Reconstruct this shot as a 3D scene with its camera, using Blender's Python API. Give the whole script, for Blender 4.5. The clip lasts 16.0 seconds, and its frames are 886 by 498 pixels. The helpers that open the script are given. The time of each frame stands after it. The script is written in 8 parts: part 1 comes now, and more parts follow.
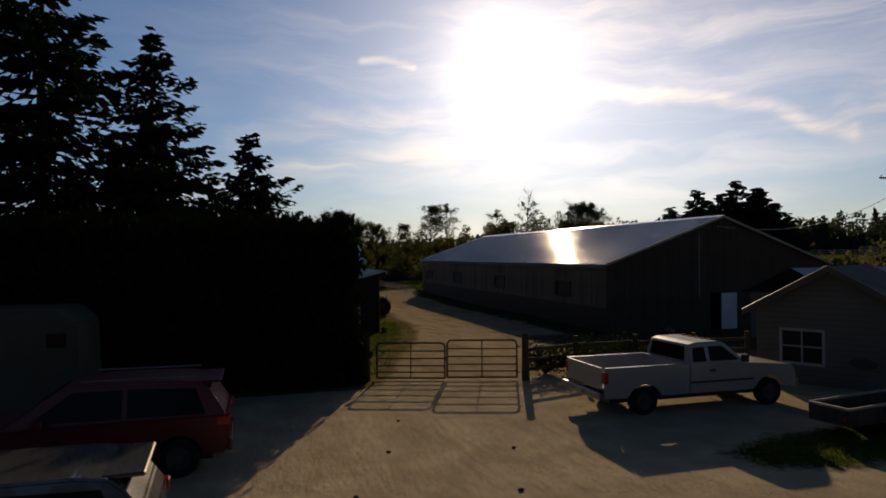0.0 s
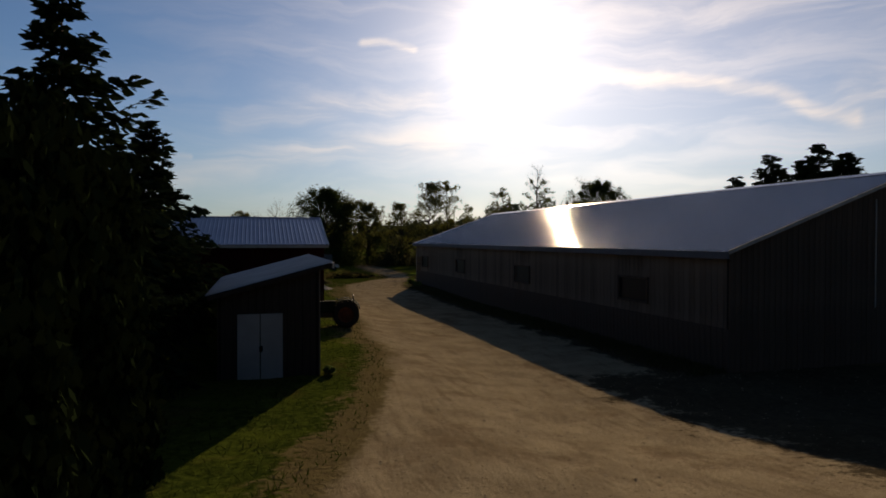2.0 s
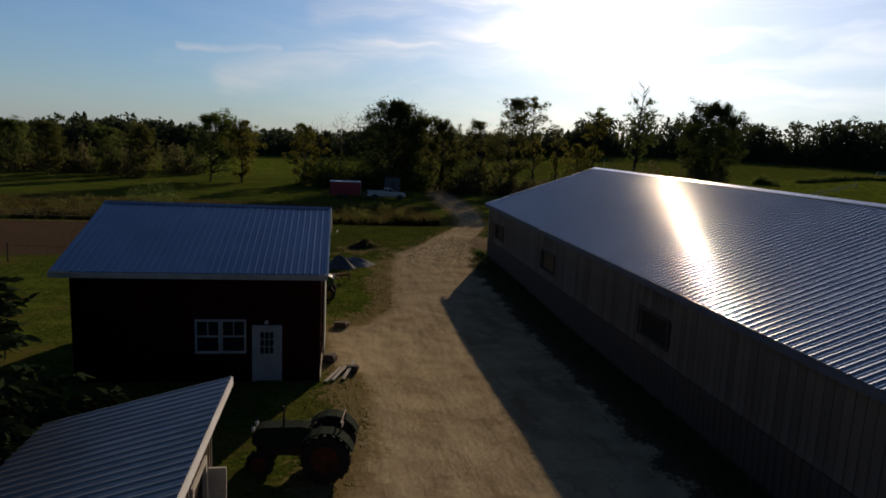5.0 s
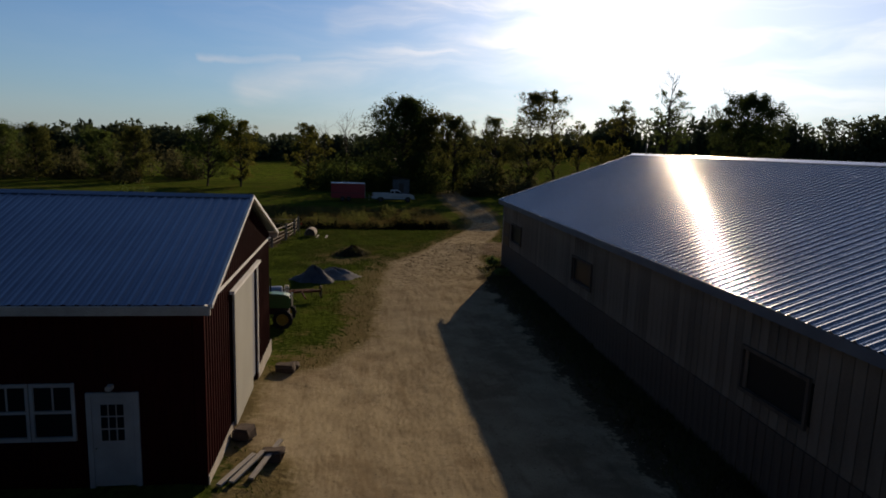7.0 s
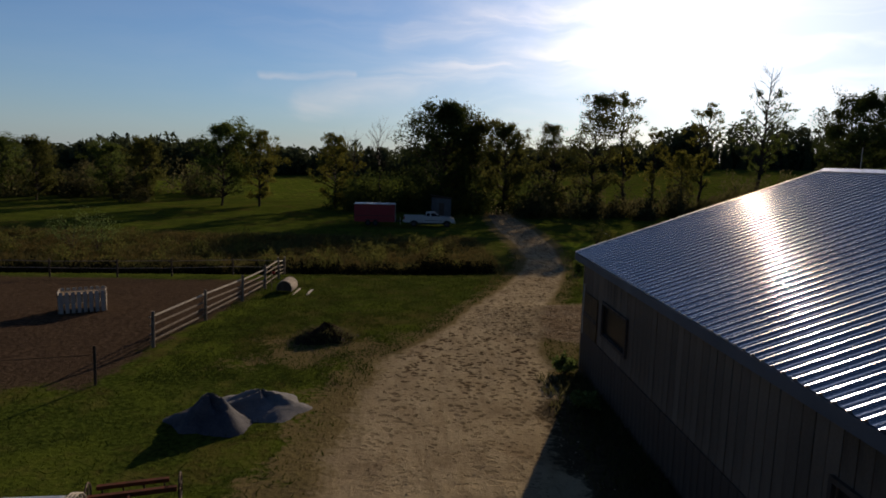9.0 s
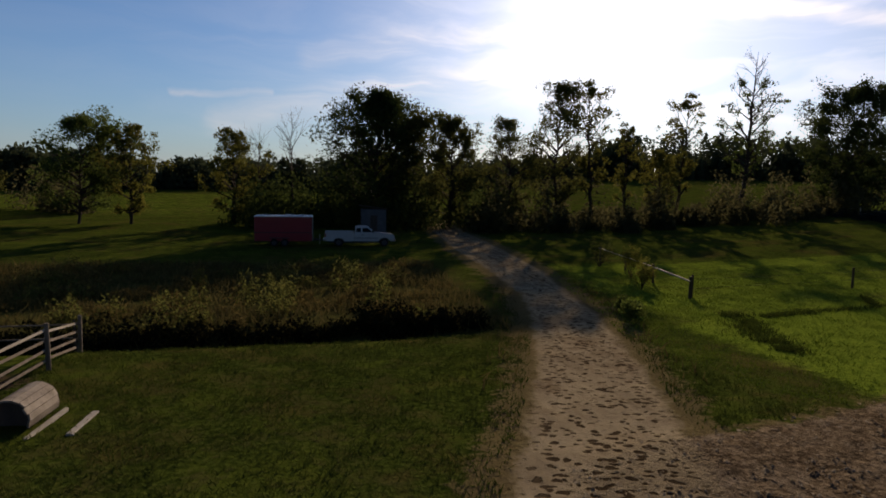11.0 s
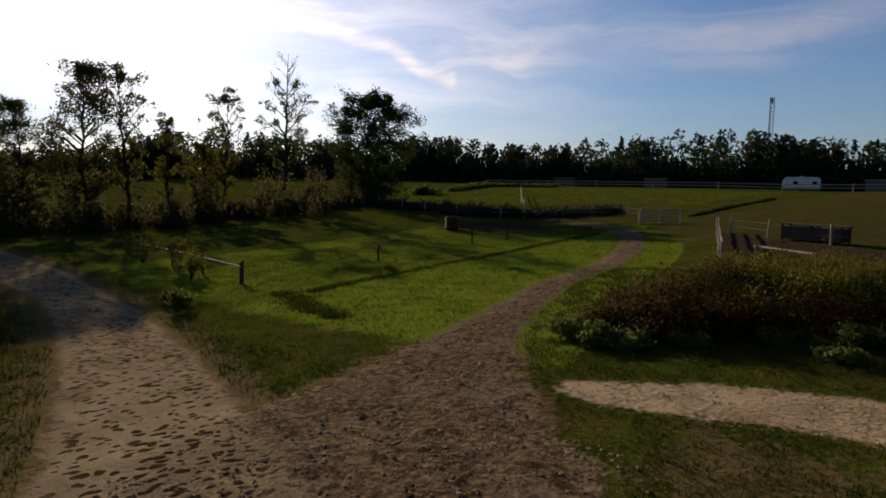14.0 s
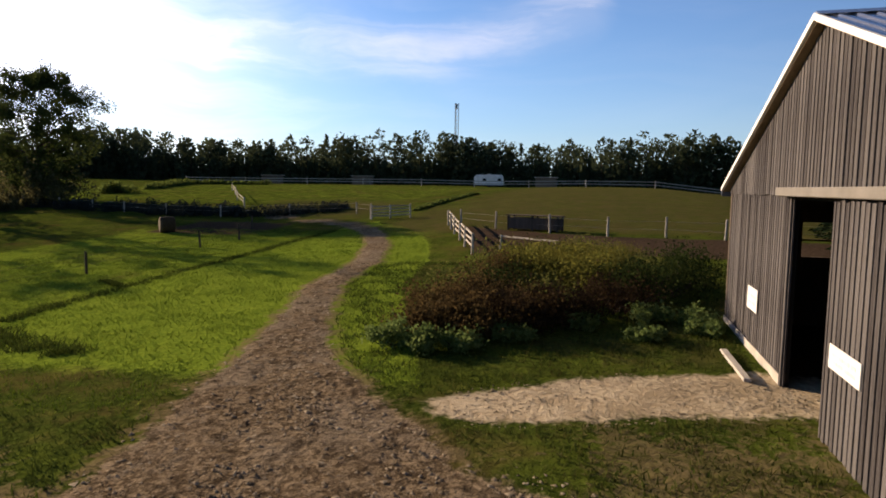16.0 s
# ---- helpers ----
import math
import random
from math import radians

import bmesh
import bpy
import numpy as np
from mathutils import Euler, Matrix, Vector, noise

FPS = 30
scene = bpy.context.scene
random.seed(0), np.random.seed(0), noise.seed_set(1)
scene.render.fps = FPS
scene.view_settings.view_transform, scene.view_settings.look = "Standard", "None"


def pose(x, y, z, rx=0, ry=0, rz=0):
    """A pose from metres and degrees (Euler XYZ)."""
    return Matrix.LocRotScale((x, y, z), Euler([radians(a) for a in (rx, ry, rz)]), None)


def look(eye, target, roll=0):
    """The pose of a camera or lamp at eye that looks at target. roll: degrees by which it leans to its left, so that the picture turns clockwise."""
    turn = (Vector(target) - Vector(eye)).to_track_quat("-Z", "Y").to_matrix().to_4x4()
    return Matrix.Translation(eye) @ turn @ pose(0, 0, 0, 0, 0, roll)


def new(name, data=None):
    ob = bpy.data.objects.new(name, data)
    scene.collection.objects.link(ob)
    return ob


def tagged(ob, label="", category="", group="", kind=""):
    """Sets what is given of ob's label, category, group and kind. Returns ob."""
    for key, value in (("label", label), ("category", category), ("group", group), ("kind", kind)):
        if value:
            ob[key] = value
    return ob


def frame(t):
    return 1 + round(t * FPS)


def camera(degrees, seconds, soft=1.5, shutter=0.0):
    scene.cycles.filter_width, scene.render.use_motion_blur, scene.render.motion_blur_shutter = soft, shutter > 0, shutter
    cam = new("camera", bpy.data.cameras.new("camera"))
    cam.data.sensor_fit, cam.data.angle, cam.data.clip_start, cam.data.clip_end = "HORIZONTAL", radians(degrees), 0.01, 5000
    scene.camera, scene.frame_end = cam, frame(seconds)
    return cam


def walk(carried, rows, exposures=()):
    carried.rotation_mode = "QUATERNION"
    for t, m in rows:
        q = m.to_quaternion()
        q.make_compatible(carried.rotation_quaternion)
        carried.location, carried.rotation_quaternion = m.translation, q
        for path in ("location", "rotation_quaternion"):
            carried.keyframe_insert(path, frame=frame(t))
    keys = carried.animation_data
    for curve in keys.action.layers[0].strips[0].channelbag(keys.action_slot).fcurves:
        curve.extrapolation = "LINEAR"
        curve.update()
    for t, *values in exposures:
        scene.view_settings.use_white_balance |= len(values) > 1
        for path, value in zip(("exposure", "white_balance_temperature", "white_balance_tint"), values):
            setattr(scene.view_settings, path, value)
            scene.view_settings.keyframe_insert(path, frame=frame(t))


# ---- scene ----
cam = camera(69.8, 16.0, soft=1.8)
PATH = [
    (0, (-0.667, 2.527, 3.941), (-0.099, 4.445, 3.962), -0.3),
    (0.5, (1.039, 5.602, 3.8), (1.568, 7.53, 3.817), -0.5),
    (1, (1.92, 10.295, 4.058), (2.426, 12.23, 4.075), -0.4),
    (1.5, (3.258, 12.983, 3.86), (3.801, 14.908, 3.828), -0.4),
    (2, (4.189, 18.655, 3.75), (4.758, 20.572, 3.72), 0.1),
    (2.5, (5.715, 22.792, 3.745), (6.305, 24.702, 3.714), 0.1),
    (3, (6.32, 23.78, 3.908), (6.933, 25.683, 3.88), 0.1),
    (3.5, (7.967, 26.763, 4.598), (8.308, 28.734, 4.567), 0.7),
    (4, (7.825, 26.929, 7.2), (8.162, 28.887, 6.97), 1.9),
    (4.5, (7.67, 27.223, 8.123), (8.003, 29.168, 7.794), 2.0),
    (4.7, (7.99, 29.617, 8.125), (8.323, 31.559, 7.785), 2.6),
    (7, (10.935, 42.686, 6.579), (11.203, 44.642, 6.258), 1.9),
    (7.5, (12.727, 44.844, 6.539), (12.833, 46.814, 6.211), 1.7),
    (8, (13.776, 51.31, 6.554), (13.885, 53.279, 6.222), 1.6),
    (8.2, (14.162, 53.82, 6.642), (14.25, 55.792, 6.322), 1.6),
    (10.3, (13.611, 71.646, 4.812), (13.745, 73.625, 4.557), 1.4),
    (10.5, (14.33, 74.944, 4.437), (14.445, 76.926, 4.194), 0.7),
    (11, (13.785, 80.678, 4.368), (14.128, 82.636, 4.142), 1.1),
    (11.5, (13.921, 80.632, 4.31), (14.415, 82.557, 4.084), 1.0),
    (12, (14.198, 80.911, 4.112), (14.815, 82.801, 3.892), 0.8),
    (12.5, (14.279, 81.049, 3.999), (14.998, 82.902, 3.781), 0.8),
    (13, (14.49, 81.161, 3.857), (15.421, 82.919, 3.643), 0.7),
    (13.5, (14.57, 81.356, 3.716), (15.804, 82.916, 3.506), 0.6),
    (14, (14.555, 81.562, 3.536), (16.056, 82.868, 3.335), 0.9),
    (14.5, (14.643, 81.67, 3.496), (16.353, 82.69, 3.298), 0.8),
    (15, (14.776, 81.97, 3.436), (16.604, 82.756, 3.24), 0.7),
    (15.5, (14.976, 82.455, 3.384), (16.842, 83.148, 3.19), 0.7),
    (16, (15.417, 85.498, 3.27), (17.345, 85.993, 3.076), 0.7),
]
EXPOSURES = [(0, -0.65, 7600, 20), (2.5, -0.65, 7500, 20), (4.0, -0.45, 7000, 18), (7.0, -0.35, 6850, 18), (12.5, -0.38, 7050, 23), (14.0, -0.3, 7150, 23), (15.0, 0.0, 7050, 22), (16, 0.75, 7100, 22)]
walk(cam, [(t, look(eye, target, roll)) for t, eye, target, roll in PATH], EXPOSURES)

# ---- light: a low sun ahead, behind thin high cloud ----
SUN_AZ, SUN_EL = radians(22.3), radians(16.6)
SUN_DIR = Vector((math.sin(SUN_AZ) * math.cos(SUN_EL), math.cos(SUN_AZ) * math.cos(SUN_EL), math.sin(SUN_EL)))
sun = new("sun", bpy.data.lights.new("sun", "SUN"))
sun.data.energy, sun.data.angle, sun.data.color = 5.0, radians(0.6), (1.0, 0.83, 0.58)
sun.matrix_world = look((0, 0, 60), Vector((0, 0, 60)) - SUN_DIR)


def make_world():
    w = bpy.data.worlds.new("sky")
    scene.world = w
    w.use_nodes = True
    nt = w.node_tree
    nt.nodes.clear()
    N, L = nt.nodes.new, nt.links.new
    out, bg = N("ShaderNodeOutputWorld"), N("ShaderNodeBackground")
    sky = N("ShaderNodeTexSky")
    sky.sky_type, sky.sun_disc = "NISHITA", False
    sky.sun_elevation, sky.sun_rotation = SUN_EL, SUN_AZ
    sky.air_density, sky.dust_density, sky.ozone_density, sky.altitude = 1.0, 0.12, 4.5, 200
    co = N("ShaderNodeTexCoord")

    def m(op, a, b=None, clamp=False):
        n = N("ShaderNodeMath")
        n.operation, n.use_clamp = op, clamp
        for i, v in enumerate((a, b)):
            if v is None:
                continue
            if isinstance(v, (int, float)):
                n.inputs[i].default_value = v
            else:
                L(v, n.inputs[i])
        return n.outputs[0]

    def vec(op, a, b, out_name="Vector"):
        n = N("ShaderNodeVectorMath")
        n.operation = op
        for i, v in enumerate((a, b)):
            if v is None:
                continue
            if isinstance(v, tuple) or isinstance(v, Vector):
                n.inputs[i].default_value = v
            elif isinstance(v, (int, float)):
                n.inputs["Scale"].default_value = v
            else:
                L(v, n.inputs["Scale" if op == "SCALE" and i == 1 else i])
        return n.outputs[out_name]

    def ramp(v, a, c, lo=0.0, hi=1.0):
        r = N("ShaderNodeMapRange")
        r.interpolation_type = "SMOOTHSTEP"
        for k, q in (("From Min", a), ("From Max", c), ("To Min", lo), ("To Max", hi)):
            r.inputs[k].default_value = q
        L(v, r.inputs[0])
        return r.outputs[0]

    way = co.outputs["Generated"]
    sep = N("ShaderNodeSeparateXYZ")
    L(way, sep.inputs[0])
    # azimuth and height in degrees, bent a little by noise: the thin clouds are drawn in these
    az = m("MULTIPLY", m("ARCTAN2", sep.outputs[0], sep.outputs[1]), 57.296)
    el = m("MULTIPLY", m("ARCSINE", sep.outputs[2]), 57.296)
    flat = N("ShaderNodeCombineXYZ")
    L(az, flat.inputs[0])
    L(el, flat.inputs[1])
    bend = N("ShaderNodeTexNoise")
    bend.inputs["Scale"].default_value, bend.inputs["Detail"].default_value = 0.16, 4
    L(flat.outputs[0], bend.inputs["Vector"])
    bent = vec("ADD", flat.outputs[0], vec("MULTIPLY", vec("SUBTRACT", bend.outputs["Color"], (0.5, 0.5, 0.5)), (3.0, 2.4, 0.0)))
    # fibres of cirrus along the streaks
    mp = N("ShaderNodeMapping")
    mp.inputs["Rotation"].default_value = (0, 0, radians(-8))
    mp.inputs["Scale"].default_value = (0.035, 0.22, 1)
    L(bent, mp.inputs[0])
    n1 = N("ShaderNodeTexNoise")
    n1.inputs["Scale"].default_value, n1.inputs["Detail"].default_value, n1.inputs["Roughness"].default_value = 1.6, 7, 0.6
    n1.inputs["Distortion"].default_value = 0.6
    L(mp.outputs[0], n1.inputs["Vector"])
    fibre = ramp(n1.outputs[0], 0.36, 0.72)

    def streak(pts, half, soft=0.0):
        """A thin cloud along a line of (azimuth, height) with a half width in degrees."""
        best = None
        for a, b in zip(pts, pts[1:]):
            A, D = Vector((*a, 0)), Vector((b[0] - a[0], b[1] - a[1], 0))
            off = vec("SUBTRACT", bent, A)
            u = m("MULTIPLY", vec("DOT_PRODUCT", off, D / D.length_squared, "Value"), 1.0, True)
            d = vec("LENGTH", vec("MULTIPLY", vec("SUBTRACT", off, vec("SCALE", tuple(D), u)), (1.0, 1.0, 0.0)), None, "Value")
            best = d if best is None else m("MINIMUM", best, d)
        return ramp(best, half, soft, 0.0, 1.0)

    thin = streak(((9.4, 17.3), (11.6, 17.2), (13.6, 16.6)), 0.55)
    long = streak(((27.0, 14.6), (34.0, 13.8), (39.3, 13.1), (43.8, 11.7), (46.0, 10.4), (49.5, 9.3)), 0.95)
    arc = streak(((-9.0, 4.2), (-1.5, 6.1), (7.5, 8.0), (17.0, 8.7)), 2.0)
    arc2 = streak(((-2.0, 10.0), (7.5, 11.8), (15.0, 12.6)), 1.7)
    wisp = streak(((-13.0, 6.4), (-5.2, 6.7)), 0.42)
    right = streak(((50.0, 10.5), (62.0, 11.6), (75.0, 12.0), (88.0, 14.6)), 3.2)
    high = streak(((30.0, 21.0), (44.0, 19.0), (60.0, 17.5)), 4.5)
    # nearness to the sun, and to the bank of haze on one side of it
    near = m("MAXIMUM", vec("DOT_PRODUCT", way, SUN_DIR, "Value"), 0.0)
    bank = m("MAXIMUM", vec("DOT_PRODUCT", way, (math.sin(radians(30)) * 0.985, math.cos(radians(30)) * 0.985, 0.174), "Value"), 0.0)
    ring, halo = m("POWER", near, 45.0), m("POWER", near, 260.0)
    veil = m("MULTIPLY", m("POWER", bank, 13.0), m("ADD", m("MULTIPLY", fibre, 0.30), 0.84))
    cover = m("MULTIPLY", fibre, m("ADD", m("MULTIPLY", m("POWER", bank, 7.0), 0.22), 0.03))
    for mask, amount in ((arc, 0.34), (arc2, 0.24), (right, 0.34), (high, 0.10)):
        cover = m("ADD", cover, m("MULTIPLY", mask, m("MULTIPLY", m("ADD", fibre, 0.35), amount)))
    for mask, amount in ((thin, 0.6), (long, 0.62), (wisp, 0.38)):
        cover = m("ADD", cover, m("MULTIPLY", mask, m("MULTIPLY", m("ADD", fibre, 0.45), amount)))
    mix = N("ShaderNodeMix")
    mix.data_type = "RGBA"
    L(m("MINIMUM", cover, 0.9), mix.inputs[0])
    deep = vec("MULTIPLY", sky.outputs[0], (1.0, 1.22, 1.36))
    haze = N("ShaderNodeMix")
    haze.data_type = "RGBA"
    L(m("MULTIPLY", m("POWER", m("SUBTRACT", 1.0, m("ABSOLUTE", sep.outputs[2])), 9.0), 0.6), haze.inputs[0])
    L(deep, haze.inputs[6])
    haze.inputs[7].default_value = (3.6, 4.6, 5.6, 1)
    L(haze.outputs[2], mix.inputs[6])
    cl = N("ShaderNodeMix")
    cl.data_type = "RGBA"
    L(m("POWER", near, 5.0), cl.inputs[0])
    cl.inputs[6].default_value, cl.inputs[7].default_value = (7.5, 7.9, 8.6, 1), (17.0, 16.2, 14.6, 1)
    L(cl.outputs[2], mix.inputs[7])
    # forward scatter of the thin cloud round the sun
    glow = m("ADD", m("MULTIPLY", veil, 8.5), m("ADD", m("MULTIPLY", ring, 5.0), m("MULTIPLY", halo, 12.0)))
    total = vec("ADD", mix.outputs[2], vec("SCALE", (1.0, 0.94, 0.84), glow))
    # the clear sky is dimmer overhead and away from the sun
    dim = m("MULTIPLY", ramp(vec("DOT_PRODUCT", way, SUN_DIR, "Value"), -0.35, 0.35, 0.62, 1.0), ramp(sep.outputs[2], 0.38, 0.88, 1.0, 0.34))
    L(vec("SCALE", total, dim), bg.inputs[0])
    bg.inputs[1].default_value = 0.08
    L(bg.outputs[0], out.inputs[0])


make_world()

# ---- materials ----
MATS = {}


def mat(name, c1, c2=None, scale=3.0, rough=0.7, metal=0.0, bump=0.0, bscale=40.0, fine=0.35, vary=0.0, stretch=(1, 1, 1), spec=0.5, coat=0.0, even=False):
    """Two colours mixed by a broad noise and a fine grain, with fine relief; vary: change from object to object."""
    if name in MATS:
        return MATS[name]
    c2 = c2 or tuple(0.72 * v for v in c1)
    ma = bpy.data.materials.new(name)
    ma.use_nodes = True
    nt = ma.node_tree
    N, L = nt.nodes.new, nt.links.new
    b = nt.nodes["Principled BSDF"]
    co = N("ShaderNodeTexCoord")
    mp = N("ShaderNodeMapping")
    mp.inputs["Scale"].default_value = stretch
    L(co.outputs["Object"], mp.inputs[0])
    n1, n2 = N("ShaderNodeTexNoise"), N("ShaderNodeTexNoise")
    n1.inputs["Scale"].default_value, n1.inputs["Detail"].default_value = scale, 5
    n2.inputs["Scale"].default_value, n2.inputs["Detail"].default_value = bscale, 4
    L(mp.outputs[0], n1.inputs["Vector"])
    L(mp.outputs[0], n2.inputs["Vector"])
    add = N("ShaderNodeMath")
    add.operation = "MULTIPLY_ADD"
    L(n2.outputs[0], add.inputs[0])
    add.inputs[1].default_value = fine
    L(n1.outputs[0], add.inputs[2])
    r = N("ShaderNodeMapRange")
    r.inputs["From Min"].default_value, r.inputs["From Max"].default_value = 0.35 + fine * 0.35, 0.65 + fine * 0.65
    L(add.outputs[0], r.inputs[0])
    fac = r.outputs[0]
    if vary:
        oi = N("ShaderNodeObjectInfo")
        v = N("ShaderNodeMath")
        v.operation, v.use_clamp = "MULTIPLY_ADD", True
        L(oi.outputs["Random"], v.inputs[0])
        v.inputs[1].default_value = vary
        s = N("ShaderNodeMath")
        s.operation = "SUBTRACT"
        L(fac, s.inputs[0])
        s.inputs[1].default_value = vary * 0.5
        L(s.outputs[0], v.inputs[2])
        fac = v.outputs[0]
    mx = N("ShaderNodeMix")
    mx.data_type = "RGBA"
    L(fac, mx.inputs[0])
    mx.inputs[6].default_value, mx.inputs[7].default_value = (*c1, 1), (*c2, 1)
    L(mx.outputs[2], b.inputs["Base Color"])
    rr = N("ShaderNodeMapRange")
    rr.inputs["To Min"].default_value, rr.inputs["To Max"].default_value = max(0.02, rough - (0.015 if even else 0.08)), min(1, rough + (0.015 if even else 0.08))
    L(n1.outputs[0], rr.inputs[0])
    L(rr.outputs[0], b.inputs["Roughness"])
    b.inputs["Metallic"].default_value = metal
    b.inputs["Specular IOR Level"].default_value = spec if rough < 0.58 else spec * 0.2
    b.inputs["Coat Weight"].default_value = coat
    if bump:
        bp = N("ShaderNodeBump")
        bp.inputs["Strength"].default_value, bp.inputs["Distance"].default_value = bump, 0.02
        L(n2.outputs[0], bp.inputs["Height"])
        L(bp.outputs[0], b.inputs["Normal"])
    MATS[name] = ma
    return ma


def leafmat(name, c1, c2, trans=0.35, rough=0.6, spec=0.0, grain=0.7):
    """Foliage: colour differs from leaf clump to leaf clump; light comes partly through."""
    if name in MATS:
        return MATS[name]
    ma = bpy.data.materials.new(name)
    ma.use_nodes = True
    nt = ma.node_tree
    N, L = nt.nodes.new, nt.links.new
    b, out = nt.nodes["Principled BSDF"], nt.nodes["Material Output"]
    ge, co, n1 = N("ShaderNodeNewGeometry"), N("ShaderNodeTexCoord"), N("ShaderNodeTexNoise")
    n1.inputs["Scale"].default_value, n1.inputs["Detail"].default_value = grain, 3
    L(co.outputs["Object"], n1.inputs["Vector"])
    a = N("ShaderNodeMath")
    a.operation = "MULTIPLY_ADD"
    L(ge.outputs["Random Per Island"], a.inputs[0])
    a.inputs[1].default_value = 0.6
    s = N("ShaderNodeMath")
    s.operation = "SUBTRACT"
    L(n1.outputs[0], s.inputs[0])
    s.inputs[1].default_value = 0.3
    L(s.outputs[0], a.inputs[2])
    a.use_clamp = True
    mx = N("ShaderNodeMix")
    mx.data_type = "RGBA"
    L(a.outputs[0], mx.inputs[0])
    mx.inputs[6].default_value, mx.inputs[7].default_value = (*c1, 1), (*c2, 1)
    L(mx.outputs[2], b.inputs["Base Color"])
    b.inputs["Roughness"].default_value = rough
    b.inputs["Specular IOR Level"].default_value = spec
    tr, ms = N("ShaderNodeBsdfTranslucent"), N("ShaderNodeMixShader")
    L(mx.outputs[2], tr.inputs[0])
    ms.inputs[0].default_value = trans
    L(b.outputs[0], ms.inputs[1])
    L(tr.outputs[0], ms.inputs[2])
    L(ms.outputs[0], out.inputs[0])
    MATS[name] = ma
    return ma


def glassmat(name, tint=(0.02, 0.025, 0.03), rough=0.05, spec=0.6):
    if name in MATS:
        return MATS[name]
    ma = bpy.data.materials.new(name)
    ma.use_nodes = True
    b = ma.node_tree.nodes["Principled BSDF"]
    b.inputs["Base Color"].default_value = (*tint, 1)
    b.inputs["Roughness"].default_value = rough
    b.inputs["Specular IOR Level"].default_value = spec
    MATS[name] = ma
    return ma


# ---- mesh helpers ----
def mesh_np(name, verts, faces, material, smooth=False, mats=None):
    """A mesh from arrays of places and of equal-sided faces."""
    verts, faces = np.asarray(verts, dtype=np.float32), np.asarray(faces, dtype=np.int32)
    me = bpy.data.meshes.new(name)
    n, k = faces.shape
    me.vertices.add(len(verts))
    me.vertices.foreach_set("co", verts.ravel())
    me.loops.add(n * k)
    me.loops.foreach_set("vertex_index", faces.ravel())
    me.polygons.add(n)
    me.polygons.foreach_set("loop_start", np.arange(0, n * k, k, dtype=np.int32))
    if smooth:
        me.polygons.foreach_set("use_smooth", np.ones(n, dtype=bool))
    me.update(calc_edges=True)
    me.validate()
    me.materials.append(material)
    return me


def put(name, me, parent=None, label="", m=None):
    ob = new(name, me)
    if parent is not None:
        ob.parent = parent
    if m is not None:
        ob.matrix_basis = m
    if label:
        ob["label"] = label
    return ob


def part(name, bm, material, parent, label="", m=None, smooth=False):
    """Links a bmesh as one mesh object under a thing or a part."""
    me = bpy.data.meshes.new(name)
    bmesh.ops.recalc_face_normals(bm, faces=bm.faces)
    if smooth:
        for f in bm.faces:
            f.smooth = True
    bm.to_mesh(me)
    bm.free()
    me.materials.append(material)
    return put(name, me, parent, label, m)


def thing(name, label, category, m, group="", kind=""):
    ob = new(name)
    ob.matrix_basis = m
    return tagged(ob, label, category, group, kind)


def box(x0, x1, y0, y1, z0, z1, bm=None, bevel=0.0, m=None):
    own = bmesh.new()
    q = [own.verts.new((x, y, z)) for z in (z0, z1) for x, y in ((x0, y0), (x1, y0), (x1, y1), (x0, y1))]
    for f in ((3, 2, 1, 0), (4, 5, 6, 7), (0, 1, 5, 4), (1, 2, 6, 5), (2, 3, 7, 6), (3, 0, 4, 7)):
        own.faces.new([q[i] for i in f])
    if bevel:
        bmesh.ops.bevel(own, geom=own.edges[:], offset=bevel, segments=1, affect="EDGES")
    if m is not None:
        own.transform(m)
    return join(bm, own)


def join(bm, own):
    if bm is None:
        return own
    me = bpy.data.meshes.new("tmp")
    own.to_mesh(me)
    own.free()
    bm.from_mesh(me)
    bpy.data.meshes.remove(me)
    return bm


def rod(p, q, r, bm=None, n=8, r2=None):
    p, q = Vector(p), Vector(q)
    own = bmesh.new()
    d = q - p
    bmesh.ops.create_cone(own, cap_ends=True, segments=n, radius1=r, radius2=r if r2 is None else r2, depth=d.length)
    own.transform(Matrix.Translation((p + q) / 2) @ d.to_track_quat("Z", "Y").to_matrix().to_4x4())
    return join(bm, own)


def prism(profile, y0, y1, bm=None, bevel=0.0, taper=None):
    """A side outline (x, z) drawn out across y. taper(x, z) gives a factor on y."""
    own = bmesh.new()
    rings = []
    for y in (y0, y1):
        rings.append([own.verts.new((x, y * (taper(x, z) if taper else 1), z)) for x, z in profile])
    n = len(profile)
    own.faces.new(rings[0])
    own.faces.new(rings[1][::-1])
    for i in range(n):
        own.faces.new((rings[0][i], rings[1][i], rings[1][(i + 1) % n], rings[0][(i + 1) % n]))
    bmesh.ops.recalc_face_normals(own, faces=own.faces)
    if bevel:
        bmesh.ops.bevel(own, geom=own.edges[:], offset=bevel, segments=2, affect="EDGES", clamp_overlap=True)
    return join(bm, own)


def lathe(profile, n=20, bm=None, axis="Y", m=None):
    """A ring of (radius, along) points turned round an axis."""
    own = bmesh.new()
    rings = []
    for i in range(n):
        a = 2 * math.pi * i / n
        c, s = math.cos(a), math.sin(a)
        rings.append([own.verts.new((r * c, h, r * s) if axis == "Y" else (r * c, r * s, h)) for r, h in profile])
    for i in range(n):
        a, b = rings[i], rings[(i + 1) % n]
        for j in range(len(profile) - 1):
            own.faces.new((a[j], b[j], b[j + 1], a[j + 1]))
    if m is not None:
        own.transform(m)
    return join(bm, own)


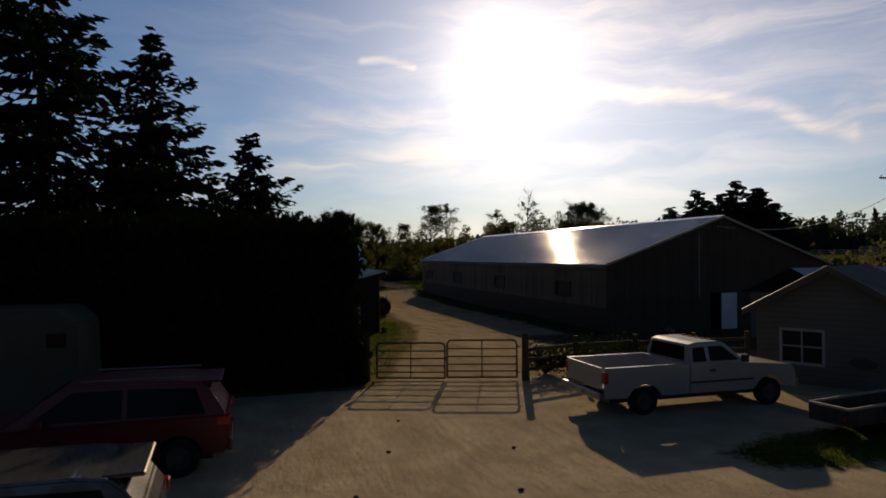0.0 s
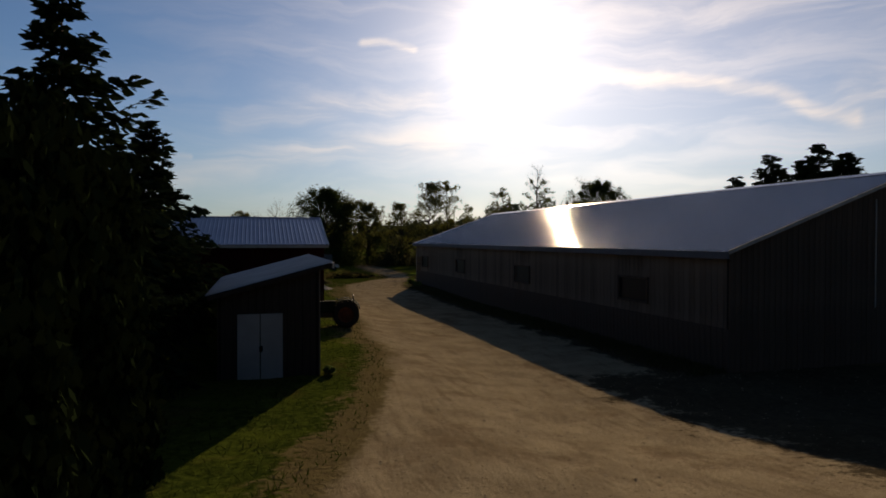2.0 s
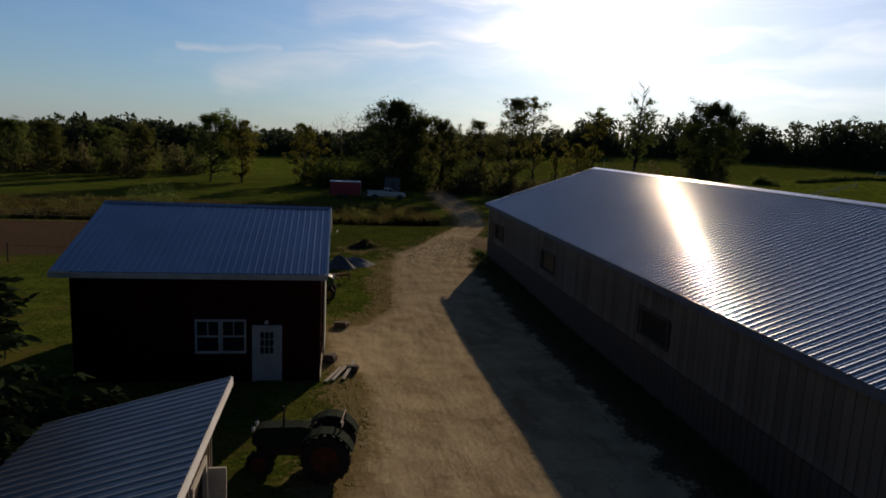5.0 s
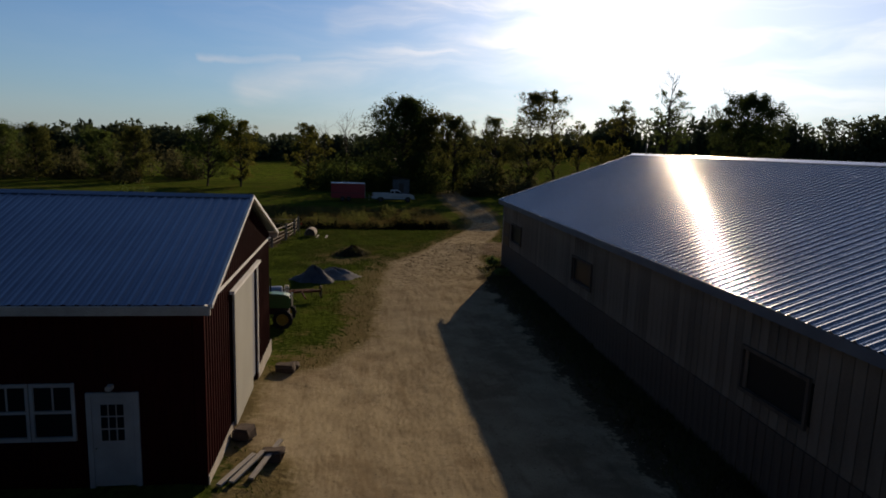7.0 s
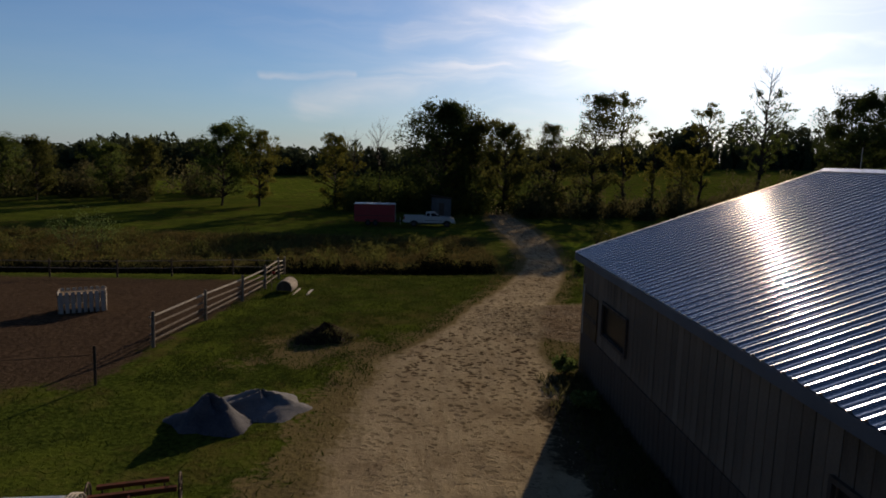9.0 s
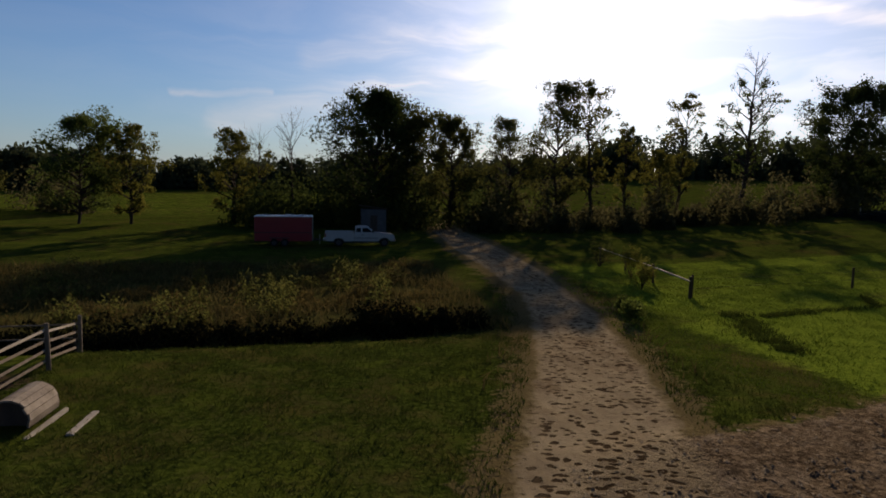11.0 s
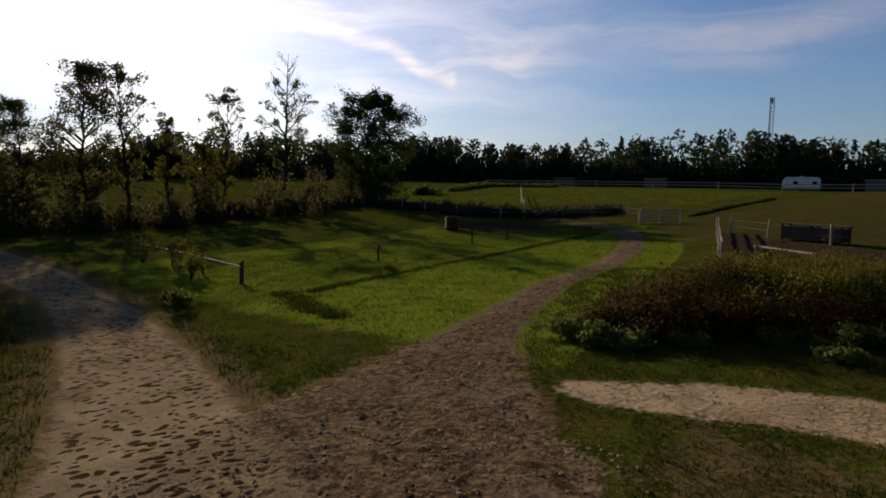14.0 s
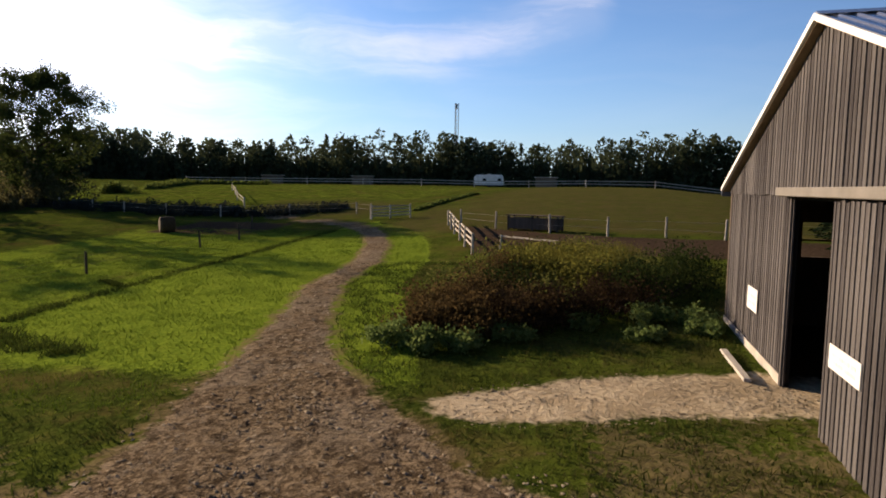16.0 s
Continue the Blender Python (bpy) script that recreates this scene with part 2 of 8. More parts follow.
# ---- the lie of the land ----
def smooth_step(a, b, x):
    u = np.clip((np.asarray(x, dtype=float) - a) / (b - a), 0, 1)
    return u * u * (3 - 2 * u)


def land(x, y):
    """Height of the ground: level at the yard, falling gently to the ditch, rising to the fields in the east."""
    z = -0.35 * smooth_step(20, 40, y) - 0.5 * smooth_step(52, 70, y) - 1.2 * smooth_step(84, 118, y) + 1.6 * smooth_step(170, 300, y)
    z = z + 7.0 * smooth_step(30, 160, x) * smooth_step(20, 80, y)
    z = z - (1.3 + 1.2 * (1 - smooth_step(80, 130, y))) * smooth_step(85, 150, x)
    z = z - 0.60 * smooth_step(7, 13.5, x) * smooth_step(22, 33, y) * (1 - smooth_step(54, 74, y))
    ditch = np.exp(-((np.asarray(y, dtype=float) - 104.5 - 0.06 * (np.asarray(x, dtype=float) - 8)) / 1.1) ** 2)
    return z - 0.75 * ditch * (1 - smooth_step(14, 21, x))


def gz(x, y):
    return float(land(x, y))


def at(x, y, turn=0.0, dz=0.0):
    return pose(x, y, gz(x, y) + dz, 0, 0, turn)

# ---- ground: one sheet to the horizon, with the drive, the dirt track and the paddock ----
def steps(a, b, d, far, grow=1.22):
    mid = list(np.arange(a, b + d * 0.5, d))
    lo, hi, s = [], [], d
    v = a
    while v > -far:
        s *= grow
        v -= s
        lo.append(v)
    s, v = d, b
    while v < far:
        s *= grow
        v += s
        hi.append(v)
    return np.array(lo[::-1] + mid + hi)


def poly(y, pts):
    p = np.array(pts, dtype=float)
    return np.interp(y, p[:, 0], p[:, 1])


DRIVE_L = [(-400, -60), (20.5, -60), (21.5, 2.9), (24, 4.0), (27.2, 4.8), (30.6, 6.2), (36.8, 8.0), (42, 9.1), (48, 9.2), (52, 9.8), (56, 9.7), (57.5, 8.2), (61.5, 8.2), (63.5, 10.0), (66.8, 11.7), (71.7, 11.95), (78, 12.5), (83, 13.3), (85, 14.6), (88, 16.05), (90.5, 16.8), (93, 17.8), (95.4, 18.75), (98.2, 19.75), (102, 21.0), (108.3, 22.8), (114, 24.1), (123, 24.6), (137, 24.6), (155, 25.6), (172, 28)]
DRIVE_R = [(-400, 60), (19.5, 60), (20.5, 9.5), (22, 9.3), (23.5, 15), (26, 30), (36.6, 36), (37.2, 21), (72, 21), (76, 19.8), (80, 19.0), (84, 19.0), (87.4, 19.9), (89.6, 20.2), (92.2, 21.1), (94.5, 21.85), (97.2, 22.75), (101.2, 24.0), (107.5, 25.7), (113.9, 26.8), (122.8, 28.2), (137, 28.9), (155, 29.1), (172, 31)]
TRACK = [(21, 89.2, 3.4), (24, 90.4, 2.6), (27.4, 92.3, 1.7), (29.9, 93.4, 1.2), (34.2, 95.1, 0.85), (41, 97.5, 0.8), (48.5, 98.4, 0.75), (56.0, 100.5, 0.75), (61.9, 102.9, 0.8), (66, 105.2, 0.9), (70, 108.6, 1.0), (73.2, 113.6, 1.0), (75.5, 119, 1.2)]
STRIP = [(26.8, 88.4, 0.45), (27.1, 87.3, 0.95), (28.2, 85.3, 1.2), (29.4, 82.2, 1.35), (29.5, 78, 1.4)]


def along(x, y, line):
    """How far inside a band along a line of (x, y, half width), in metres."""
    best = np.full(np.shape(x), -99.0)
    for (ax, ay, aw), (bx, by, bw) in zip(line, line[1:]):
        dx, dy = bx - ax, by - ay
        u = np.clip(((x - ax) * dx + (y - ay) * dy) / (dx * dx + dy * dy), 0, 1)
        best = np.maximum(best, aw + u * (bw - aw) - np.hypot(x - ax - u * dx, y - ay - u * dy))
    return best


def soft_box(x, y, x0, x1, y0, y1, s):
    return np.minimum(np.minimum(x - x0, x1 - x), np.minimum(y - y0, y1 - y)) / s * 0.5 + 0.5


def build_ground():
    xs, ys = steps(-22, 62, 0.5, 1800), steps(2, 128, 0.5, 1800)
    X, Y = np.meshgrid(xs, ys)
    Z = land(X, Y)
    rng = np.random.default_rng(3)
    Z = Z + (rng.random(Z.shape) - 0.5) * 0.05 * (Y > 22)
    inside = np.minimum(X - poly(Y, DRIVE_L), poly(Y, DRIVE_R) - X)
    inside = np.where(Y > 172, -5, inside)
    bed = 0.95 - np.hypot((X - 10.1) / 1.95, Y - 12.6)
    bed = np.maximum(bed, np.minimum(np.minimum(X - 10.2, Y - 11.7), 13.8 - Y))
    inside = np.minimum(inside, -bed * np.where(Y < 19, 1, 0) + np.where(Y < 19, 0, 99))
    drive = np.clip(inside / np.where((Y > 38) & (Y < 84) & (X < 15), 2.2, 1.0) + 0.5, 0, 1)
    track = np.clip(along(X, Y, TRACK) / 0.9 + 0.5, 0, 1)
    fork = np.clip((3.6 - np.hypot((X - 21.5), (Y - 88.2) * 0.9)) / 1.6, 0, 1)
    track = np.maximum(track, fork * (1 - drive))
    strip = np.clip(along(X, Y, STRIP) / 1.3 + 0.5, 0, 1)
    pad = np.clip(np.maximum(np.minimum(soft_box(X, Y, -60, 9, 79.5, 99.5, 2.0), (poly(Y, [(79, 4.0), (84, 4.3), (91, 5.5), (102, 5.7)]) - X) / 2.0 + 0.5), np.maximum(np.minimum(np.minimum(X - 51.5, poly(Y, [(60, 60), (78, 59.6), (85, 59.5), (90, 61.3), (94, 64), (98.4, 67.8), (120, 67.8)]) - X), np.minimum(Y - 70, poly(X, [(50, 92.4), (68, 98.3)]) - Y)) / 1.6 + 0.5, soft_box(X, Y, 62.5, 71, 114.6, 124.4, 2.0))), 0, 1)
    pad = np.maximum(pad, np.clip(soft_box(X, Y, 20, 37, 37, 81.6, 0.4), 0, 1))
    hoof = drive * smooth_step(70, 84, Y)
    across = (X - poly(Y, DRIVE_L)) / np.maximum(poly(Y, DRIVE_R) - poly(Y, DRIVE_L), 0.5)
    lane = np.exp(-((across - 0.16) / 0.10) ** 2) + np.exp(-((across - 0.52) / 0.11) ** 2) + np.exp(-((across - 0.84) / 0.12) ** 2)
    lane = np.clip(lane, 0, 1) * (Y > 60)
    worn = np.clip(1.0 - np.abs(inside) / np.where(Y > 82, 2.0, np.where(Y > 45, 3.0, 2.2)), 0, 1) * (Y > 21)
    worn = np.maximum(worn, np.clip(1 - np.abs(along(X, Y, TRACK)) / 0.9, 0, 1) * 0.7)
    worn = np.maximum(worn, np.clip(soft_box(X, Y, 8, 27, 81.5, 86, 2.0), 0, 1) * 0.75)
    worn = np.maximum(worn, np.clip(soft_box(X, Y, 5, 14, 54, 68, 3.0), 0, 1) * 0.35)
    rough = np.clip(soft_box(X, Y, -80, 21.5, 104, 128, 2.0), 0, 1)
    dry = np.clip(np.maximum(soft_box(X, Y, 62, 84, 62, 104.5, 5.0), np.maximum(soft_box(X, Y, 74, 96, 108, 128, 6.0) * 0.8, soft_box(X, Y, 78, 160, 20, 104.3, 5.0) * 0.66)), 0, 1)
    dry = np.maximum(dry, np.clip(soft_box(X, Y, 20, 37, 81.8, 86.4, 1.0), 0, 1) * 0.45)
    dry = np.maximum(dry, np.clip(soft_box(X, Y, 4, 19, 83, 103, 4.0), 0, 1) * 0.40)
    worn = np.maximum(worn, np.clip(soft_box(X, Y, 8.5, 60, 22, 37, 1.5), 0, 1))
    # last box paints the barn's shade on the gable yard; the first is mud
    mud_shade = np.clip(np.maximum(soft_box(X, Y, 6, 12.5, 50, 72, 3.0) * 0.2, np.maximum(soft_box(X, Y, 17.9, 20.8, 36, 79, 0.9), soft_box(X, Y, 14.6, 40, 23.5, 38, 2.0))), 0, 1)
    tx, ty = [q[0] for q in TRACK], [q[1] for q in TRACK]
    mown = np.minimum(Y - np.interp(X, tx, ty) + 3.6, np.interp(X, (22, 26, 34, 47, 56, 66, 74), (100, 104.5, 106.9, 108.2, 108.3, 107.8, 106)) - Y)
    mown = np.clip(mown / 0.7 + 0.5, 0, 1) * smooth_step(25, 31, X) * (1 - smooth_step(70, 76, X))
    mown = np.maximum(mown, np.clip(soft_box(X, Y, 27, 66, 96, 128, 3.0), 0, 1) * 0.54)
    mown = np.maximum(mown, np.clip(np.maximum(soft_box(X, Y, 84, 152, 106, 182, 5.0), soft_box(X, Y, -140, 34, 173, 262, 8.0)), 0, 1) * 0.44)
    ny, nx = X.shape
    idx = np.arange(nx * ny).reshape(ny, nx)
    quads = np.stack([idx[:-1, :-1], idx[:-1, 1:], idx[1:, 1:], idx[1:, :-1]], -1).reshape(-1, 4)
    V = np.stack([X, Y, Z], -1).reshape(-1, 3)
    cell = lambda a: (a[:-1, :-1] + a[:-1, 1:] + a[1:, 1:] + a[1:, :-1]).reshape(-1) / 4
    is_drive, is_track = cell(drive) > 0.5, cell(np.maximum(track, strip)) > 0.5
    kinds = np.where(is_drive, 1, np.where(is_track, 2, 0))
    ma = ground_material()
    names = (("ground", "mown green grass and rough meadow, worn at the edges"), ("road", "pale tan gravel drive with ruts and hoof marks"), ("dirt_track", "brown trampled dirt track between grass verges"))
    for k, (nm, lb) in enumerate(names):
        q = quads[kinds == k]
        used, inv = np.unique(q, return_inverse=True)
        me = mesh_np(nm, V[used], inv.reshape(-1, 4), ma, smooth=True)
        for an, arr in (("drive", drive), ("track", track), ("strip", strip), ("paddock", pad), ("hoof", hoof), ("lane", lane), ("worn", worn), ("rough", rough), ("dry", dry), ("mud_shade", mud_shade), ("mown", mown), ("yard", 1 - smooth_step(17, 25, Y))):
            a = me.attributes.new(an, "FLOAT", "POINT")
            a.data.foreach_set("value", arr.reshape(-1)[used].astype(np.float32))
        tagged(new(nm, me), lb, "ground" if k == 0 else "road", kind="structure")


def ground_material():
    ma = bpy.data.materials.new("ground")
    ma.use_nodes = True
    nt = ma.node_tree
    N, L = nt.nodes.new, nt.links.new
    b = nt.nodes["Principled BSDF"]
    co = N("ShaderNodeTexCoord")

    def noise_tex(scale, detail=5, rough=0.55, stretch=None):
        n = N("ShaderNodeTexNoise")
        n.inputs["Scale"].default_value, n.inputs["Detail"].default_value, n.inputs["Roughness"].default_value = scale, detail, rough
        src = co.outputs["Object"]
        if stretch:
            mp = N("ShaderNodeMapping")
            mp.inputs["Scale"].default_value = stretch
            L(src, mp.inputs[0])
            src = mp.outputs[0]
        L(src, n.inputs["Vector"])
        return n.outputs[0]

    def ramp(v, a, c):
        r = N("ShaderNodeMapRange")
        r.interpolation_type = "SMOOTHSTEP"
        r.inputs["From Min"].default_value, r.inputs["From Max"].default_value = a, c
        L(v, r.inputs[0])
        return r.outputs[0]

    def mth(op, a, c, clamp=False):
        n = N("ShaderNodeMath")
        n.operation, n.use_clamp = op, clamp
        for i, v in enumerate((a, c)):
            if isinstance(v, (int, float)):
                n.inputs[i].default_value = v
            else:
                L(v, n.inputs[i])
        return n.outputs[0]

    def attr(nm):
        a = N("ShaderNodeAttribute")
        a.attribute_name = nm
        return a.outputs["Fac"]

    def blend(f, a, c):
        m = N("ShaderNodeMix")
        m.data_type = "RGBA"
        L(f, m.inputs[0])
        for i, v in ((6, a), (7, c)):
            if isinstance(v, tuple):
                m.inputs[i].default_value = (*v, 1)
            else:
                L(v, m.inputs[i])
        return m.outputs[2]

    broad, mid, fine, grit = noise_tex(0.11), noise_tex(0.9), noise_tex(6.0), noise_tex(38.0, 3)
    ragged = mth("SUBTRACT", mth("ADD", mth("MULTIPLY", mid, 0.8), mth("MULTIPLY", fine, 0.6)), 0.7)

    def zone(nm, amount=0.9):
        return ramp(mth("ADD", attr(nm), mth("MULTIPLY", ragged, amount)), 0.38, 0.62)

    tuft, patch = noise_tex(2.6, 6, 0.65), noise_tex(0.32, 5, 0.6)
    grass = blend(ramp(fine, 0.3, 0.7), (0.022, 0.035, 0.007), (0.066, 0.089, 0.015))
    grass = blend(mth("MULTIPLY", ramp(patch, 0.48, 0.60), 0.55), grass, (0.084, 0.110, 0.015))
    grass = blend(mth("MULTIPLY", ramp(tuft, 0.52, 0.70), 0.75), grass, (0.027, 0.040, 0.008))
    grass = blend(mth("MULTIPLY", ramp(mid, 0.54, 0.72), 0.5), grass, (0.125, 0.116, 0.030))
    grass = blend(mth("MULTIPLY", ramp(noise_tex(0.23, 6, 0.7), 0.50, 0.63), 0.65), grass, (0.085, 0.066, 0.022))
    grass = blend(mth("MULTIPLY", zone("mown", 0.5), 0.75), grass, blend(ramp(fine, 0.3, 0.7), (0.130, 0.202, 0.019), (0.218, 0.298, 0.031)))
    grass = blend(mth("MULTIPLY", zone("worn", 1.5), 0.75), grass, (0.170, 0.125, 0.066))
    grass = blend(mth("MULTIPLY", attr("rough"), 0.7), grass, (0.070, 0.058, 0.024))
    grass = blend(mth("MULTIPLY", zone("dry", 1.2), 0.75), grass, blend(ramp(mid, 0.4, 0.65), (0.080, 0.064, 0.028), (0.058, 0.058, 0.018)))
    gravel = blend(ramp(mid, 0.3, 0.7), (0.385, 0.318, 0.205), (0.275, 0.223, 0.143))
    gravel = blend(mth("MULTIPLY", ramp(grit, 0.45, 0.7), 0.45), gravel, (0.17, 0.13, 0.085))
    gravel = blend(mth("MULTIPLY", ramp(noise_tex(1.4, 6, 0.6, (1.6, 0.30, 1)), 0.52, 0.70), 0.5), gravel, (0.16, 0.118, 0.07))
    gravel = blend(mth("MULTIPLY", ramp(noise_tex(0.42, 6, 0.7), 0.50, 0.64), 0.6), gravel, (0.175, 0.125, 0.075))
    gravel = blend(mth("MULTIPLY", ramp(noise_tex(11.0, 3, 0.5), 0.62, 0.72), 0.6), gravel, (0.10, 0.072, 0.045))
    vo = N("ShaderNodeTexVoronoi")
    vo.inputs["Scale"].default_value = 4.3
    mpv = N("ShaderNodeMapping")
    mpv.inputs["Scale"].default_value = (0.85, 1.15, 1)
    L(co.outputs["Object"], mpv.inputs[0])
    dist = N("ShaderNodeVectorMath")
    L(mpv.outputs[0], dist.inputs[0])
    jn = N("ShaderNodeTexNoise")
    jn.inputs["Scale"].default_value = 2.5
    L(co.outputs["Object"], jn.inputs["Vector"])
    sc = N("ShaderNodeVectorMath")
    sc.operation = "SCALE"
    sc.inputs["Scale"].default_value = 0.30
    L(jn.outputs["Color"], sc.inputs[0])
    L(sc.outputs[0], dist.inputs[1])
    L(dist.outputs[0], vo.inputs["Vector"])
    print_shade = mth("SUBTRACT", 1.0, ramp(mth("ADD", mth("ADD", vo.outputs["Distance"], mth("MULTIPLY", fine, 0.40)), mth("SUBTRACT", mth("MULTIPLY", noise_tex(1.7, 3), 0.55), mth("MULTIPLY", attr("lane"), 0.18))), 0.66, 0.74))
    print_shade = mth("MULTIPLY", print_shade, mth("MULTIPLY", attr("hoof"), ramp(noise_tex(0.8, 3), 0.16, 0.36)))
    # the shadow in the hoof pits is put into the gravel colour
    gravel = blend(mth("MULTIPLY", print_shade, 0.95), gravel, (0.046, 0.031, 0.018))
    # dark mix: mud, and barn shade painted before the gable
    gravel = blend(mth("MULTIPLY", zone("mud_shade", 1.4), 0.85), gravel, blend(ramp(fine, 0.35, 0.65), (0.026, 0.022, 0.014), (0.058, 0.045, 0.027)))
    gravel = blend(mth("MULTIPLY", attr("yard"), 0.7), gravel, blend(ramp(mth("ADD", mth("MULTIPLY", mid, 0.6), mth("MULTIPLY", grit, 0.4)), 0.35, 0.65), (0.50, 0.43, 0.30), (0.36, 0.30, 0.21)))
    dirt = blend(ramp(noise_tex(6.0, 7, 0.8), 0.42, 0.60), (0.105, 0.075, 0.046), (0.310, 0.235, 0.150))
    dirt = blend(mth("MULTIPLY", ramp(noise_tex(9.0, 6, 0.8), 0.60, 0.70), 0.7), dirt, (0.47, 0.385, 0.27))
    dirt = blend(mth("MULTIPLY", ramp(mid, 0.55, 0.75), 0.4), dirt, (0.13, 0.095, 0.06))
    dirt = blend(mth("MULTIPLY", ramp(noise_tex(0.5, 5, 0.65), 0.46, 0.62), 0.55), dirt, (0.27, 0.22, 0.16))
    dirt = blend(mth("MULTIPLY", ramp(noise_tex(1.9, 7, 0.75), 0.49, 0.62), 0.8), dirt, (0.044, 0.031, 0.019))
    loam = blend(ramp(fine, 0.3, 0.7), (0.046, 0.032, 0.022), (0.080, 0.056, 0.038))
    col = blend(zone("paddock"), grass, loam)
    col = blend(zone("track"), col, dirt)
    sand = blend(ramp(mth("ADD", mth("MULTIPLY", fine, 0.5), mth("MULTIPLY", mid, 0.5)), 0.42, 0.58), (0.34, 0.27, 0.175), (0.48, 0.395, 0.27))
    col = blend(zone("strip", 0.8), col, sand)
    col = blend(ramp(mth("ADD", attr("drive"), ragged), 0.28, 0.72), col, gravel)
    L(col, b.inputs["Base Color"])
    b.inputs["Roughness"].default_value = 0.95
    b.inputs["Specular IOR Level"].default_value = 0.0
    bare = mth("MAXIMUM", mth("MAXIMUM", attr("drive"), attr("track")), mth("MAXIMUM", attr("strip"), attr("paddock")))
    L(mth("MULTIPLY", mth("SUBTRACT", 1.0, bare, True), 0.015), b.inputs["Sheen Weight"])
    b.inputs["Sheen Roughness"].default_value = 0.45
    b.inputs["Sheen Tint"].default_value = (0.40, 0.60, 0.06, 1)
    bp = N("ShaderNodeBump")
    bp.inputs["Strength"].default_value, bp.inputs["Distance"].default_value = 0.9, 0.10
    loose = mth("SUBTRACT", 1.0, mth("MULTIPLY", zone("drive"), 0.65))
    h = mth("ADD", mth("MULTIPLY", mth("MULTIPLY", fine, 0.7), loose), mth("MULTIPLY", grit, 0.25))
    h = mth("ADD", h, mth("MULTIPLY", noise_tex(1.1, 5, 0.6, (1.5, 0.4, 1)), 0.8))
    h = mth("ADD", h, mth("MULTIPLY", mth("MULTIPLY", noise_tex(4.2, 7, 0.7), attr("track")), 2.6))
    h = mth("SUBTRACT", h, mth("MULTIPLY", print_shade, 1.3))
    L(h, bp.inputs["Height"])
    L(bp.outputs[0], b.inputs["Normal"])
    return ma


build_ground()

# ---- the long riding barn ----
M_BOARD = mat("weathered grey boards", (0.116, 0.108, 0.104), (0.030, 0.026, 0.026), 1.2, 0.85, 0, 0.5, 22, 0.6, vary=0.9, stretch=(6, 6, 0.5))
M_SIDE = mat("tan board siding", (0.185, 0.145, 0.112), (0.090, 0.070, 0.054), 0.8, 0.85, 0, 0.5, 20, 0.5, vary=0.6, stretch=(3, 3, 0.8))
M_BASE = mat("dark brown base boards", (0.112, 0.084, 0.066), (0.066, 0.049, 0.040), 1.0, 0.9, 0, 0.4, 20, 0.4, stretch=(4, 4, 0.6))
# near-black stands in for shade in board gaps and indoors; also small fittings
M_DARK = mat("near-black gap-shade backing and fittings", (0.022, 0.018, 0.015), (0.014, 0.012, 0.010), 1.0, 0.95)
M_GABLE = mat("brown gable boards", (0.125, 0.086, 0.060), (0.075, 0.052, 0.038), 0.9, 0.85, 0, 0.4, 20, 0.4, vary=0.35, stretch=(4, 4, 0.6))
M_ROOF = mat("galvanised steel sheet", (0.60, 0.61, 0.64), (0.52, 0.53, 0.555), 0.3, 0.17, 0.75, 0.0, 2.2, 0.2, even=True)
M_WHITE = mat("white painted trim", (0.78, 0.77, 0.74), (0.64, 0.63, 0.60), 1.5, 0.55, 0, 0.1, 30, 0.3)
M_TRIM = mat("aged white trim paint", (0.40, 0.39, 0.37), (0.31, 0.30, 0.28), 1.5, 0.6, 0, 0.1, 30, 0.3)
M_WOOD = mat("bare timber", (0.30, 0.22, 0.14), (0.19, 0.135, 0.085), 2.0, 0.8, 0, 0.4, 30, 0.5, vary=0.3, stretch=(1, 5, 5))
M_HATCH = mat("brown hatch timber", (0.14, 0.088, 0.045), (0.085, 0.055, 0.03), 2.0, 0.8, 0, 0.4, 30, 0.5, stretch=(5, 5, 1))
M_SHEDB = mat("sun-bleached shed battens", (0.22, 0.19, 0.16), (0.13, 0.11, 0.09), 1.5, 0.8, 0, 0.4, 22, 0.5)
M_PALE = mat("pale weathered timber", (0.50, 0.46, 0.40), (0.34, 0.31, 0.27), 2.0, 0.8, 0, 0.4, 30, 0.5, vary=0.3)
M_GLASS = glassmat("dark window glass", (0.012, 0.013, 0.015), 0.35, 0.15)

BX0, BX1, BY0, BY1 = 20.10, 36.80, 37.05, 81.78
RIDGE_X, RIDGE_Z, EAVE_X, EAVE_Z = 28.44, 6.42, 19.79, 3.34
SLOPE = (RIDGE_Z - EAVE_Z) / (RIDGE_X - EAVE_X)


def under_roof(x):
    return RIDGE_Z - SLOPE * abs(x - RIDGE_X) - 0.10


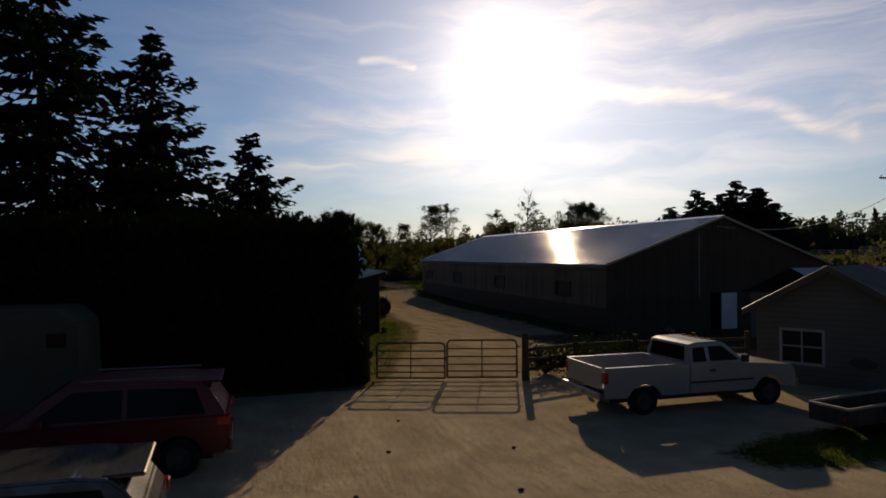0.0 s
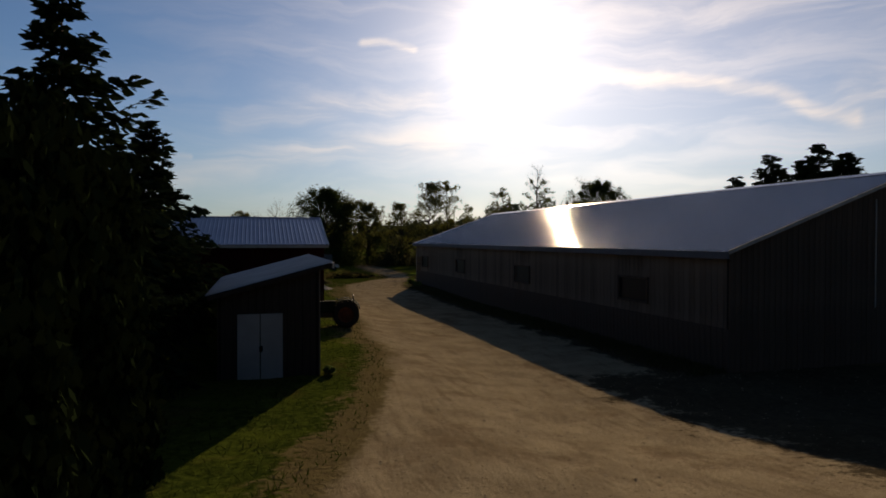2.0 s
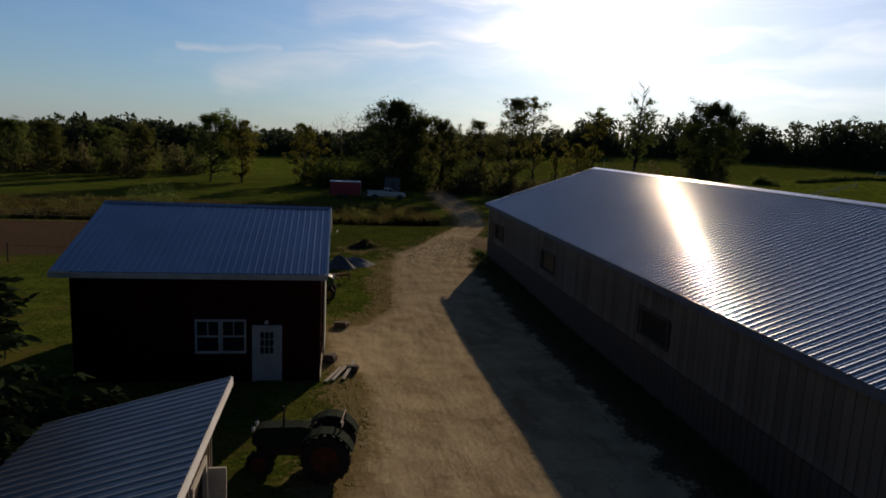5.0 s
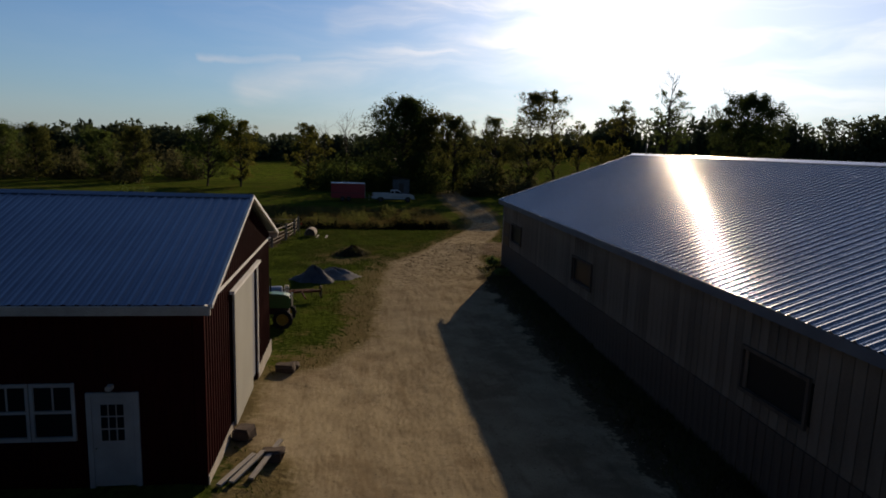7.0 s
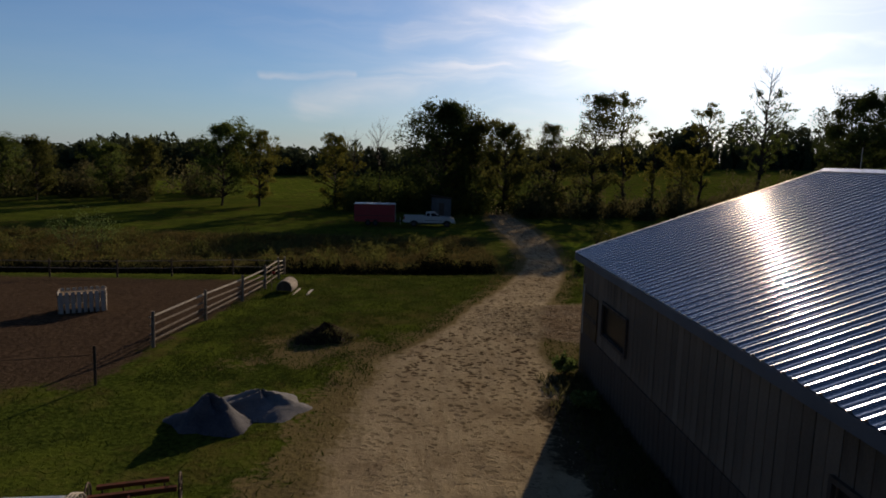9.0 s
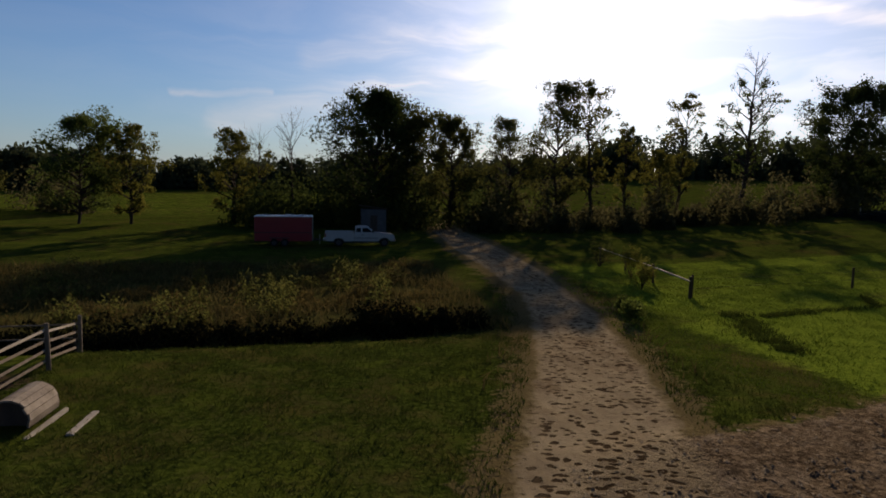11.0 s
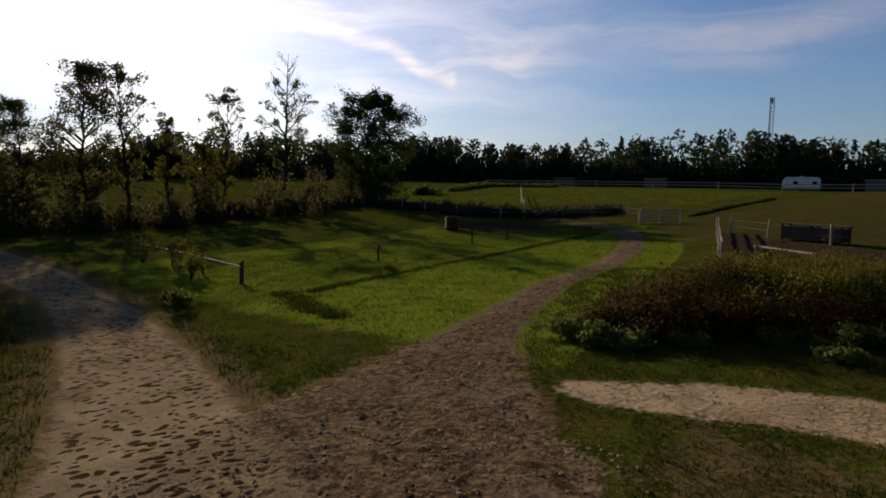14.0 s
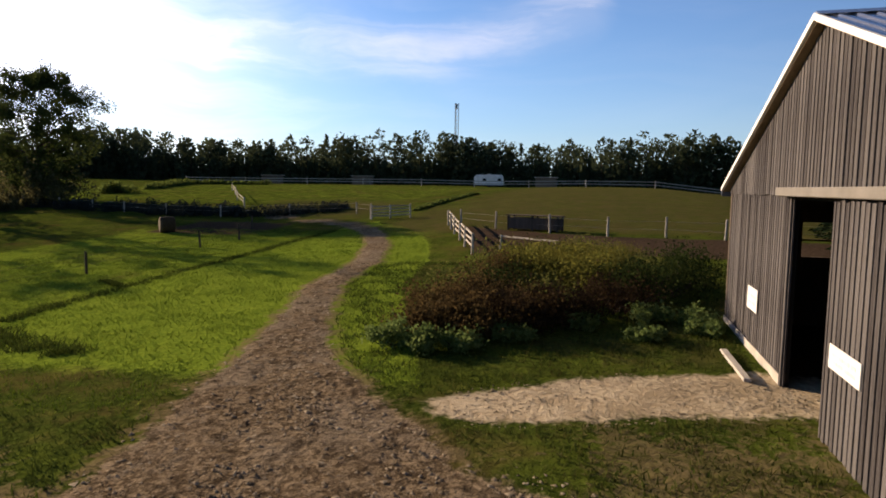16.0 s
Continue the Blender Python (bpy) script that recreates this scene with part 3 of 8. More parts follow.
def ribbed_slope(y0, y1, x_eave, z_eave, x_ridge, z_ridge, pitch=0.30, high=0.036):
    """One roof slope of pressed sheet, from eave to ridge: rounded ribs with shallow, slightly uneven pans between."""
    line, y, wob = [], y0, random.Random(17)
    k = pitch / 0.30
    while y < y1 - 0.01:
        sag, tilt = wob.uniform(-0.0010, 0.0010), wob.uniform(-0.0010, 0.0010)
        for dy, h in ((0.0, 0.0), (0.030, sag - tilt - 0.0012), (0.064, sag - tilt * 0.4), (0.074, 0.18 * high), (0.084, 0.27 * high), (0.094, 0.18 * high), (0.104, sag + tilt * 0.4), (0.138, sag + tilt - 0.0012), (0.168, 0.003), (0.188, 0.34 * high), (0.204, 0.68 * high), (0.220, 0.92 * high), (0.236, high), (0.252, 0.92 * high), (0.268, 0.68 * high), (0.284, 0.34 * high)):
            line.append((min(y + dy * k, y1), h))
        y += pitch
    line.append((y1, 0))
    n = len(line)
    V = [(x_eave, yy, z_eave + h) for yy, h in line] + [(x_ridge, yy, z_ridge + h) for yy, h in line]
    F = [(i, i + 1, n + i + 1, n + i) for i in range(n - 1)]
    return np.array(V), np.array(F)


def gable_wall(u0, u1, low, top, apex, doors, axis, f0, f1):
    """A gable wall as one slab between two planes, with its doorways cut up from the ground."""
    pts = [(u0, low)]
    for a, b, _, z in sorted(doors):
        pts += [(a, low), (a, z), (b, z), (b, low)]
    pts += [(u1, low), (u1, top(u1)), (apex, top(apex)), (u0, top(u0))]
    bm = prism(pts, f0, f1)
    if axis == "x":
        bm.transform(Matrix(((0, 1, 0, 0), (1, 0, 0, 0), (0, 0, 1, 0), (0, 0, 0, 1))))
    return bm


def boards_for(u0, u1, zlow, ztop, openings, width=0.2, gap=0.022):
    """Upright boards (u, width, bottom, top) of a wall, cut at its openings (u0, u1, z0, z1)."""
    out, u = [], u0
    while u < u1 - 0.02:
        w = min(width, u1 - u)
        c = u + w / 2
        lo, hi = zlow(c), ztop(c)
        cuts = [o for o in openings if o[0] < c < o[1]]
        if cuts:
            o = cuts[0]
            if o[2] > lo + 0.05:
                out.append((u, w - gap, lo, o[2]))
            if o[3] < hi - 0.05:
                out.append((u, w - gap, o[3], hi))
        else:
            out.append((u, w - gap, lo, hi))
        u += width
    return out


def wall_frame(u0, u1, zlow, ztop, openings):
    """The pieces (u0, u1, z0, z1) of a plain backing wall round its openings, in upright slices."""
    cuts = sorted({u0, u1, *[v for o in openings for v in o[:2]]})
    fine = []
    for a, b in zip(cuts, cuts[1:]):
        k = max(1, int((b - a) / 0.16)) if abs(ztop(a) - ztop(b)) > 0.01 or abs(ztop((a + b) / 2) - ztop(a)) > 0.01 else 1
        fine += [(a + (b - a) * i / k, a + (b - a) * (i + 1) / k) for i in range(k)]
    out = []
    for a, b in fine:
        c = (a + b) / 2
        o = [q for q in openings if q[0] < c < q[1]]
        lo = min(zlow(a), zlow(b))
        hi = min(ztop(a), ztop(b))
        if o:
            if o[0][2] > lo + 0.02:
                out.append((a, b, lo, o[0][2]))
            if o[0][3] < hi - 0.02:
                out.append((a, b, o[0][3], hi))
        else:
            out.append((a, b, lo, hi))
    return out


BOARDS = {}


def board_pieces(parent, rows, axis, face, thick, material, jitter=0.004, name="board"):
    """Boards as pieces of their own under a wall; alike ones share a mesh. axis: along which the wall looks."""
    for u, w, lo, hi in rows:
        key = (round(w, 3), round(hi - lo, 2), axis, thick, material.name)
        if key not in BOARDS:
            b = box(0, thick, 0, w, 0, hi - lo) if axis == "x" else box(0, w, 0, thick, 0, hi - lo)
            me = bpy.data.meshes.new(name)
            b.to_mesh(me)
            b.free()
            me.materials.append(material)
            BOARDS[key] = me
        d = random.uniform(-jitter, jitter)
        put(name, BOARDS[key], parent, m=pose(face + d, u, lo) if axis == "x" else pose(u, face + d, lo))


def window_parts(parent, x, y0, y1, z0, z1, side=-1, label="dark barn window with a plain timber frame"):
    """A fixed window in a wall that faces along x."""
    fr = None
    for a, b, c, d in ((y0 - 0.08, y1 + 0.08, z1, z1 + 0.09), (y0 - 0.08, y1 + 0.08, z0 - 0.09, z0), (y0 - 0.08, y0, z0, z1), (y1, y1 + 0.08, z0, z1)):
        fr = box(x + side * 0.075, x + side * 0.005, a, b, c, d, fr)
    w = part("window", fr, M_BASE, parent, label)
    part("pane", box(x + 0.03, x + 0.04, y0, y1, z0, z1), M_GLASS, w)
    return w


def build_barn():
    barn = thing("riding_barn", "long weathered timber riding barn with ribbed steel roof", "barn", pose(0, 0, 0))
    base = lambda y, x: gz(x, y) - 0.25
    wins = [(c - 1.08, c + 1.08, 1.14, 2.08) for c in (42.95, 55.0, 67.3, 78.3)]
    # west wall
    zl, zt = (lambda y: -1.2), (lambda y: under_roof(BX0))
    bm = None
    for a, b, lo, hi in wall_frame(BY0, BY1, zl, zt, wins):
        bm = box(BX0 + 0.04, BX0 + 0.14, a, b, lo, hi, bm)
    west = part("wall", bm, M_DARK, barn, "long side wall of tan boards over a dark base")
    board_pieces(west, boards_for(BY0, BY1, lambda y: 0.62, zt, wins, 0.31, 0.02), "x", BX0 - 0.002, 0.034, M_SIDE)
    # boards below 0.61 m are darker than those above
    board_pieces(west, boards_for(BY0, BY1, lambda y: -1.2, lambda y: 0.61, [], 0.31, 0.02), "x", BX0 - 0.03, 0.06, M_BASE)
    for y0, y1, z0, z1 in wins:
        window_parts(west, BX0, y0, y1, z0, z1)
    # brown side hatch by the far corner, and a floodlight on the gable
    hatch = part("side_hatch", box(BX0 - 0.045, BX0 - 0.008, 80.0, 81.53, 0.64, 2.05), M_HATCH, barn, "brown timber side hatch with a pale edge strip")
    part("hatch_rail", box(BX0 - 0.065, BX0 - 0.047, 80.0, 81.53, 1.22, 1.36), M_BASE, hatch)
    part("edge_strip", box(BX0 - 0.06, BX0 - 0.012, 81.56, 81.62, 0.55, 2.3), M_PALE, hatch, "pale edge strip")
    lamp = part("floodlight", rod((20.60, BY1 + 0.10, 2.66), (20.92, BY1 + 0.24, 2.76), 0.045, None, 10, 0.06), M_BASE, barn, "dark floodlight head on a cream bracket, unlit")
    part("bracket", box(20.42, 20.53, BY1 + 0.02, BY1 + 0.11, 2.66, 2.76, bevel=0.012), M_PALE, lamp, "cream bracket")
    part("bracket_arm", rod((20.48, BY1 + 0.08, 2.71), (20.66, BY1 + 0.12, 2.68), 0.015, n=6), M_PALE, lamp)
    # east wall, with one opening that shows daylight
    hole = [(78.75, 79.75, 1.3, 1.78), (78.75, 79.75, 1.84, 2.35)]
    bm = None
    for a, b, lo, hi in wall_frame(BY0, BY1, zl, zt, [(78.75, 79.75, 1.3, 2.35)]):
        bm = box(BX1 - 0.14, BX1 - 0.04, a, b, lo, hi, bm)
    east = part("wall", bm, M_SIDE, barn, "side wall of tan boards")
    part("window_bar", box(BX1 - 0.12, BX1 - 0.06, 78.75, 79.75, 1.78, 1.84), M_WOOD, east)
    # gable to the yard
    door_n = [(27.5, 28.42, -1.2, 1.45)]
    bm = gable_wall(BX0, BX1, -1.2, under_roof, RIDGE_X, door_n, "y", BY0 + 0.04, BY0 + 0.14)
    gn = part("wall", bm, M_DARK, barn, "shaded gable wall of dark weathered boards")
    board_pieces(gn, boards_for(BX0, BX1, lambda x: -1.2, under_roof, door_n, 0.25, 0.02), "y", BY0, 0.034, M_GABLE)
    part("door", box(28.42, 29.62, BY0 - 0.06, BY0 - 0.015, -0.92, 1.42, bevel=0.01), M_WHITE, barn, "white side door standing open")
    part("conduit", rod((26.72, BY0 - 0.03, 1.2), (26.72, BY0 - 0.03, 5.3), 0.025), M_PALE, barn)
    # gable to the fields, board by board
    door_f = [(27.2, 29.95, -1.3, 3.1)]
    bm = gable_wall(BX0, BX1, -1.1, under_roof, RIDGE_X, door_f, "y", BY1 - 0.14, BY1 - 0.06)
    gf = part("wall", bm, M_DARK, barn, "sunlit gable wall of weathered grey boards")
    shared = {}

    def board(u, w, lo, hi, y, parent):
        key = (round(w, 3), round(hi - lo, 2))
        if key not in shared:
            b = box(0, w, 0, 0.038, 0, hi - lo)
            me = bpy.data.meshes.new("board")
            b.to_mesh(me)
            b.free()
            me.materials.append(M_BOARD)
            shared[key] = me
        put("board", shared[key], parent, m=pose(u, y + random.uniform(-0.006, 0.006), lo + random.uniform(-0.02, 0.02)))

    for u, w, lo, hi in boards_for(BX0, BX1, lambda x: gz(x, BY1) - 0.02, under_roof, door_f, 0.20, 0.06):
        if hi > 3.3:
            board(u, w, 3.18, hi, BY1 - 0.014, gf)
        if lo < 3.0 and not 24.0 <= u <= 27.0:
            board(u, w, lo, min(hi, 3.26), BY1 - 0.054, gf)
    leaf = part("sliding_door", box(23.95, 27.08, BY1 + 0.06, BY1 + 0.10, gz(26, BY1) + 0.03, 3.12), M_DARK, barn, "big sliding door of grey boards, slid open")
    for u, w, lo, hi in boards_for(23.95, 27.08, lambda x: gz(26, BY1) + 0.02, lambda x: 3.12, [], 0.20, 0.06):
        board(u, w, lo, hi, BY1 + 0.102, leaf)
    part("door_track", box(23.0, 30.5, BY1 + 0.03, BY1 + 0.22, 3.17, 3.35, bevel=0.015), mat("cream painted timber", (0.21, 0.195, 0.17), (0.155, 0.145, 0.125), 1.5, 0.7, 0, 0.2, 25), barn, "cream boxed track over the sliding door")
    part("corner_board", box(BX0 - 0.03, BX0 + 0.07, BY1 + 0.005, BY1 + 0.055, gz(BX0, BY1) - 0.05, 3.05), M_SHEDB, barn, "weathered corner board")
    part("jamb", box(29.95, 30.08, BY1 - 0.06, BY1 + 0.03, -0.95, 3.12), M_BOARD, barn)
    bm = box(BX0, 23.9, BY1 + 0.004, BY1 + 0.03, gz(22, BY1) - 0.05, gz(22, BY1) + 0.22)
    part("skirt_board", bm, M_PALE, barn, "pale skirting board along the ground")
    bm = box(30.1, BX1, BY1 + 0.004, BY1 + 0.03, gz(33, BY1) - 0.05, gz(33, BY1) + 0.2)
    part("skirt_board", bm, M_PALE, barn, "pale skirting board along the ground")
    for x0, x1, z0, z1, y in ((32.45, 33.55, 0.22, 0.80, BY1 + 0.01), (25.38, 26.70, 0.46, 0.85, BY1 + 0.145)):
        sg = part("sign", box(x0, x1, y, y + 0.02, z0, z1, bevel=0.004), M_WHITE, barn, "white painted board with faded lettering")
        bm = None
        for i in range(2):
            zz = z1 - (z1 - z0) * (0.36 + 0.3 * i)
            for j in range(4):
                a = x0 + (x1 - x0) * (0.14 + 0.19 * j)
                bm = box(a, a + (x1 - x0) * (0.12 + 0.04 * ((i + j) % 2)), y + 0.0205, y + 0.024, zz - 0.03, zz + 0.03, bm)
        part("lettering", bm, mat("faded grey paint", (0.5, 0.5, 0.5), (0.62, 0.62, 0.62), 4), sg)
    # roof
    y0, y1 = 36.75, 82.0
    for xe, lab in ((EAVE_X, "ribbed galvanised steel roof slope"), (2 * RIDGE_X - EAVE_X, "ribbed galvanised steel roof slope")):
        V, F = ribbed_slope(y0, y1, xe, EAVE_Z, RIDGE_X, RIDGE_Z)
        put("roof", mesh_np("roof", V, F, M_ROOF, smooth=True), barn, lab)
        s = 1 if xe < RIDGE_X else -1
        bm = bmesh.new()
        for a in ((xe + s * 0.02, EAVE_Z - 0.03), (RIDGE_X, RIDGE_Z - 0.04), (RIDGE_X, RIDGE_Z - 0.12), (xe + s * 0.02, EAVE_Z - 0.11)):
            for yy in (y0 + 0.03, y1 - 0.03):
                bm.verts.new((a[0], yy, a[1]))
        bm.verts.ensure_lookup_table()
        v = bm.verts
        for f in ((0, 1, 3, 2), (2, 3, 5, 4), (4, 5, 7, 6), (6, 7, 1, 0), (0, 2, 4, 6), (1, 7, 5, 3)):
            bm.faces.new([v[i] for i in f])
        part("roof_deck", bm, M_WOOD, barn)
        part("fascia", box(xe - 0.02, xe + 0.03, y0, y1, EAVE_Z - 0.25, EAVE_Z - 0.012), mat("grey-blue fascia", (0.13, 0.135, 0.15), (0.10, 0.105, 0.12), 1.0, 0.6), barn, "grey painted fascia board along the eave")
        for yy, nm in ((y0, M_PALE), (y1, M_WHITE)):
            bm = bmesh.new()
            for dy in (-0.03, 0.03):
                for x, z in ((xe, EAVE_Z + 0.04), (RIDGE_X, RIDGE_Z + 0.04), (RIDGE_X, RIDGE_Z - 0.085), (xe, EAVE_Z - 0.085)):
                    bm.verts.new((x, yy + dy, z))
            bm.verts.ensure_lookup_table()
            v = bm.verts
            for f in ((0, 1, 2, 3), (7, 6, 5, 4), (0, 4, 5, 1), (1, 5, 6, 2), (2, 6, 7, 3), (3, 7, 4, 0)):
                bm.faces.new([v[i] for i in f])
            part("verge_board", bm, nm, barn, "white verge board along the gable")
    bm = prism([(RIDGE_X - 0.22, RIDGE_Z - 0.03), (RIDGE_X, RIDGE_Z + 0.075), (RIDGE_X + 0.22, RIDGE_Z - 0.03), (RIDGE_X, RIDGE_Z + 0.055)], y0, y1)
    part("ridge_cap", bm, M_ROOF, barn)
    part("aerial", rod((RIDGE_X, 80.2, RIDGE_Z), (RIDGE_X, 80.2, RIDGE_Z + 0.75), 0.012, n=5), M_PALE, barn, "thin pale lightning rod")
    # a few inner posts and a kick wall
    bm = None
    for y in np.arange(42, 81, 4.8):
        for x in (BX0 + 0.25, BX1 - 0.25):
            bm = box(x - 0.09, x + 0.09, y - 0.09, y + 0.09, -0.9, 3.0, bm)
    part("inner_frame", bm, M_WOOD, barn)


build_barn()

# ---- red garage ----
M_RED = mat("dark red ribbed siding", (0.042, 0.0066, 0.0074), (0.026, 0.005, 0.005), 0.7, 0.7, 0.0, 0.05, 20, 0.3, spec=0.12)
M_BLUEROOF = mat("blue-grey steel roofing", (0.22, 0.27, 0.37), (0.18, 0.22, 0.31), 0.5, 0.36, 0.6, 0.0, 8, 0.3, even=True)


def ribbed_wall(u0, u1, zlow, ztop, openings, axis, face, out, pitch=0.23):
    """Steel siding with upright ribs, on a wall at `face` that looks along +-axis; returns a bmesh."""
    if axis == "x":
        return gable_wall(u0, u1, zlow(u0), ztop, (u0 + u1) / 2, openings, "x", min(face, face - out * 0.1), max(face, face - out * 0.1))
    us = sorted({u0, u1, *[v for o in openings for v in o[:2]]})
    zs = sorted({zlow(u0), ztop(u0), *[v for o in openings for v in o[2:4] if zlow(u0) < v < ztop(u0)]})
    solid = {(i, k) for i in range(len(us) - 1) for k in range(len(zs) - 1) if not any(o[0] < (us[i] + us[i + 1]) / 2 < o[1] and o[2] < (zs[k] + zs[k + 1]) / 2 < o[3] for o in openings)}
    bm, seen = bmesh.new(), {}
    back = face - out * 0.1

    def corner(i, k, y):
        if (i, k, y) not in seen:
            seen[i, k, y] = bm.verts.new((us[i], y, zs[k]))
        return seen[i, k, y]

    for i, k in solid:
        ring = ((i, k), (i + 1, k), (i + 1, k + 1), (i, k + 1))
        bm.faces.new([corner(*c, face) for c in ring])
        bm.faces.new([corner(*c, back) for c in ring[::-1]])
        for (a, b), near in zip(zip(ring, ring[1:] + ring[:1]), ((i, k - 1), (i + 1, k), (i, k + 1), (i - 1, k))):
            if near not in solid:
                bm.faces.new([corner(*a, face), corner(*a, back), corner(*b, back), corner(*b, face)])
    bmesh.ops.recalc_face_normals(bm, faces=bm.faces)
    return bm


def wall_ribs(parent, u0, u1, zlow, ztop, openings, axis, face, out, material, pitch=0.23):
    rows = boards_for(u0, u1, zlow, ztop, openings, pitch, pitch - 0.045)
    board_pieces(parent, rows, axis, face + (0.002 if out > 0 else -0.022), 0.02, material, 0.0, "rib")


def build_garage():
    g = thing("garage", "dark red steel-sided garage with a blue-grey metal roof", "garage", pose(0, 0, 0))
    x0, x1, y0, y1, zb, ze, zr, yr = 0.1, 7.95, 55.25, 64.65, -0.9, 3.53, 5.05, 59.95
    top_y = lambda y: zr - (zr - ze) / (yr - y0) * abs(y - yr) - 0.05
    flat = lambda u: ze - 0.05
    low = lambda u: zb
    door, win = (5.76, 6.66, -1, 1.58), (3.88, 5.52, 0.62, 1.80)
    slide = (60.38, 61.72, -1, 2.95)
    for spec in ((x0, x1, low, flat, [door, win], "y", y0, -1), (x0, x1, low, flat, [], "y", y1, 1), (y0, y1, low, top_y, [], "x", x0, -1), (y0, y1, low, top_y, [slide], "x", x1, 1)):
        w_ = part("wall", ribbed_wall(*spec), M_RED, g)
        wall_ribs(w_, *spec, M_RED)
    part("floor_slab", box(x0 + 0.1, x1 - 0.1, y0 + 0.1, y1 - 0.1, -0.5, -0.3), M_DARK, g)
    part("trim", box(x1 + 0.025, x1 + 0.045, y0, y1, 3.28, 3.35), M_WHITE, g, "thin white trim strip at eave height")
    part("trim", box(x1 + 0.025, x1 + 0.05, y0 - 0.02, 57.85, -0.6, -0.24), M_PALE, g, "pale board at the foot of the wall")
    part("trim", box(x1 + 0.025, x1 + 0.05, 61.84, y1 + 0.02, -0.8, -0.30), M_PALE, g, "pale board at the foot of the wall")
    part("corner_trim", box(x1 - 0.06, x1 + 0.03, y0 - 0.03, y0 + 0.06, zb, ze - 0.1), M_RED, g)
    dl = part("sliding_door", box(x1 + 0.06, x1 + 0.12, 57.85, 60.36, -0.36, 2.96, bevel=0.01), mat("off-white door panel", (0.40, 0.40, 0.35), (0.34, 0.34, 0.30), 0.6, 0.7), g, "off-white sliding door, almost closed")
    leaf = part("door_leaf", box(x1 - 0.07, x1 - 0.02, 60.39, 61.71, -0.4, 2.93, bevel=0.006), mat("grey door panel", (0.30, 0.31, 0.34), (0.25, 0.26, 0.29), 0.6, 0.7), g, "grey inner door leaf, set back")
    part("door_seam", box(x1 - 0.021, x1 - 0.014, 61.12, 61.16, -0.38, 2.92), M_DARK, leaf)
    part("door_rail", box(x1 + 0.03, x1 + 0.14, 57.75, 61.9, 2.96, 3.04), M_WHITE, g)
    part("door_post", box(x1 + 0.005, x1 + 0.06, 61.72, 61.84, -0.45, 2.96), M_WHITE, g, "white door post")
    # entrance door
    d = part("door", box(5.82, 6.60, y0 - 0.04, y0 + 0.02, -0.36, 1.52, bevel=0.008), M_TRIM, g, "white entrance door with a divided pane")
    fr = box(5.72, 5.82, y0 - 0.05, y0 + 0.02, -0.4, 1.60)
    fr = box(6.60, 6.70, y0 - 0.05, y0 + 0.02, -0.4, 1.60, fr)
    part("door_frame", box(5.82, 6.60, y0 - 0.05, y0 + 0.02, 1.52, 1.60, fr), M_TRIM, g)
    bm = None
    for i in range(3):
        for j in range(3):
            a, b = 5.99 + i * 0.15, 0.61 + j * 0.26
            bm = box(a, a + 0.125, y0 - 0.046, y0 - 0.041, b, b + 0.23, bm)
    part("pane", bm, M_GLASS, d)
    part("door_handle", rod((5.88, y0 - 0.05, 0.45), (5.88, y0 - 0.12, 0.45), 0.025), M_PALE, d)
    lamp = part("wall_lamp", box(6.14, 6.26, y0 - 0.2, y0 - 0.02, 1.68, 1.78, bevel=0.02), M_PALE, g, "small pale wall lamp, unlit")
    # double window
    for a in (3.88, 4.71):
        b, fr = a + 0.81, None
        for q in ((a, b, 1.73, 1.80), (a, b, 0.62, 0.70), (a, a + 0.06, 0.70, 1.73), (b - 0.06, b, 0.70, 1.73), (a + 0.06, b - 0.06, 1.19, 1.24)):
            fr = box(q[0], q[1], y0 - 0.05, y0 + 0.03, q[2], q[3], fr)
        fr = box(a + 0.39, a + 0.42, y0 - 0.02, y0 + 0.0, 1.24, 1.73, fr)
        w = part("window", fr, M_TRIM, g, "white double-hung window with dark panes")
        part("pane", box(a + 0.05, b - 0.05, y0 + 0.005, y0 + 0.02, 0.66, 1.19), M_GLASS, w)
        part("pane", box(a + 0.05, b - 0.05, y0 + 0.005, y0 + 0.02, 1.24, 1.76), M_GLASS, w)
    # roof
    for ye, s in ((54.85, 1), (65.05, -1)):
        zeave = zr + 0.05 - (zr - ze) / (yr - y0) * abs(ye - yr)
        V, F = ribbed_slope(-0.35, 8.2, ye, zeave, yr, zr + 0.05, 0.23, 0.02)
        V = V[:, [1, 0, 2]]
        put("roof", mesh_np("roof", V, F[:, ::-1], M_BLUEROOF, smooth=True), g, "blue-grey ribbed metal roof slope")
        part("gutter", box(-0.35, 8.2, ye - 0.05 * s - 0.03, ye - 0.05 * s + 0.03, zeave - 0.18, zeave - 0.01), M_PALE, g, "pale gutter along the eave")
        bm = bmesh.new()
        for dx in (-0.03, 0.03):
            for y, z in ((ye, zeave + 0.03), (yr, zr + 0.08), (yr, zr - 0.01), (ye, zeave - 0.06)):
                bm.verts.new((8.2 + dx, y, z))
        bm.verts.ensure_lookup_table()
        v = bm.verts
        for f in ((0, 1, 2, 3), (7, 6, 5, 4), (0, 4, 5, 1), (1, 5, 6, 2), (2, 6, 7, 3), (3, 7, 4, 0)):
            bm.faces.new([v[i] for i in f])
        part("verge_board", bm, M_WHITE, g, "white verge board along the gable")
    part("ridge_cap", prism([(yr - 0.18, zr + 0.02), (yr, zr + 0.1), (yr + 0.18, zr + 0.02), (yr, zr + 0.085)], -0.35, 8.2, None), M_BLUEROOF, g, m=Matrix(((0, 1, 0, 0), (1, 0, 0, 0), (0, 0, 1, 0), (0, 0, 0, 1))))


build_garage()

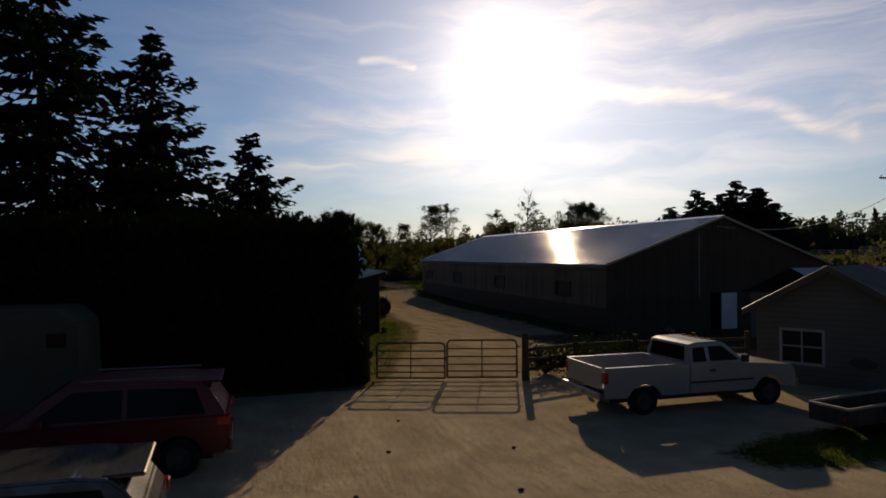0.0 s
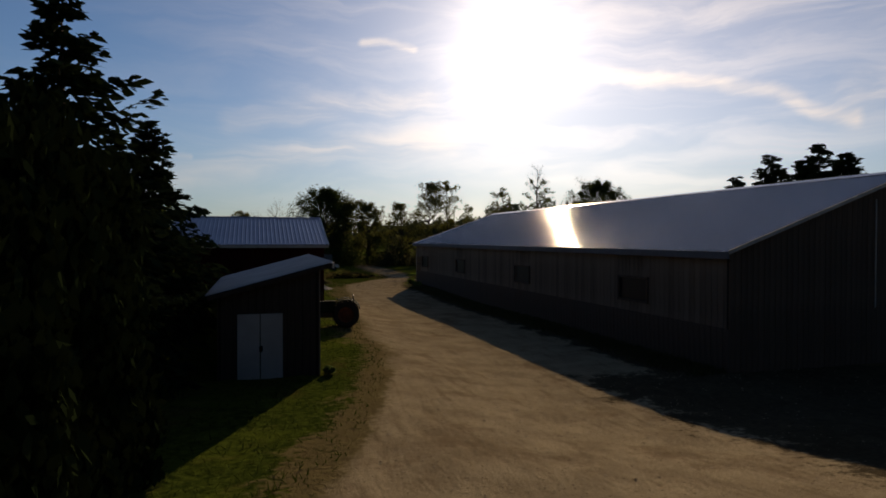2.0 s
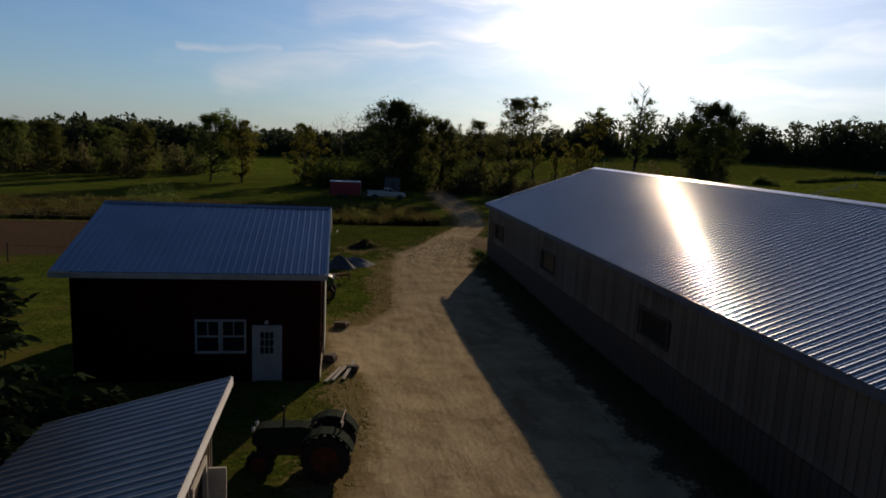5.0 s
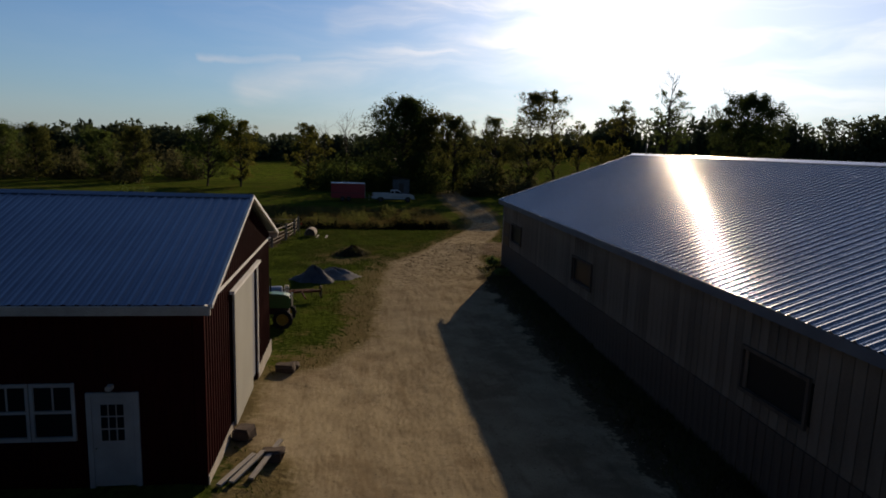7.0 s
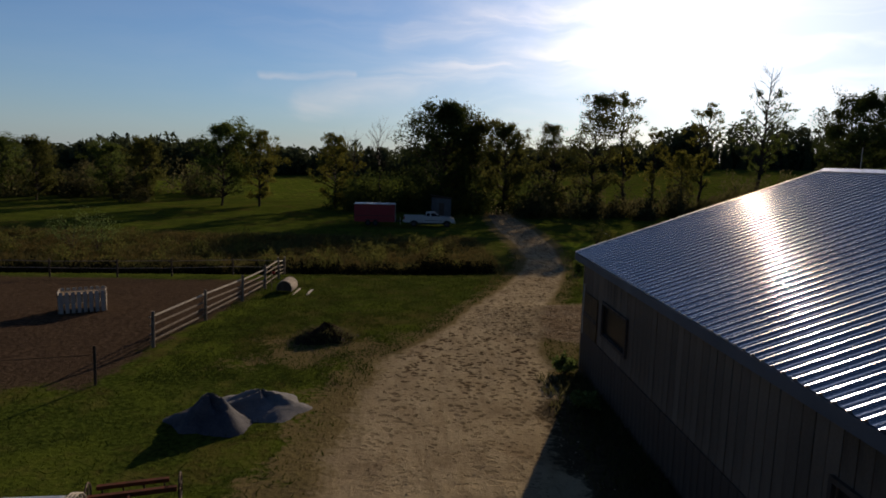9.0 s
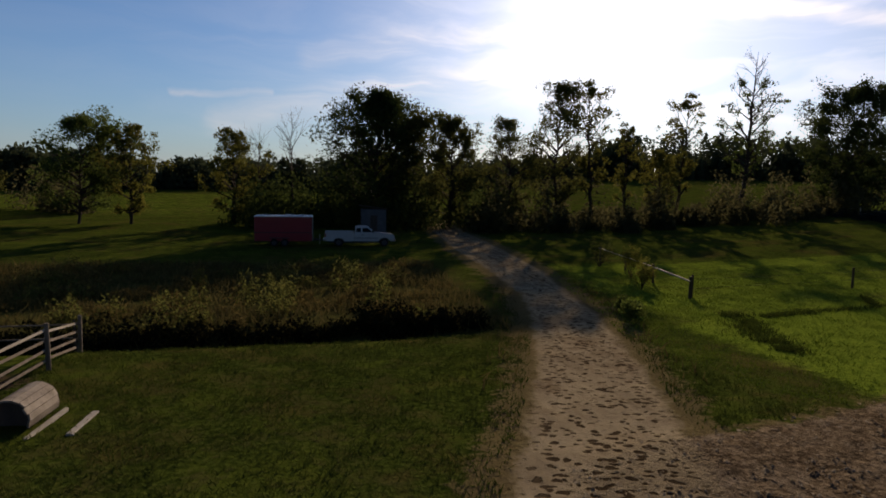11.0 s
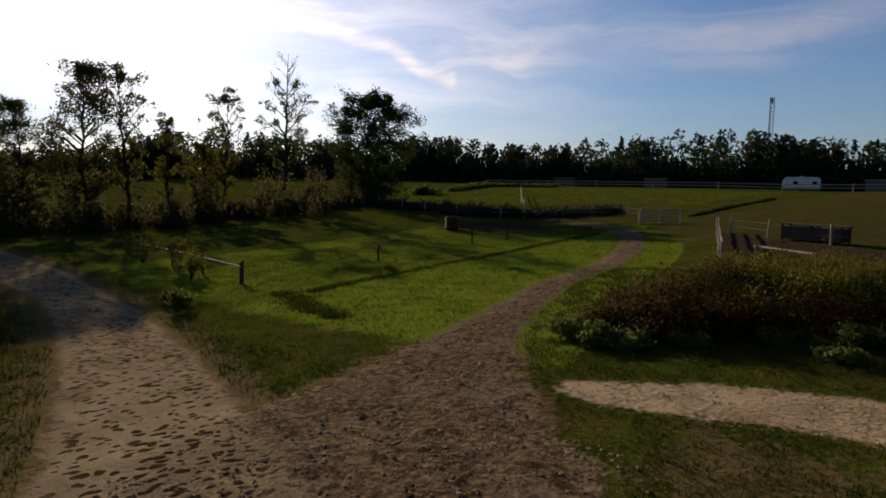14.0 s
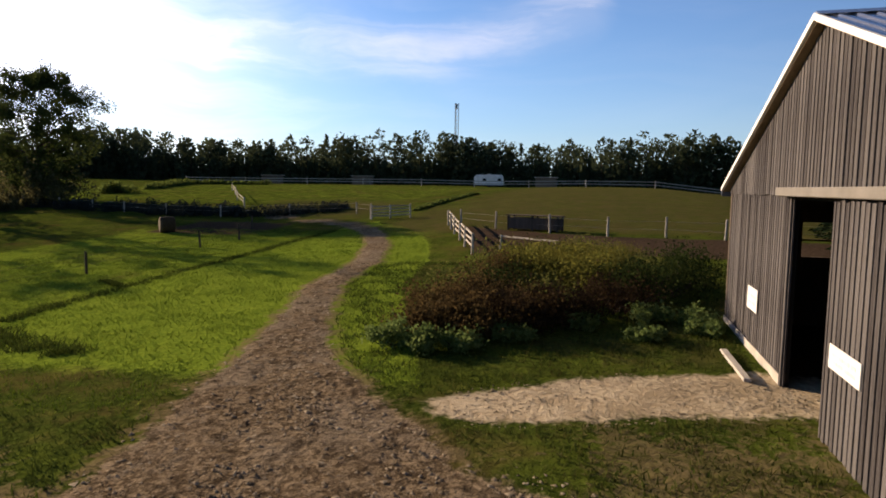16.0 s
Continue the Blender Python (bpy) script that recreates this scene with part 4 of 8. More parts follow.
# ---- lean-to shed by the drive ----
M_SHED = mat("dark brown shed boards", (0.055, 0.042, 0.034), (0.032, 0.025, 0.021), 1.0, 0.85, 0, 0.5, 22, 0.5, stretch=(5, 5, 0.5))
M_DOORW = mat("dull white door paint", (0.34, 0.34, 0.33), (0.27, 0.27, 0.26), 1.2, 0.6, 0, 0.15, 25, 0.4)


def build_shed():
    s = thing("shed", "dark board shed with a single-pitch corrugated roof", "shed", pose(0, 0, 0))
    x0, x1, y0, y1 = 3.15, 6.05, 38.0, 46.4
    top = lambda x: 2.15 + (x - 2.9) * (3.07 - 2.15) / 3.5 - 0.12
    low = lambda u: -0.55
    dbl = (3.70, 4.98, -1, 1.56)
    openings_e = [(40.6, 41.5, -1, 1.75), (44.6, 45.6, -1, 1.7)]

    def planks(u0, u1, zt, ops, axis, f, out, width=0.22):
        q = sorted((f - out * 0.1, f - out * 0.03))
        bm = gable_wall(u0, u1, -0.55, zt, (u0 + u1) / 2, ops, axis, *q)
        w_ = part("wall", bm, M_DARK, s, "dark plank wall of the shed")
        board_pieces(w_, boards_for(u0, u1, low, zt, ops, width, 0.015), axis, min(f - out * 0.028, f), 0.027, M_SHED, 0.002)
        if axis == "x" and out > 0:
            board_pieces(w_, [(u - 0.03, 0.05, lo, hi) for u, w, lo, hi in boards_for(u0, u1, low, zt, ops, width, width - 0.05)], axis, f + 0.004, 0.028, M_SHEDB, 0.002)

    planks(x0, x1, top, [dbl], "y", y0, -1)
    planks(x0, x1, top, [], "y", y1, 1)
    planks(y0, y1, lambda y: top(x0), [], "x", x0, -1)
    planks(y0, y1, lambda y: top(x1), openings_e, "x", x1, 1)
    mid = (dbl[0] + dbl[1]) / 2
    for a, b in ((dbl[0], mid - 0.012), (mid + 0.012, dbl[1])):
        d = part("door", box(a, b, y0 - 0.045, y0 - 0.005, -0.38, 1.56, bevel=0.006), M_DOORW, s, "dull white leaf of a double door")
    part("latch", box(mid - 0.03, mid + 0.07, y0 - 0.065, y0 - 0.046, 0.45, 0.62), M_DARK, s)
    for a, b, lo, hi in openings_e:
        d = part("door", box(x1 - 0.05, x1 - 0.01, a, b, -0.36, hi), M_SHED, s, "dark plank door in a pale frame")
        for q in ((a - 0.1, a), (b, b + 0.1)):
            part("door_post", box(x1 + 0.002, x1 + 0.075, *q, -0.38, hi + 0.1), M_PALE, s, "pale weathered door post")
        part("lintel", box(x1 + 0.035, x1 + 0.08, a - 0.1, b + 0.1, hi + 0.1, hi + 0.2), M_PALE, s)
    part("door", box(x1 + 0.08, x1 + 0.42, 45.72, 45.77, -0.33, 1.62), M_PALE, s, "pale weathered plank door standing open")
    # corrugated roof
    V, F = ribbed_slope(37.6, 46.72, 2.85, 2.14, 6.42, 3.08, 0.24, 0.032)
    put("roof", mesh_np("roof", V, F, mat("dull corrugated iron", (0.44, 0.44, 0.43), (0.33, 0.33, 0.325), 0.8, 0.36, 0.45, 0.05, 9), smooth=True), s, "dull grey ribbed iron roof")
    bm = bmesh.new()
    for yy in (37.65, 46.66):
        for x, z in ((2.9, 2.12), (6.40, 3.04), (6.40, 2.92), (2.9, 2.0)):
            bm.verts.new((x, yy, z))
    bm.verts.ensure_lookup_table()
    v = bm.verts
    for f in ((0, 1, 2, 3), (7, 6, 5, 4), (0, 4, 5, 1), (1, 5, 6, 2), (2, 6, 7, 3), (3, 7, 4, 0)):
        bm.faces.new([v[i] for i in f])
    part("roof_deck", bm, M_SHED, s)
    part("fascia", box(6.41, 6.45, 37.58, 46.74, 2.90, 3.07), M_WHITE, s, "white fascia along the high eave")


build_shed()

# ---- trees ----
M_BARK = mat("dark bark", (0.055, 0.042, 0.032), (0.03, 0.024, 0.019), 3, 0.9, 0, 0.6, 25)
M_SPRUCE = leafmat("spruce needles", (0.012, 0.022, 0.012), (0.026, 0.040, 0.017), 0.10, 0.85)
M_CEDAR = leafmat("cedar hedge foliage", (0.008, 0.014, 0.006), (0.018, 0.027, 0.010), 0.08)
M_LEAF = leafmat("summer green leaves", (0.048, 0.074, 0.018), (0.105, 0.135, 0.034), 0.62)
M_LEAF2 = leafmat("olive green leaves", (0.055, 0.068, 0.018), (0.125, 0.125, 0.036), 0.55)
M_CROWN = leafmat("dense dark green leaves", (0.028, 0.044, 0.013), (0.068, 0.088, 0.026), 0.45)
M_GOLD = leafmat("yellowing leaves", (0.080, 0.090, 0.018), (0.165, 0.155, 0.034), 0.55)
M_RUST = leafmat("reddish brown leaves", (0.030, 0.021, 0.010), (0.105, 0.072, 0.030), 0.5)
M_UNDER = leafmat("shaded undergrowth leaves", (0.052, 0.056, 0.026), (0.106, 0.098, 0.045), 0.54)
M_FAR = leafmat("far woodland foliage", (0.034, 0.050, 0.028), (0.076, 0.092, 0.048), 0.4, grain=0.11)


def leaf_quads(P, size, rng, flat=0.0, droop=None, long=1.0):
    """Small leaf-like quads at the places P, each turned at random."""
    n = len(P)
    a = rng.normal(size=(n, 3))
    if droop is not None:
        a = a * 0.35 + droop
    a /= np.linalg.norm(a, axis=1)[:, None] + 1e-9
    b = rng.normal(size=(n, 3))
    b[:, 2] *= 1 - flat
    b -= a * (a * b).sum(1)[:, None]
    b /= np.linalg.norm(b, axis=1)[:, None] + 1e-9
    s = (size * (0.55 + 0.9 * rng.random(n)))[:, None]
    a, b = a * s * long, b * s * 0.6
    V = np.stack([P - a, P + b * 0.9 - a * 0.1, P + a, P - b * 0.9 + a * 0.1], 1).reshape(-1, 3)
    return V, np.arange(4 * n).reshape(-1, 4)


def tubes(segs, n=5):
    """Tapered limbs from (start, end, radius, end radius)."""
    V, F = [], []
    ang = np.arange(n) * 2 * math.pi / n
    for p, q, r0, r1 in segs:
        p, q = np.array(p, float), np.array(q, float)
        d = q - p
        d /= np.linalg.norm(d) + 1e-9
        u = np.cross(d, (0.3, 0.9, 0.2) if abs(d[2]) > 0.8 else (0, 0, 1))
        u /= np.linalg.norm(u) + 1e-9
        w = np.cross(d, u)
        ring = np.cos(ang)[:, None] * u + np.sin(ang)[:, None] * w
        k = len(V) * n
        V.append(p + ring * r0)
        V.append(q + ring * r1)
        F += [(k + i, k + (i + 1) % n, k + n + (i + 1) % n, k + n + i) for i in range(n)]
    return np.concatenate(V), np.array(F)


def spruce_meshes(h, r, seed, bare=0.05, power=0.84):
    """Spruce: ragged whorls of boughs, each with side shoots that hang a little, round a dense dark heart."""
    rng = np.random.default_rng(seed)
    segs, P, D, S = [((0, 0, 0), (0, 0, h * 0.5), h * 0.018, h * 0.011), ((0, 0, h * 0.5), (0, 0, h), h * 0.011, 0.01)], [], [], []
    z = h * bare
    while z < h * 0.99:
        u = z / h
        reach = r * (1 - u) ** power * (0.7 + 0.3 * min(1, (u - bare) * 8 + 0.3))
        k = int(4 + 4 * (1 - u))
        a0 = rng.random() * 6.28
        for i in range(k):
            a = a0 + 6.283 * i / k + rng.normal() * 0.35
            L = reach * rng.uniform(0.42, 1.12) * (0.9 + 0.22 * math.sin(2 * a + z * 0.7 + seed)) + 0.12
            zb = min(h * 0.99, z + rng.normal() * (h * 0.012 + 0.06))
            rise = -0.22 + 0.55 * u ** 2 + rng.normal() * 0.10
            d = np.array((math.cos(a), math.sin(a), rise))
            side = np.array((-math.sin(a), math.cos(a), 0.0))
            tip = np.array((0, 0, zb)) + d * L
            tip[2] += 0.12 * L
            mid = np.array((0, 0, zb)) + d * L * 0.55
            segs += [(np.array((0, 0, zb)), mid, 0.012 + 0.012 * L, 0.016), (mid, tip, 0.016, 0.005)]
            m = int(8 + 17 * L)
            t = rng.random(m) ** 0.7
            main = np.where(t[:, None] < 0.55, np.array((0, 0, zb)) + d * L * t[:, None], mid + (tip - mid) * ((t[:, None] - 0.55) / 0.45))
            lr = np.where(rng.random(m) < 0.5, -1.0, 1.0)
            span = rng.random(m) * (0.12 + 0.42 * L * np.clip(1.1 - t, 0.05, 0.75))
            away = d * 0.75 + side * lr[:, None]
            q = main + away * span[:, None]
            q[:, 2] -= span * rng.uniform(0.1, 0.6, m)
            P.append(q)
            D.append(away * 0.7 + np.array((0, 0, -0.35)) + d * 0.5)
            S.append(0.11 + 0.07 * rng.random(m))
            n2 = int(1 + 1.6 * L)
            q2 = np.array((0, 0, zb)) + d * L * rng.random(n2)[:, None] * 0.6 + rng.normal(size=(n2, 3)) * 0.12
            P.append(q2)
            D.append(np.tile(d + np.array((0, 0, -0.5)), (n2, 1)))
            S.append(np.full(n2, 0.20))
        z += h * 0.0145 + 0.07
    V, F = leaf_quads(np.concatenate(P), np.concatenate(S), rng, 0.2, np.concatenate(D), 1.35)
    return mesh_np("trunk", *tubes(segs), M_BARK), mesh_np("crown", V, F, M_SPRUCE)


def crown_of(rng, h, width, shape, low, nodes, fan):
    """A leader with side limbs that fork twice, inside an outline; returns limbs and the places of leaf clumps."""
    segs, tips = [], []
    p, r = np.zeros(3), h * 0.013 + 0.05
    leader = [p]
    for i in range(9):
        step = np.array((rng.normal() * 0.035 * h / 9 * 3, rng.normal() * 0.035 * h / 9 * 3, h * 0.95 / 9))
        leader.append(leader[-1] + step)
        segs.append((leader[-2], leader[-1], r * (1 - i / 9.6), r * (1 - (i + 1) / 9.6)))
    L = np.array(leader)
    tips.append(L[-1])
    for u in np.linspace(low, 0.97, nodes):
        u = min(0.98, u + rng.normal() * 0.02)
        base = L[0] + np.array([np.interp(u * 9, range(10), L[:, k]) for k in range(3)])
        reach = width / 2 * shape(u) * rng.uniform(0.55, 1.15)
        a = rng.random() * 6.283
        up = fan * (0.35 + 0.75 * u)
        d = np.array((math.cos(a), math.sin(a), up))
        d /= np.linalg.norm(d)
        mid = base + d * reach * 0.55
        rr = r * (1 - u) * 0.55 + 0.025
        segs.append((base, mid, rr, rr * 0.6))
        tips.append(mid)
        for j in range(3):
            e = d + rng.normal(size=3) * 0.45 + np.array((0, 0, 0.15 * fan))
            q = mid + e / np.linalg.norm(e) * reach * rng.uniform(0.3, 0.6)
            segs.append((mid, q, rr * 0.5, rr * 0.25))
            tips.append(q)
            for k in range(2):
                e2 = e + rng.normal(size=3) * 0.6
                q2 = q + e2 / np.linalg.norm(e2) * reach * rng.uniform(0.12, 0.3)
                segs.append((q, q2, rr * 0.25, rr * 0.1))
                tips.append(q2)
    return segs, np.array(tips)


SHAPES = {
    "round": lambda u: max(0.12, math.sin(min(1, u * 1.02) * math.pi) ** 0.55),
    "broad": lambda u: max(0.15, (1 - u ** 2.6)) * (0.75 + 0.25 * min(1, u * 4)),
    "slim": lambda u: 0.35 + 0.65 * math.sin(u * math.pi),
    "vase": lambda u: max(0.15, 0.35 + 0.85 * u if u < 0.72 else 0.96 - 2.2 * (u - 0.72)),
}


def tree_meshes(h, width, seed, leaf, leaves=9000, size=0.22, shape="round", low=0.15, gaps=0.3, fan=0.8, nodes=34, clump=0.055, bare_top=0.0):
    """Broad-leaved tree: limbs inside an outline, leaves in loose clumps round the twigs."""
    rng = np.random.default_rng(seed)
    segs, T = crown_of(rng, h, width, SHAPES[shape], low, nodes, fan)
    C = T[rng.random(len(T)) > gaps]
    if bare_top:
        C = C[C[:, 2] < h * (1 - bare_top)]
    per = max(3, leaves // len(C))
    cs = rng.uniform(0.5, 1.4, len(C)) * width * clump
    ball = rng.normal(size=(len(C) * per, 3))
    ball *= (1.9 * rng.random(len(ball)) ** 0.6 / np.linalg.norm(ball, axis=1))[:, None]
    P = np.repeat(C, per, 0) + ball * np.repeat(cs, per)[:, None] * np.array((1, 1, 0.85))
    P = P[P[:, 2] > 0.25]
    V, F = leaf_quads(P, size, rng)
    return mesh_np("trunk", *tubes(segs), M_BARK), mesh_np("crown", V, F, leaf)


def bare_meshes(h, width, seed):
    rng = np.random.default_rng(seed)
    segs, T = crown_of(rng, h, width, SHAPES["vase"], 0.42, 18, 1.9)
    return mesh_np("trunk", *tubes([(p, q, a * 0.8, b * 0.8) for p, q, a, b in segs]), M_BARK)


def plant(name, meshes, label, category, x, y, turn=0, scale=1.0, group="", dz=-0.05, wide=1.0):
    t = thing(name, label, category, at(x, y, turn, dz) @ Matrix.Diagonal((scale * wide, scale * wide, scale, 1)), group)
    for nm, me in zip(("trunk", "crown"), meshes):
        put(nm, me, t)
    return t


S1, S2, S3 = spruce_meshes(15.0, 6.1, 11), spruce_meshes(11.5, 5.2, 12), spruce_meshes(9.5, 4.4, 13, power=0.95)
for x, y, h, src, turn in ((-10.2, 36.2, 21, S1, 20), (-5.25, 34.6, 14.7, S1, 140), (-0.94, 38.7, 11.0, S2, 60), (-0.1, 47.9, 9.2, S3, 0), (-1.3, 47.5, 8.6, S3, 200), (-6.5, 42.0, 12.0, S2, 300), (-15.5, 35.5, 15.5, S1, 250), (-3.2, 44.0, 9.5, S2, 100)):
    base = {id(S1): 15.0, id(S2): 11.5, id(S3): 9.5}[id(src)]
    plant("spruce", src, "tall dark spruce with drooping boughs, backlit", "tree", x, y, turn, h / base, "spruces behind the hedge", wide=1.05)
for x, y, h, src, turn in ((42.4, 66, 6.6, S2, 140), (44.2, 66, 7.9, S3, 10), (46.6, 67, 9.8, S2, 80), (49.5, 66, 11.6, S2, 190), (52.2, 65, 11.2, S3, 30), (55.2, 66, 12.6, S2, 110), (57.2, 65, 11.8, S3, 260), (58.9, 66.5, 11.6, S2, 330), (60.9, 66, 10.0, S3, 200), (62.8, 66, 8.6, S2, 70), (51.0, 68.5, 9.6, S2, 20), (53.6, 69, 10.6, S3, 160), (47.9, 68.2, 9.0, S1, 140), (56.2, 68.0, 11.0, S1, 240), (45.2, 68.0, 7.2, S1, 60), (60.2, 68.5, 9.8, S1, 310)):
    base = {id(S1): 15.0, id(S2): 11.5, id(S3): 9.5}[id(src)]
    plant("spruce", src, "dark spruce in the row behind the barn", "tree", x, y, turn, h * 1.05 / base, "spruces behind the barn", wide=1.25)


def build_hedge():
    rng = np.random.default_rng(21)
    h = thing("cedar_hedge", "tall dense dark cedar hedge, clipped, backlit", "hedge", pose(0, 0, 0))
    x0, x1, y0, y1, top = -26.0, 2.25, 21.9, 30.5, 4.8
    # a solid near-black core stands in for the shade deep in the hedge
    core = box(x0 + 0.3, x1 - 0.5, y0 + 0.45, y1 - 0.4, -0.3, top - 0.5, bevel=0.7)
    part("shade_core", core, mat("hedge shade core", (0.012, 0.016, 0.008), (0.008, 0.01, 0.006), 3, 0.95), h)
    n = 95000
    u = rng.random((n, 2))
    area = np.array(((x1 - x0) * top, (x1 - x0) * top * 0.3, (y1 - y0) * top * 2.2, (y1 - y0) * (x1 - x0) * 0.7))
    pick = rng.choice(4, n, p=area / area.sum())
    P = np.empty((n, 3))
    lump = lambda a, b: 0.25 * np.sin(a * 1.7 + 1) * np.cos(b * 1.3) + 0.18 * np.sin(a * 4.1) * np.sin(b * 3.3 + 2)
    X, Y, Zr = x0 + u[:, 0] * (x1 - x0), y0 + u[:, 1] * (y1 - y0), u[:, 1] * top
    P = np.where((pick == 0)[:, None], np.stack([X, y0 - lump(X, Zr), Zr], -1), P)
    P = np.where((pick == 1)[:, None], np.stack([X, y1 + lump(X, Zr), Zr], -1), P)
    Y2 = y0 + u[:, 0] * (y1 - y0)
    P = np.where((pick == 2)[:, None], np.stack([x1 + lump(Y2, Zr), Y2, Zr], -1), P)
    P = np.where((pick == 3)[:, None], np.stack([X, Y, top + lump(X, Y) * 1.2], -1), P)
    edge = np.clip((P[:, 2] - top + 1.3) / 1.3, 0, 1)[:, None]
    c = np.array(((x0 + x1) / 2, (y0 + y1) / 2, 0))
    P[:, :2] = np.where((pick[:, None] < 3), P[:, :2] + np.sign(c - P)[:, :2] * edge * edge * 0.75 * np.array(((pick == 2)[:, None] * 1.0).repeat(1, 1) + (pick < 2)[:, None] * 0.6), P[:, :2])
    P += rng.normal(size=P.shape) * 0.10
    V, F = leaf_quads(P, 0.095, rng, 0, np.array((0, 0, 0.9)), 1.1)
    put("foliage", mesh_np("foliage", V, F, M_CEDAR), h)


build_hedge()

# row of broad-leaved trees along the far side of the meadow
T_BIG = tree_meshes(17.5, 15.5, 31, M_CROWN, 27000, 0.17, "broad", 0.04, 0.05, 1.1, 110, 0.042)
T_MED = tree_meshes(13.8, 9.5, 32, M_LEAF2, 14000, 0.155, "round", 0.08, 0.15, 1.1, 60, 0.048)
T_AIRY = tree_meshes(18.5, 9.5, 33, M_LEAF2, 12000, 0.145, "round", 0.12, 0.25, 1.0, 60, 0.046)
T_TALL = tree_meshes(23.5, 8.5, 34, M_LEAF, 4200, 0.14, "slim", 0.22, 0.5, 1.1, 44, 0.04, 0.20)
T_ROUND = tree_meshes(20.0, 15.5, 35, M_CROWN, 42000, 0.18, "round", 0.02, 0.10, 0.55, 66, 0.048)
T_GOLD = tree_meshes(12.0, 7.5, 36, M_GOLD, 8000, 0.145, "round", 0.08, 0.3, 1.0, 40, 0.05)
T_WISP = tree_meshes(15.0, 6.5, 37, M_GOLD, 3000, 0.135, "vase", 0.2, 0.5, 1.6, 30, 0.045)
T_LEFT = tree_meshes(14.5, 12.5, 38, M_LEAF, 15000, 0.165, "round", 0.1, 0.2, 1.0, 60, 0.046)
B_FAN = bare_meshes(14.0, 9.0, 39)
GRP = "trees along the far meadow edge"
for nm, src, lab, x, y, turn, s in (
    ("broadleaf_tree", T_BIG, "large dense dark green tree over the track", 18.8, 164, 0, 1.0),
    ("broadleaf_tree", T_MED, "green tree beside the large one", 28.5, 160, 40, 0.98),
    ("broadleaf_tree", T_MED, "green tree beside the large one", 24.6, 163, 150, 1.02),
    ("broadleaf_tree", T_GOLD, "small tree with yellowing leaves", 1.8, 163, 0, 0.97),
    ("broadleaf_tree", T_LEFT, "spreading green tree at the meadow edge", -16.2, 163, 0, 0.85),
    ("broadleaf_tree", T_GOLD, "slim tree with yellowing leaves", -10.3, 163, 120, 0.98),
    ("broadleaf_tree", T_AIRY, "slender airy tree with thin foliage", 37.0, 163, 200, 0.78),
    ("broadleaf_tree", T_AIRY, "tall airy tree with thin foliage", 43.5, 163, 0, 1.04),
    ("broadleaf_tree", T_WISP, "half-bare slender tree with few leaves", 48.5, 163, 0, 1.28),
    ("broadleaf_tree", T_WISP, "half-bare slender tree with few leaves", 53.5, 163, 80, 0.9),
    ("broadleaf_tree", T_WISP, "half-bare slender tree with few leaves", 61.0, 162, 190, 1.14),
    ("broadleaf_tree", T_TALL, "tall sparse tree with a bare top", 68.8, 160, 20, 1.0),
    ("broadleaf_tree", T_ROUND, "rounded dense tree standing apart", 85.5, 160, 0, 0.87),
    ("broadleaf_tree", T_GOLD, "low bushy yellow-green tree", 57.0, 160, 260, 0.8),
):
    plant(nm, src, lab, "tree", x, y, turn, s, GRP)
for x, y, src, turn, sc in ((-30, 168, T_MED, 70, 0.72), (-37, 172, T_LEFT, 200, 0.62), (-46, 165, T_MED, 10, 0.7), (-54, 170, T_LEFT, 90, 0.66), (-63, 166, T_MED, 250, 0.75)):
    plant("broadleaf_tree", src, "dark green tree at the field edge", "tree", x, y, turn, sc, GRP)
plant("dead_tree", (B_FAN,), "bare leafless tree with fanned branches", "tree", 8.9, 163, 0, 0.98, GRP)
plant("dead_tree", (B_FAN,), "slim bare leafless tree", "tree", 5.0, 163, 90, 0.83, GRP)


def clump_stuff(name, label, spots, leaf, size, rng_seed, per=160, category="shrubs", kind="stuff"):
    """Low uneven growth as one object: spots of (x, y, half width, height)."""
    rng = np.random.default_rng(rng_seed)
    P = []
    for x, y, w, h in spots:
        n = int(per * (0.6 + 0.8 * rng.random()))
        a, rr, zz = rng.random(n) * 6.283, np.sqrt(rng.random(n)), rng.random(n)
        k = np.sqrt(np.clip(1 - (zz - 0.25) ** 2 * 1.5, 0.05, 1))
        q = np.stack([x + np.cos(a) * rr * w * k, y + np.sin(a) * rr * w * k, land(x, y) + zz * h * (0.7 + 0.3 * np.sin(a * 3 + x))], -1)
        P.append(q)
    P = np.concatenate(P)
    V, F = leaf_quads(P, size, rng)
    ob = new(name, mesh_np(name, V, F, leaf))
    return tagged(ob, label, category, kind=kind)


rs = np.random.default_rng(41)
under = [(x, 158 + rs.normal() * 4, rs.uniform(1.2, 2.6), rs.uniform(1.2, 3.2) if rs.random() < 0.6 else rs.uniform(4.0, 7.5)) for x in np.arange(31, 84, 0.72)]
clump_stuff("undergrowth", "tangled brownish undergrowth below the trees", under, M_UNDER, 0.20, 42, 520, "undergrowth")
under = [(x, 162 + rs.normal() * 4, rs.uniform(1.5, 3.5), rs.uniform(2.5, 7.5)) for x in np.arange(2, 36, 0.62) if not 26.5 < x < 30]
clump_stuff("undergrowth", "dense dark undergrowth below the large tree", under, M_CROWN, 0.20, 45, 560, "undergrowth")
under = [(x, 178 + rs.normal() * 6, rs.uniform(2, 4), rs.uniform(4, 7.5)) for x in np.arange(-75, -22, 2.0)]
clump_stuff("undergrowth", "dark bushes at the field edge", under, M_UNDER, 0.24, 43, 950, "undergrowth")


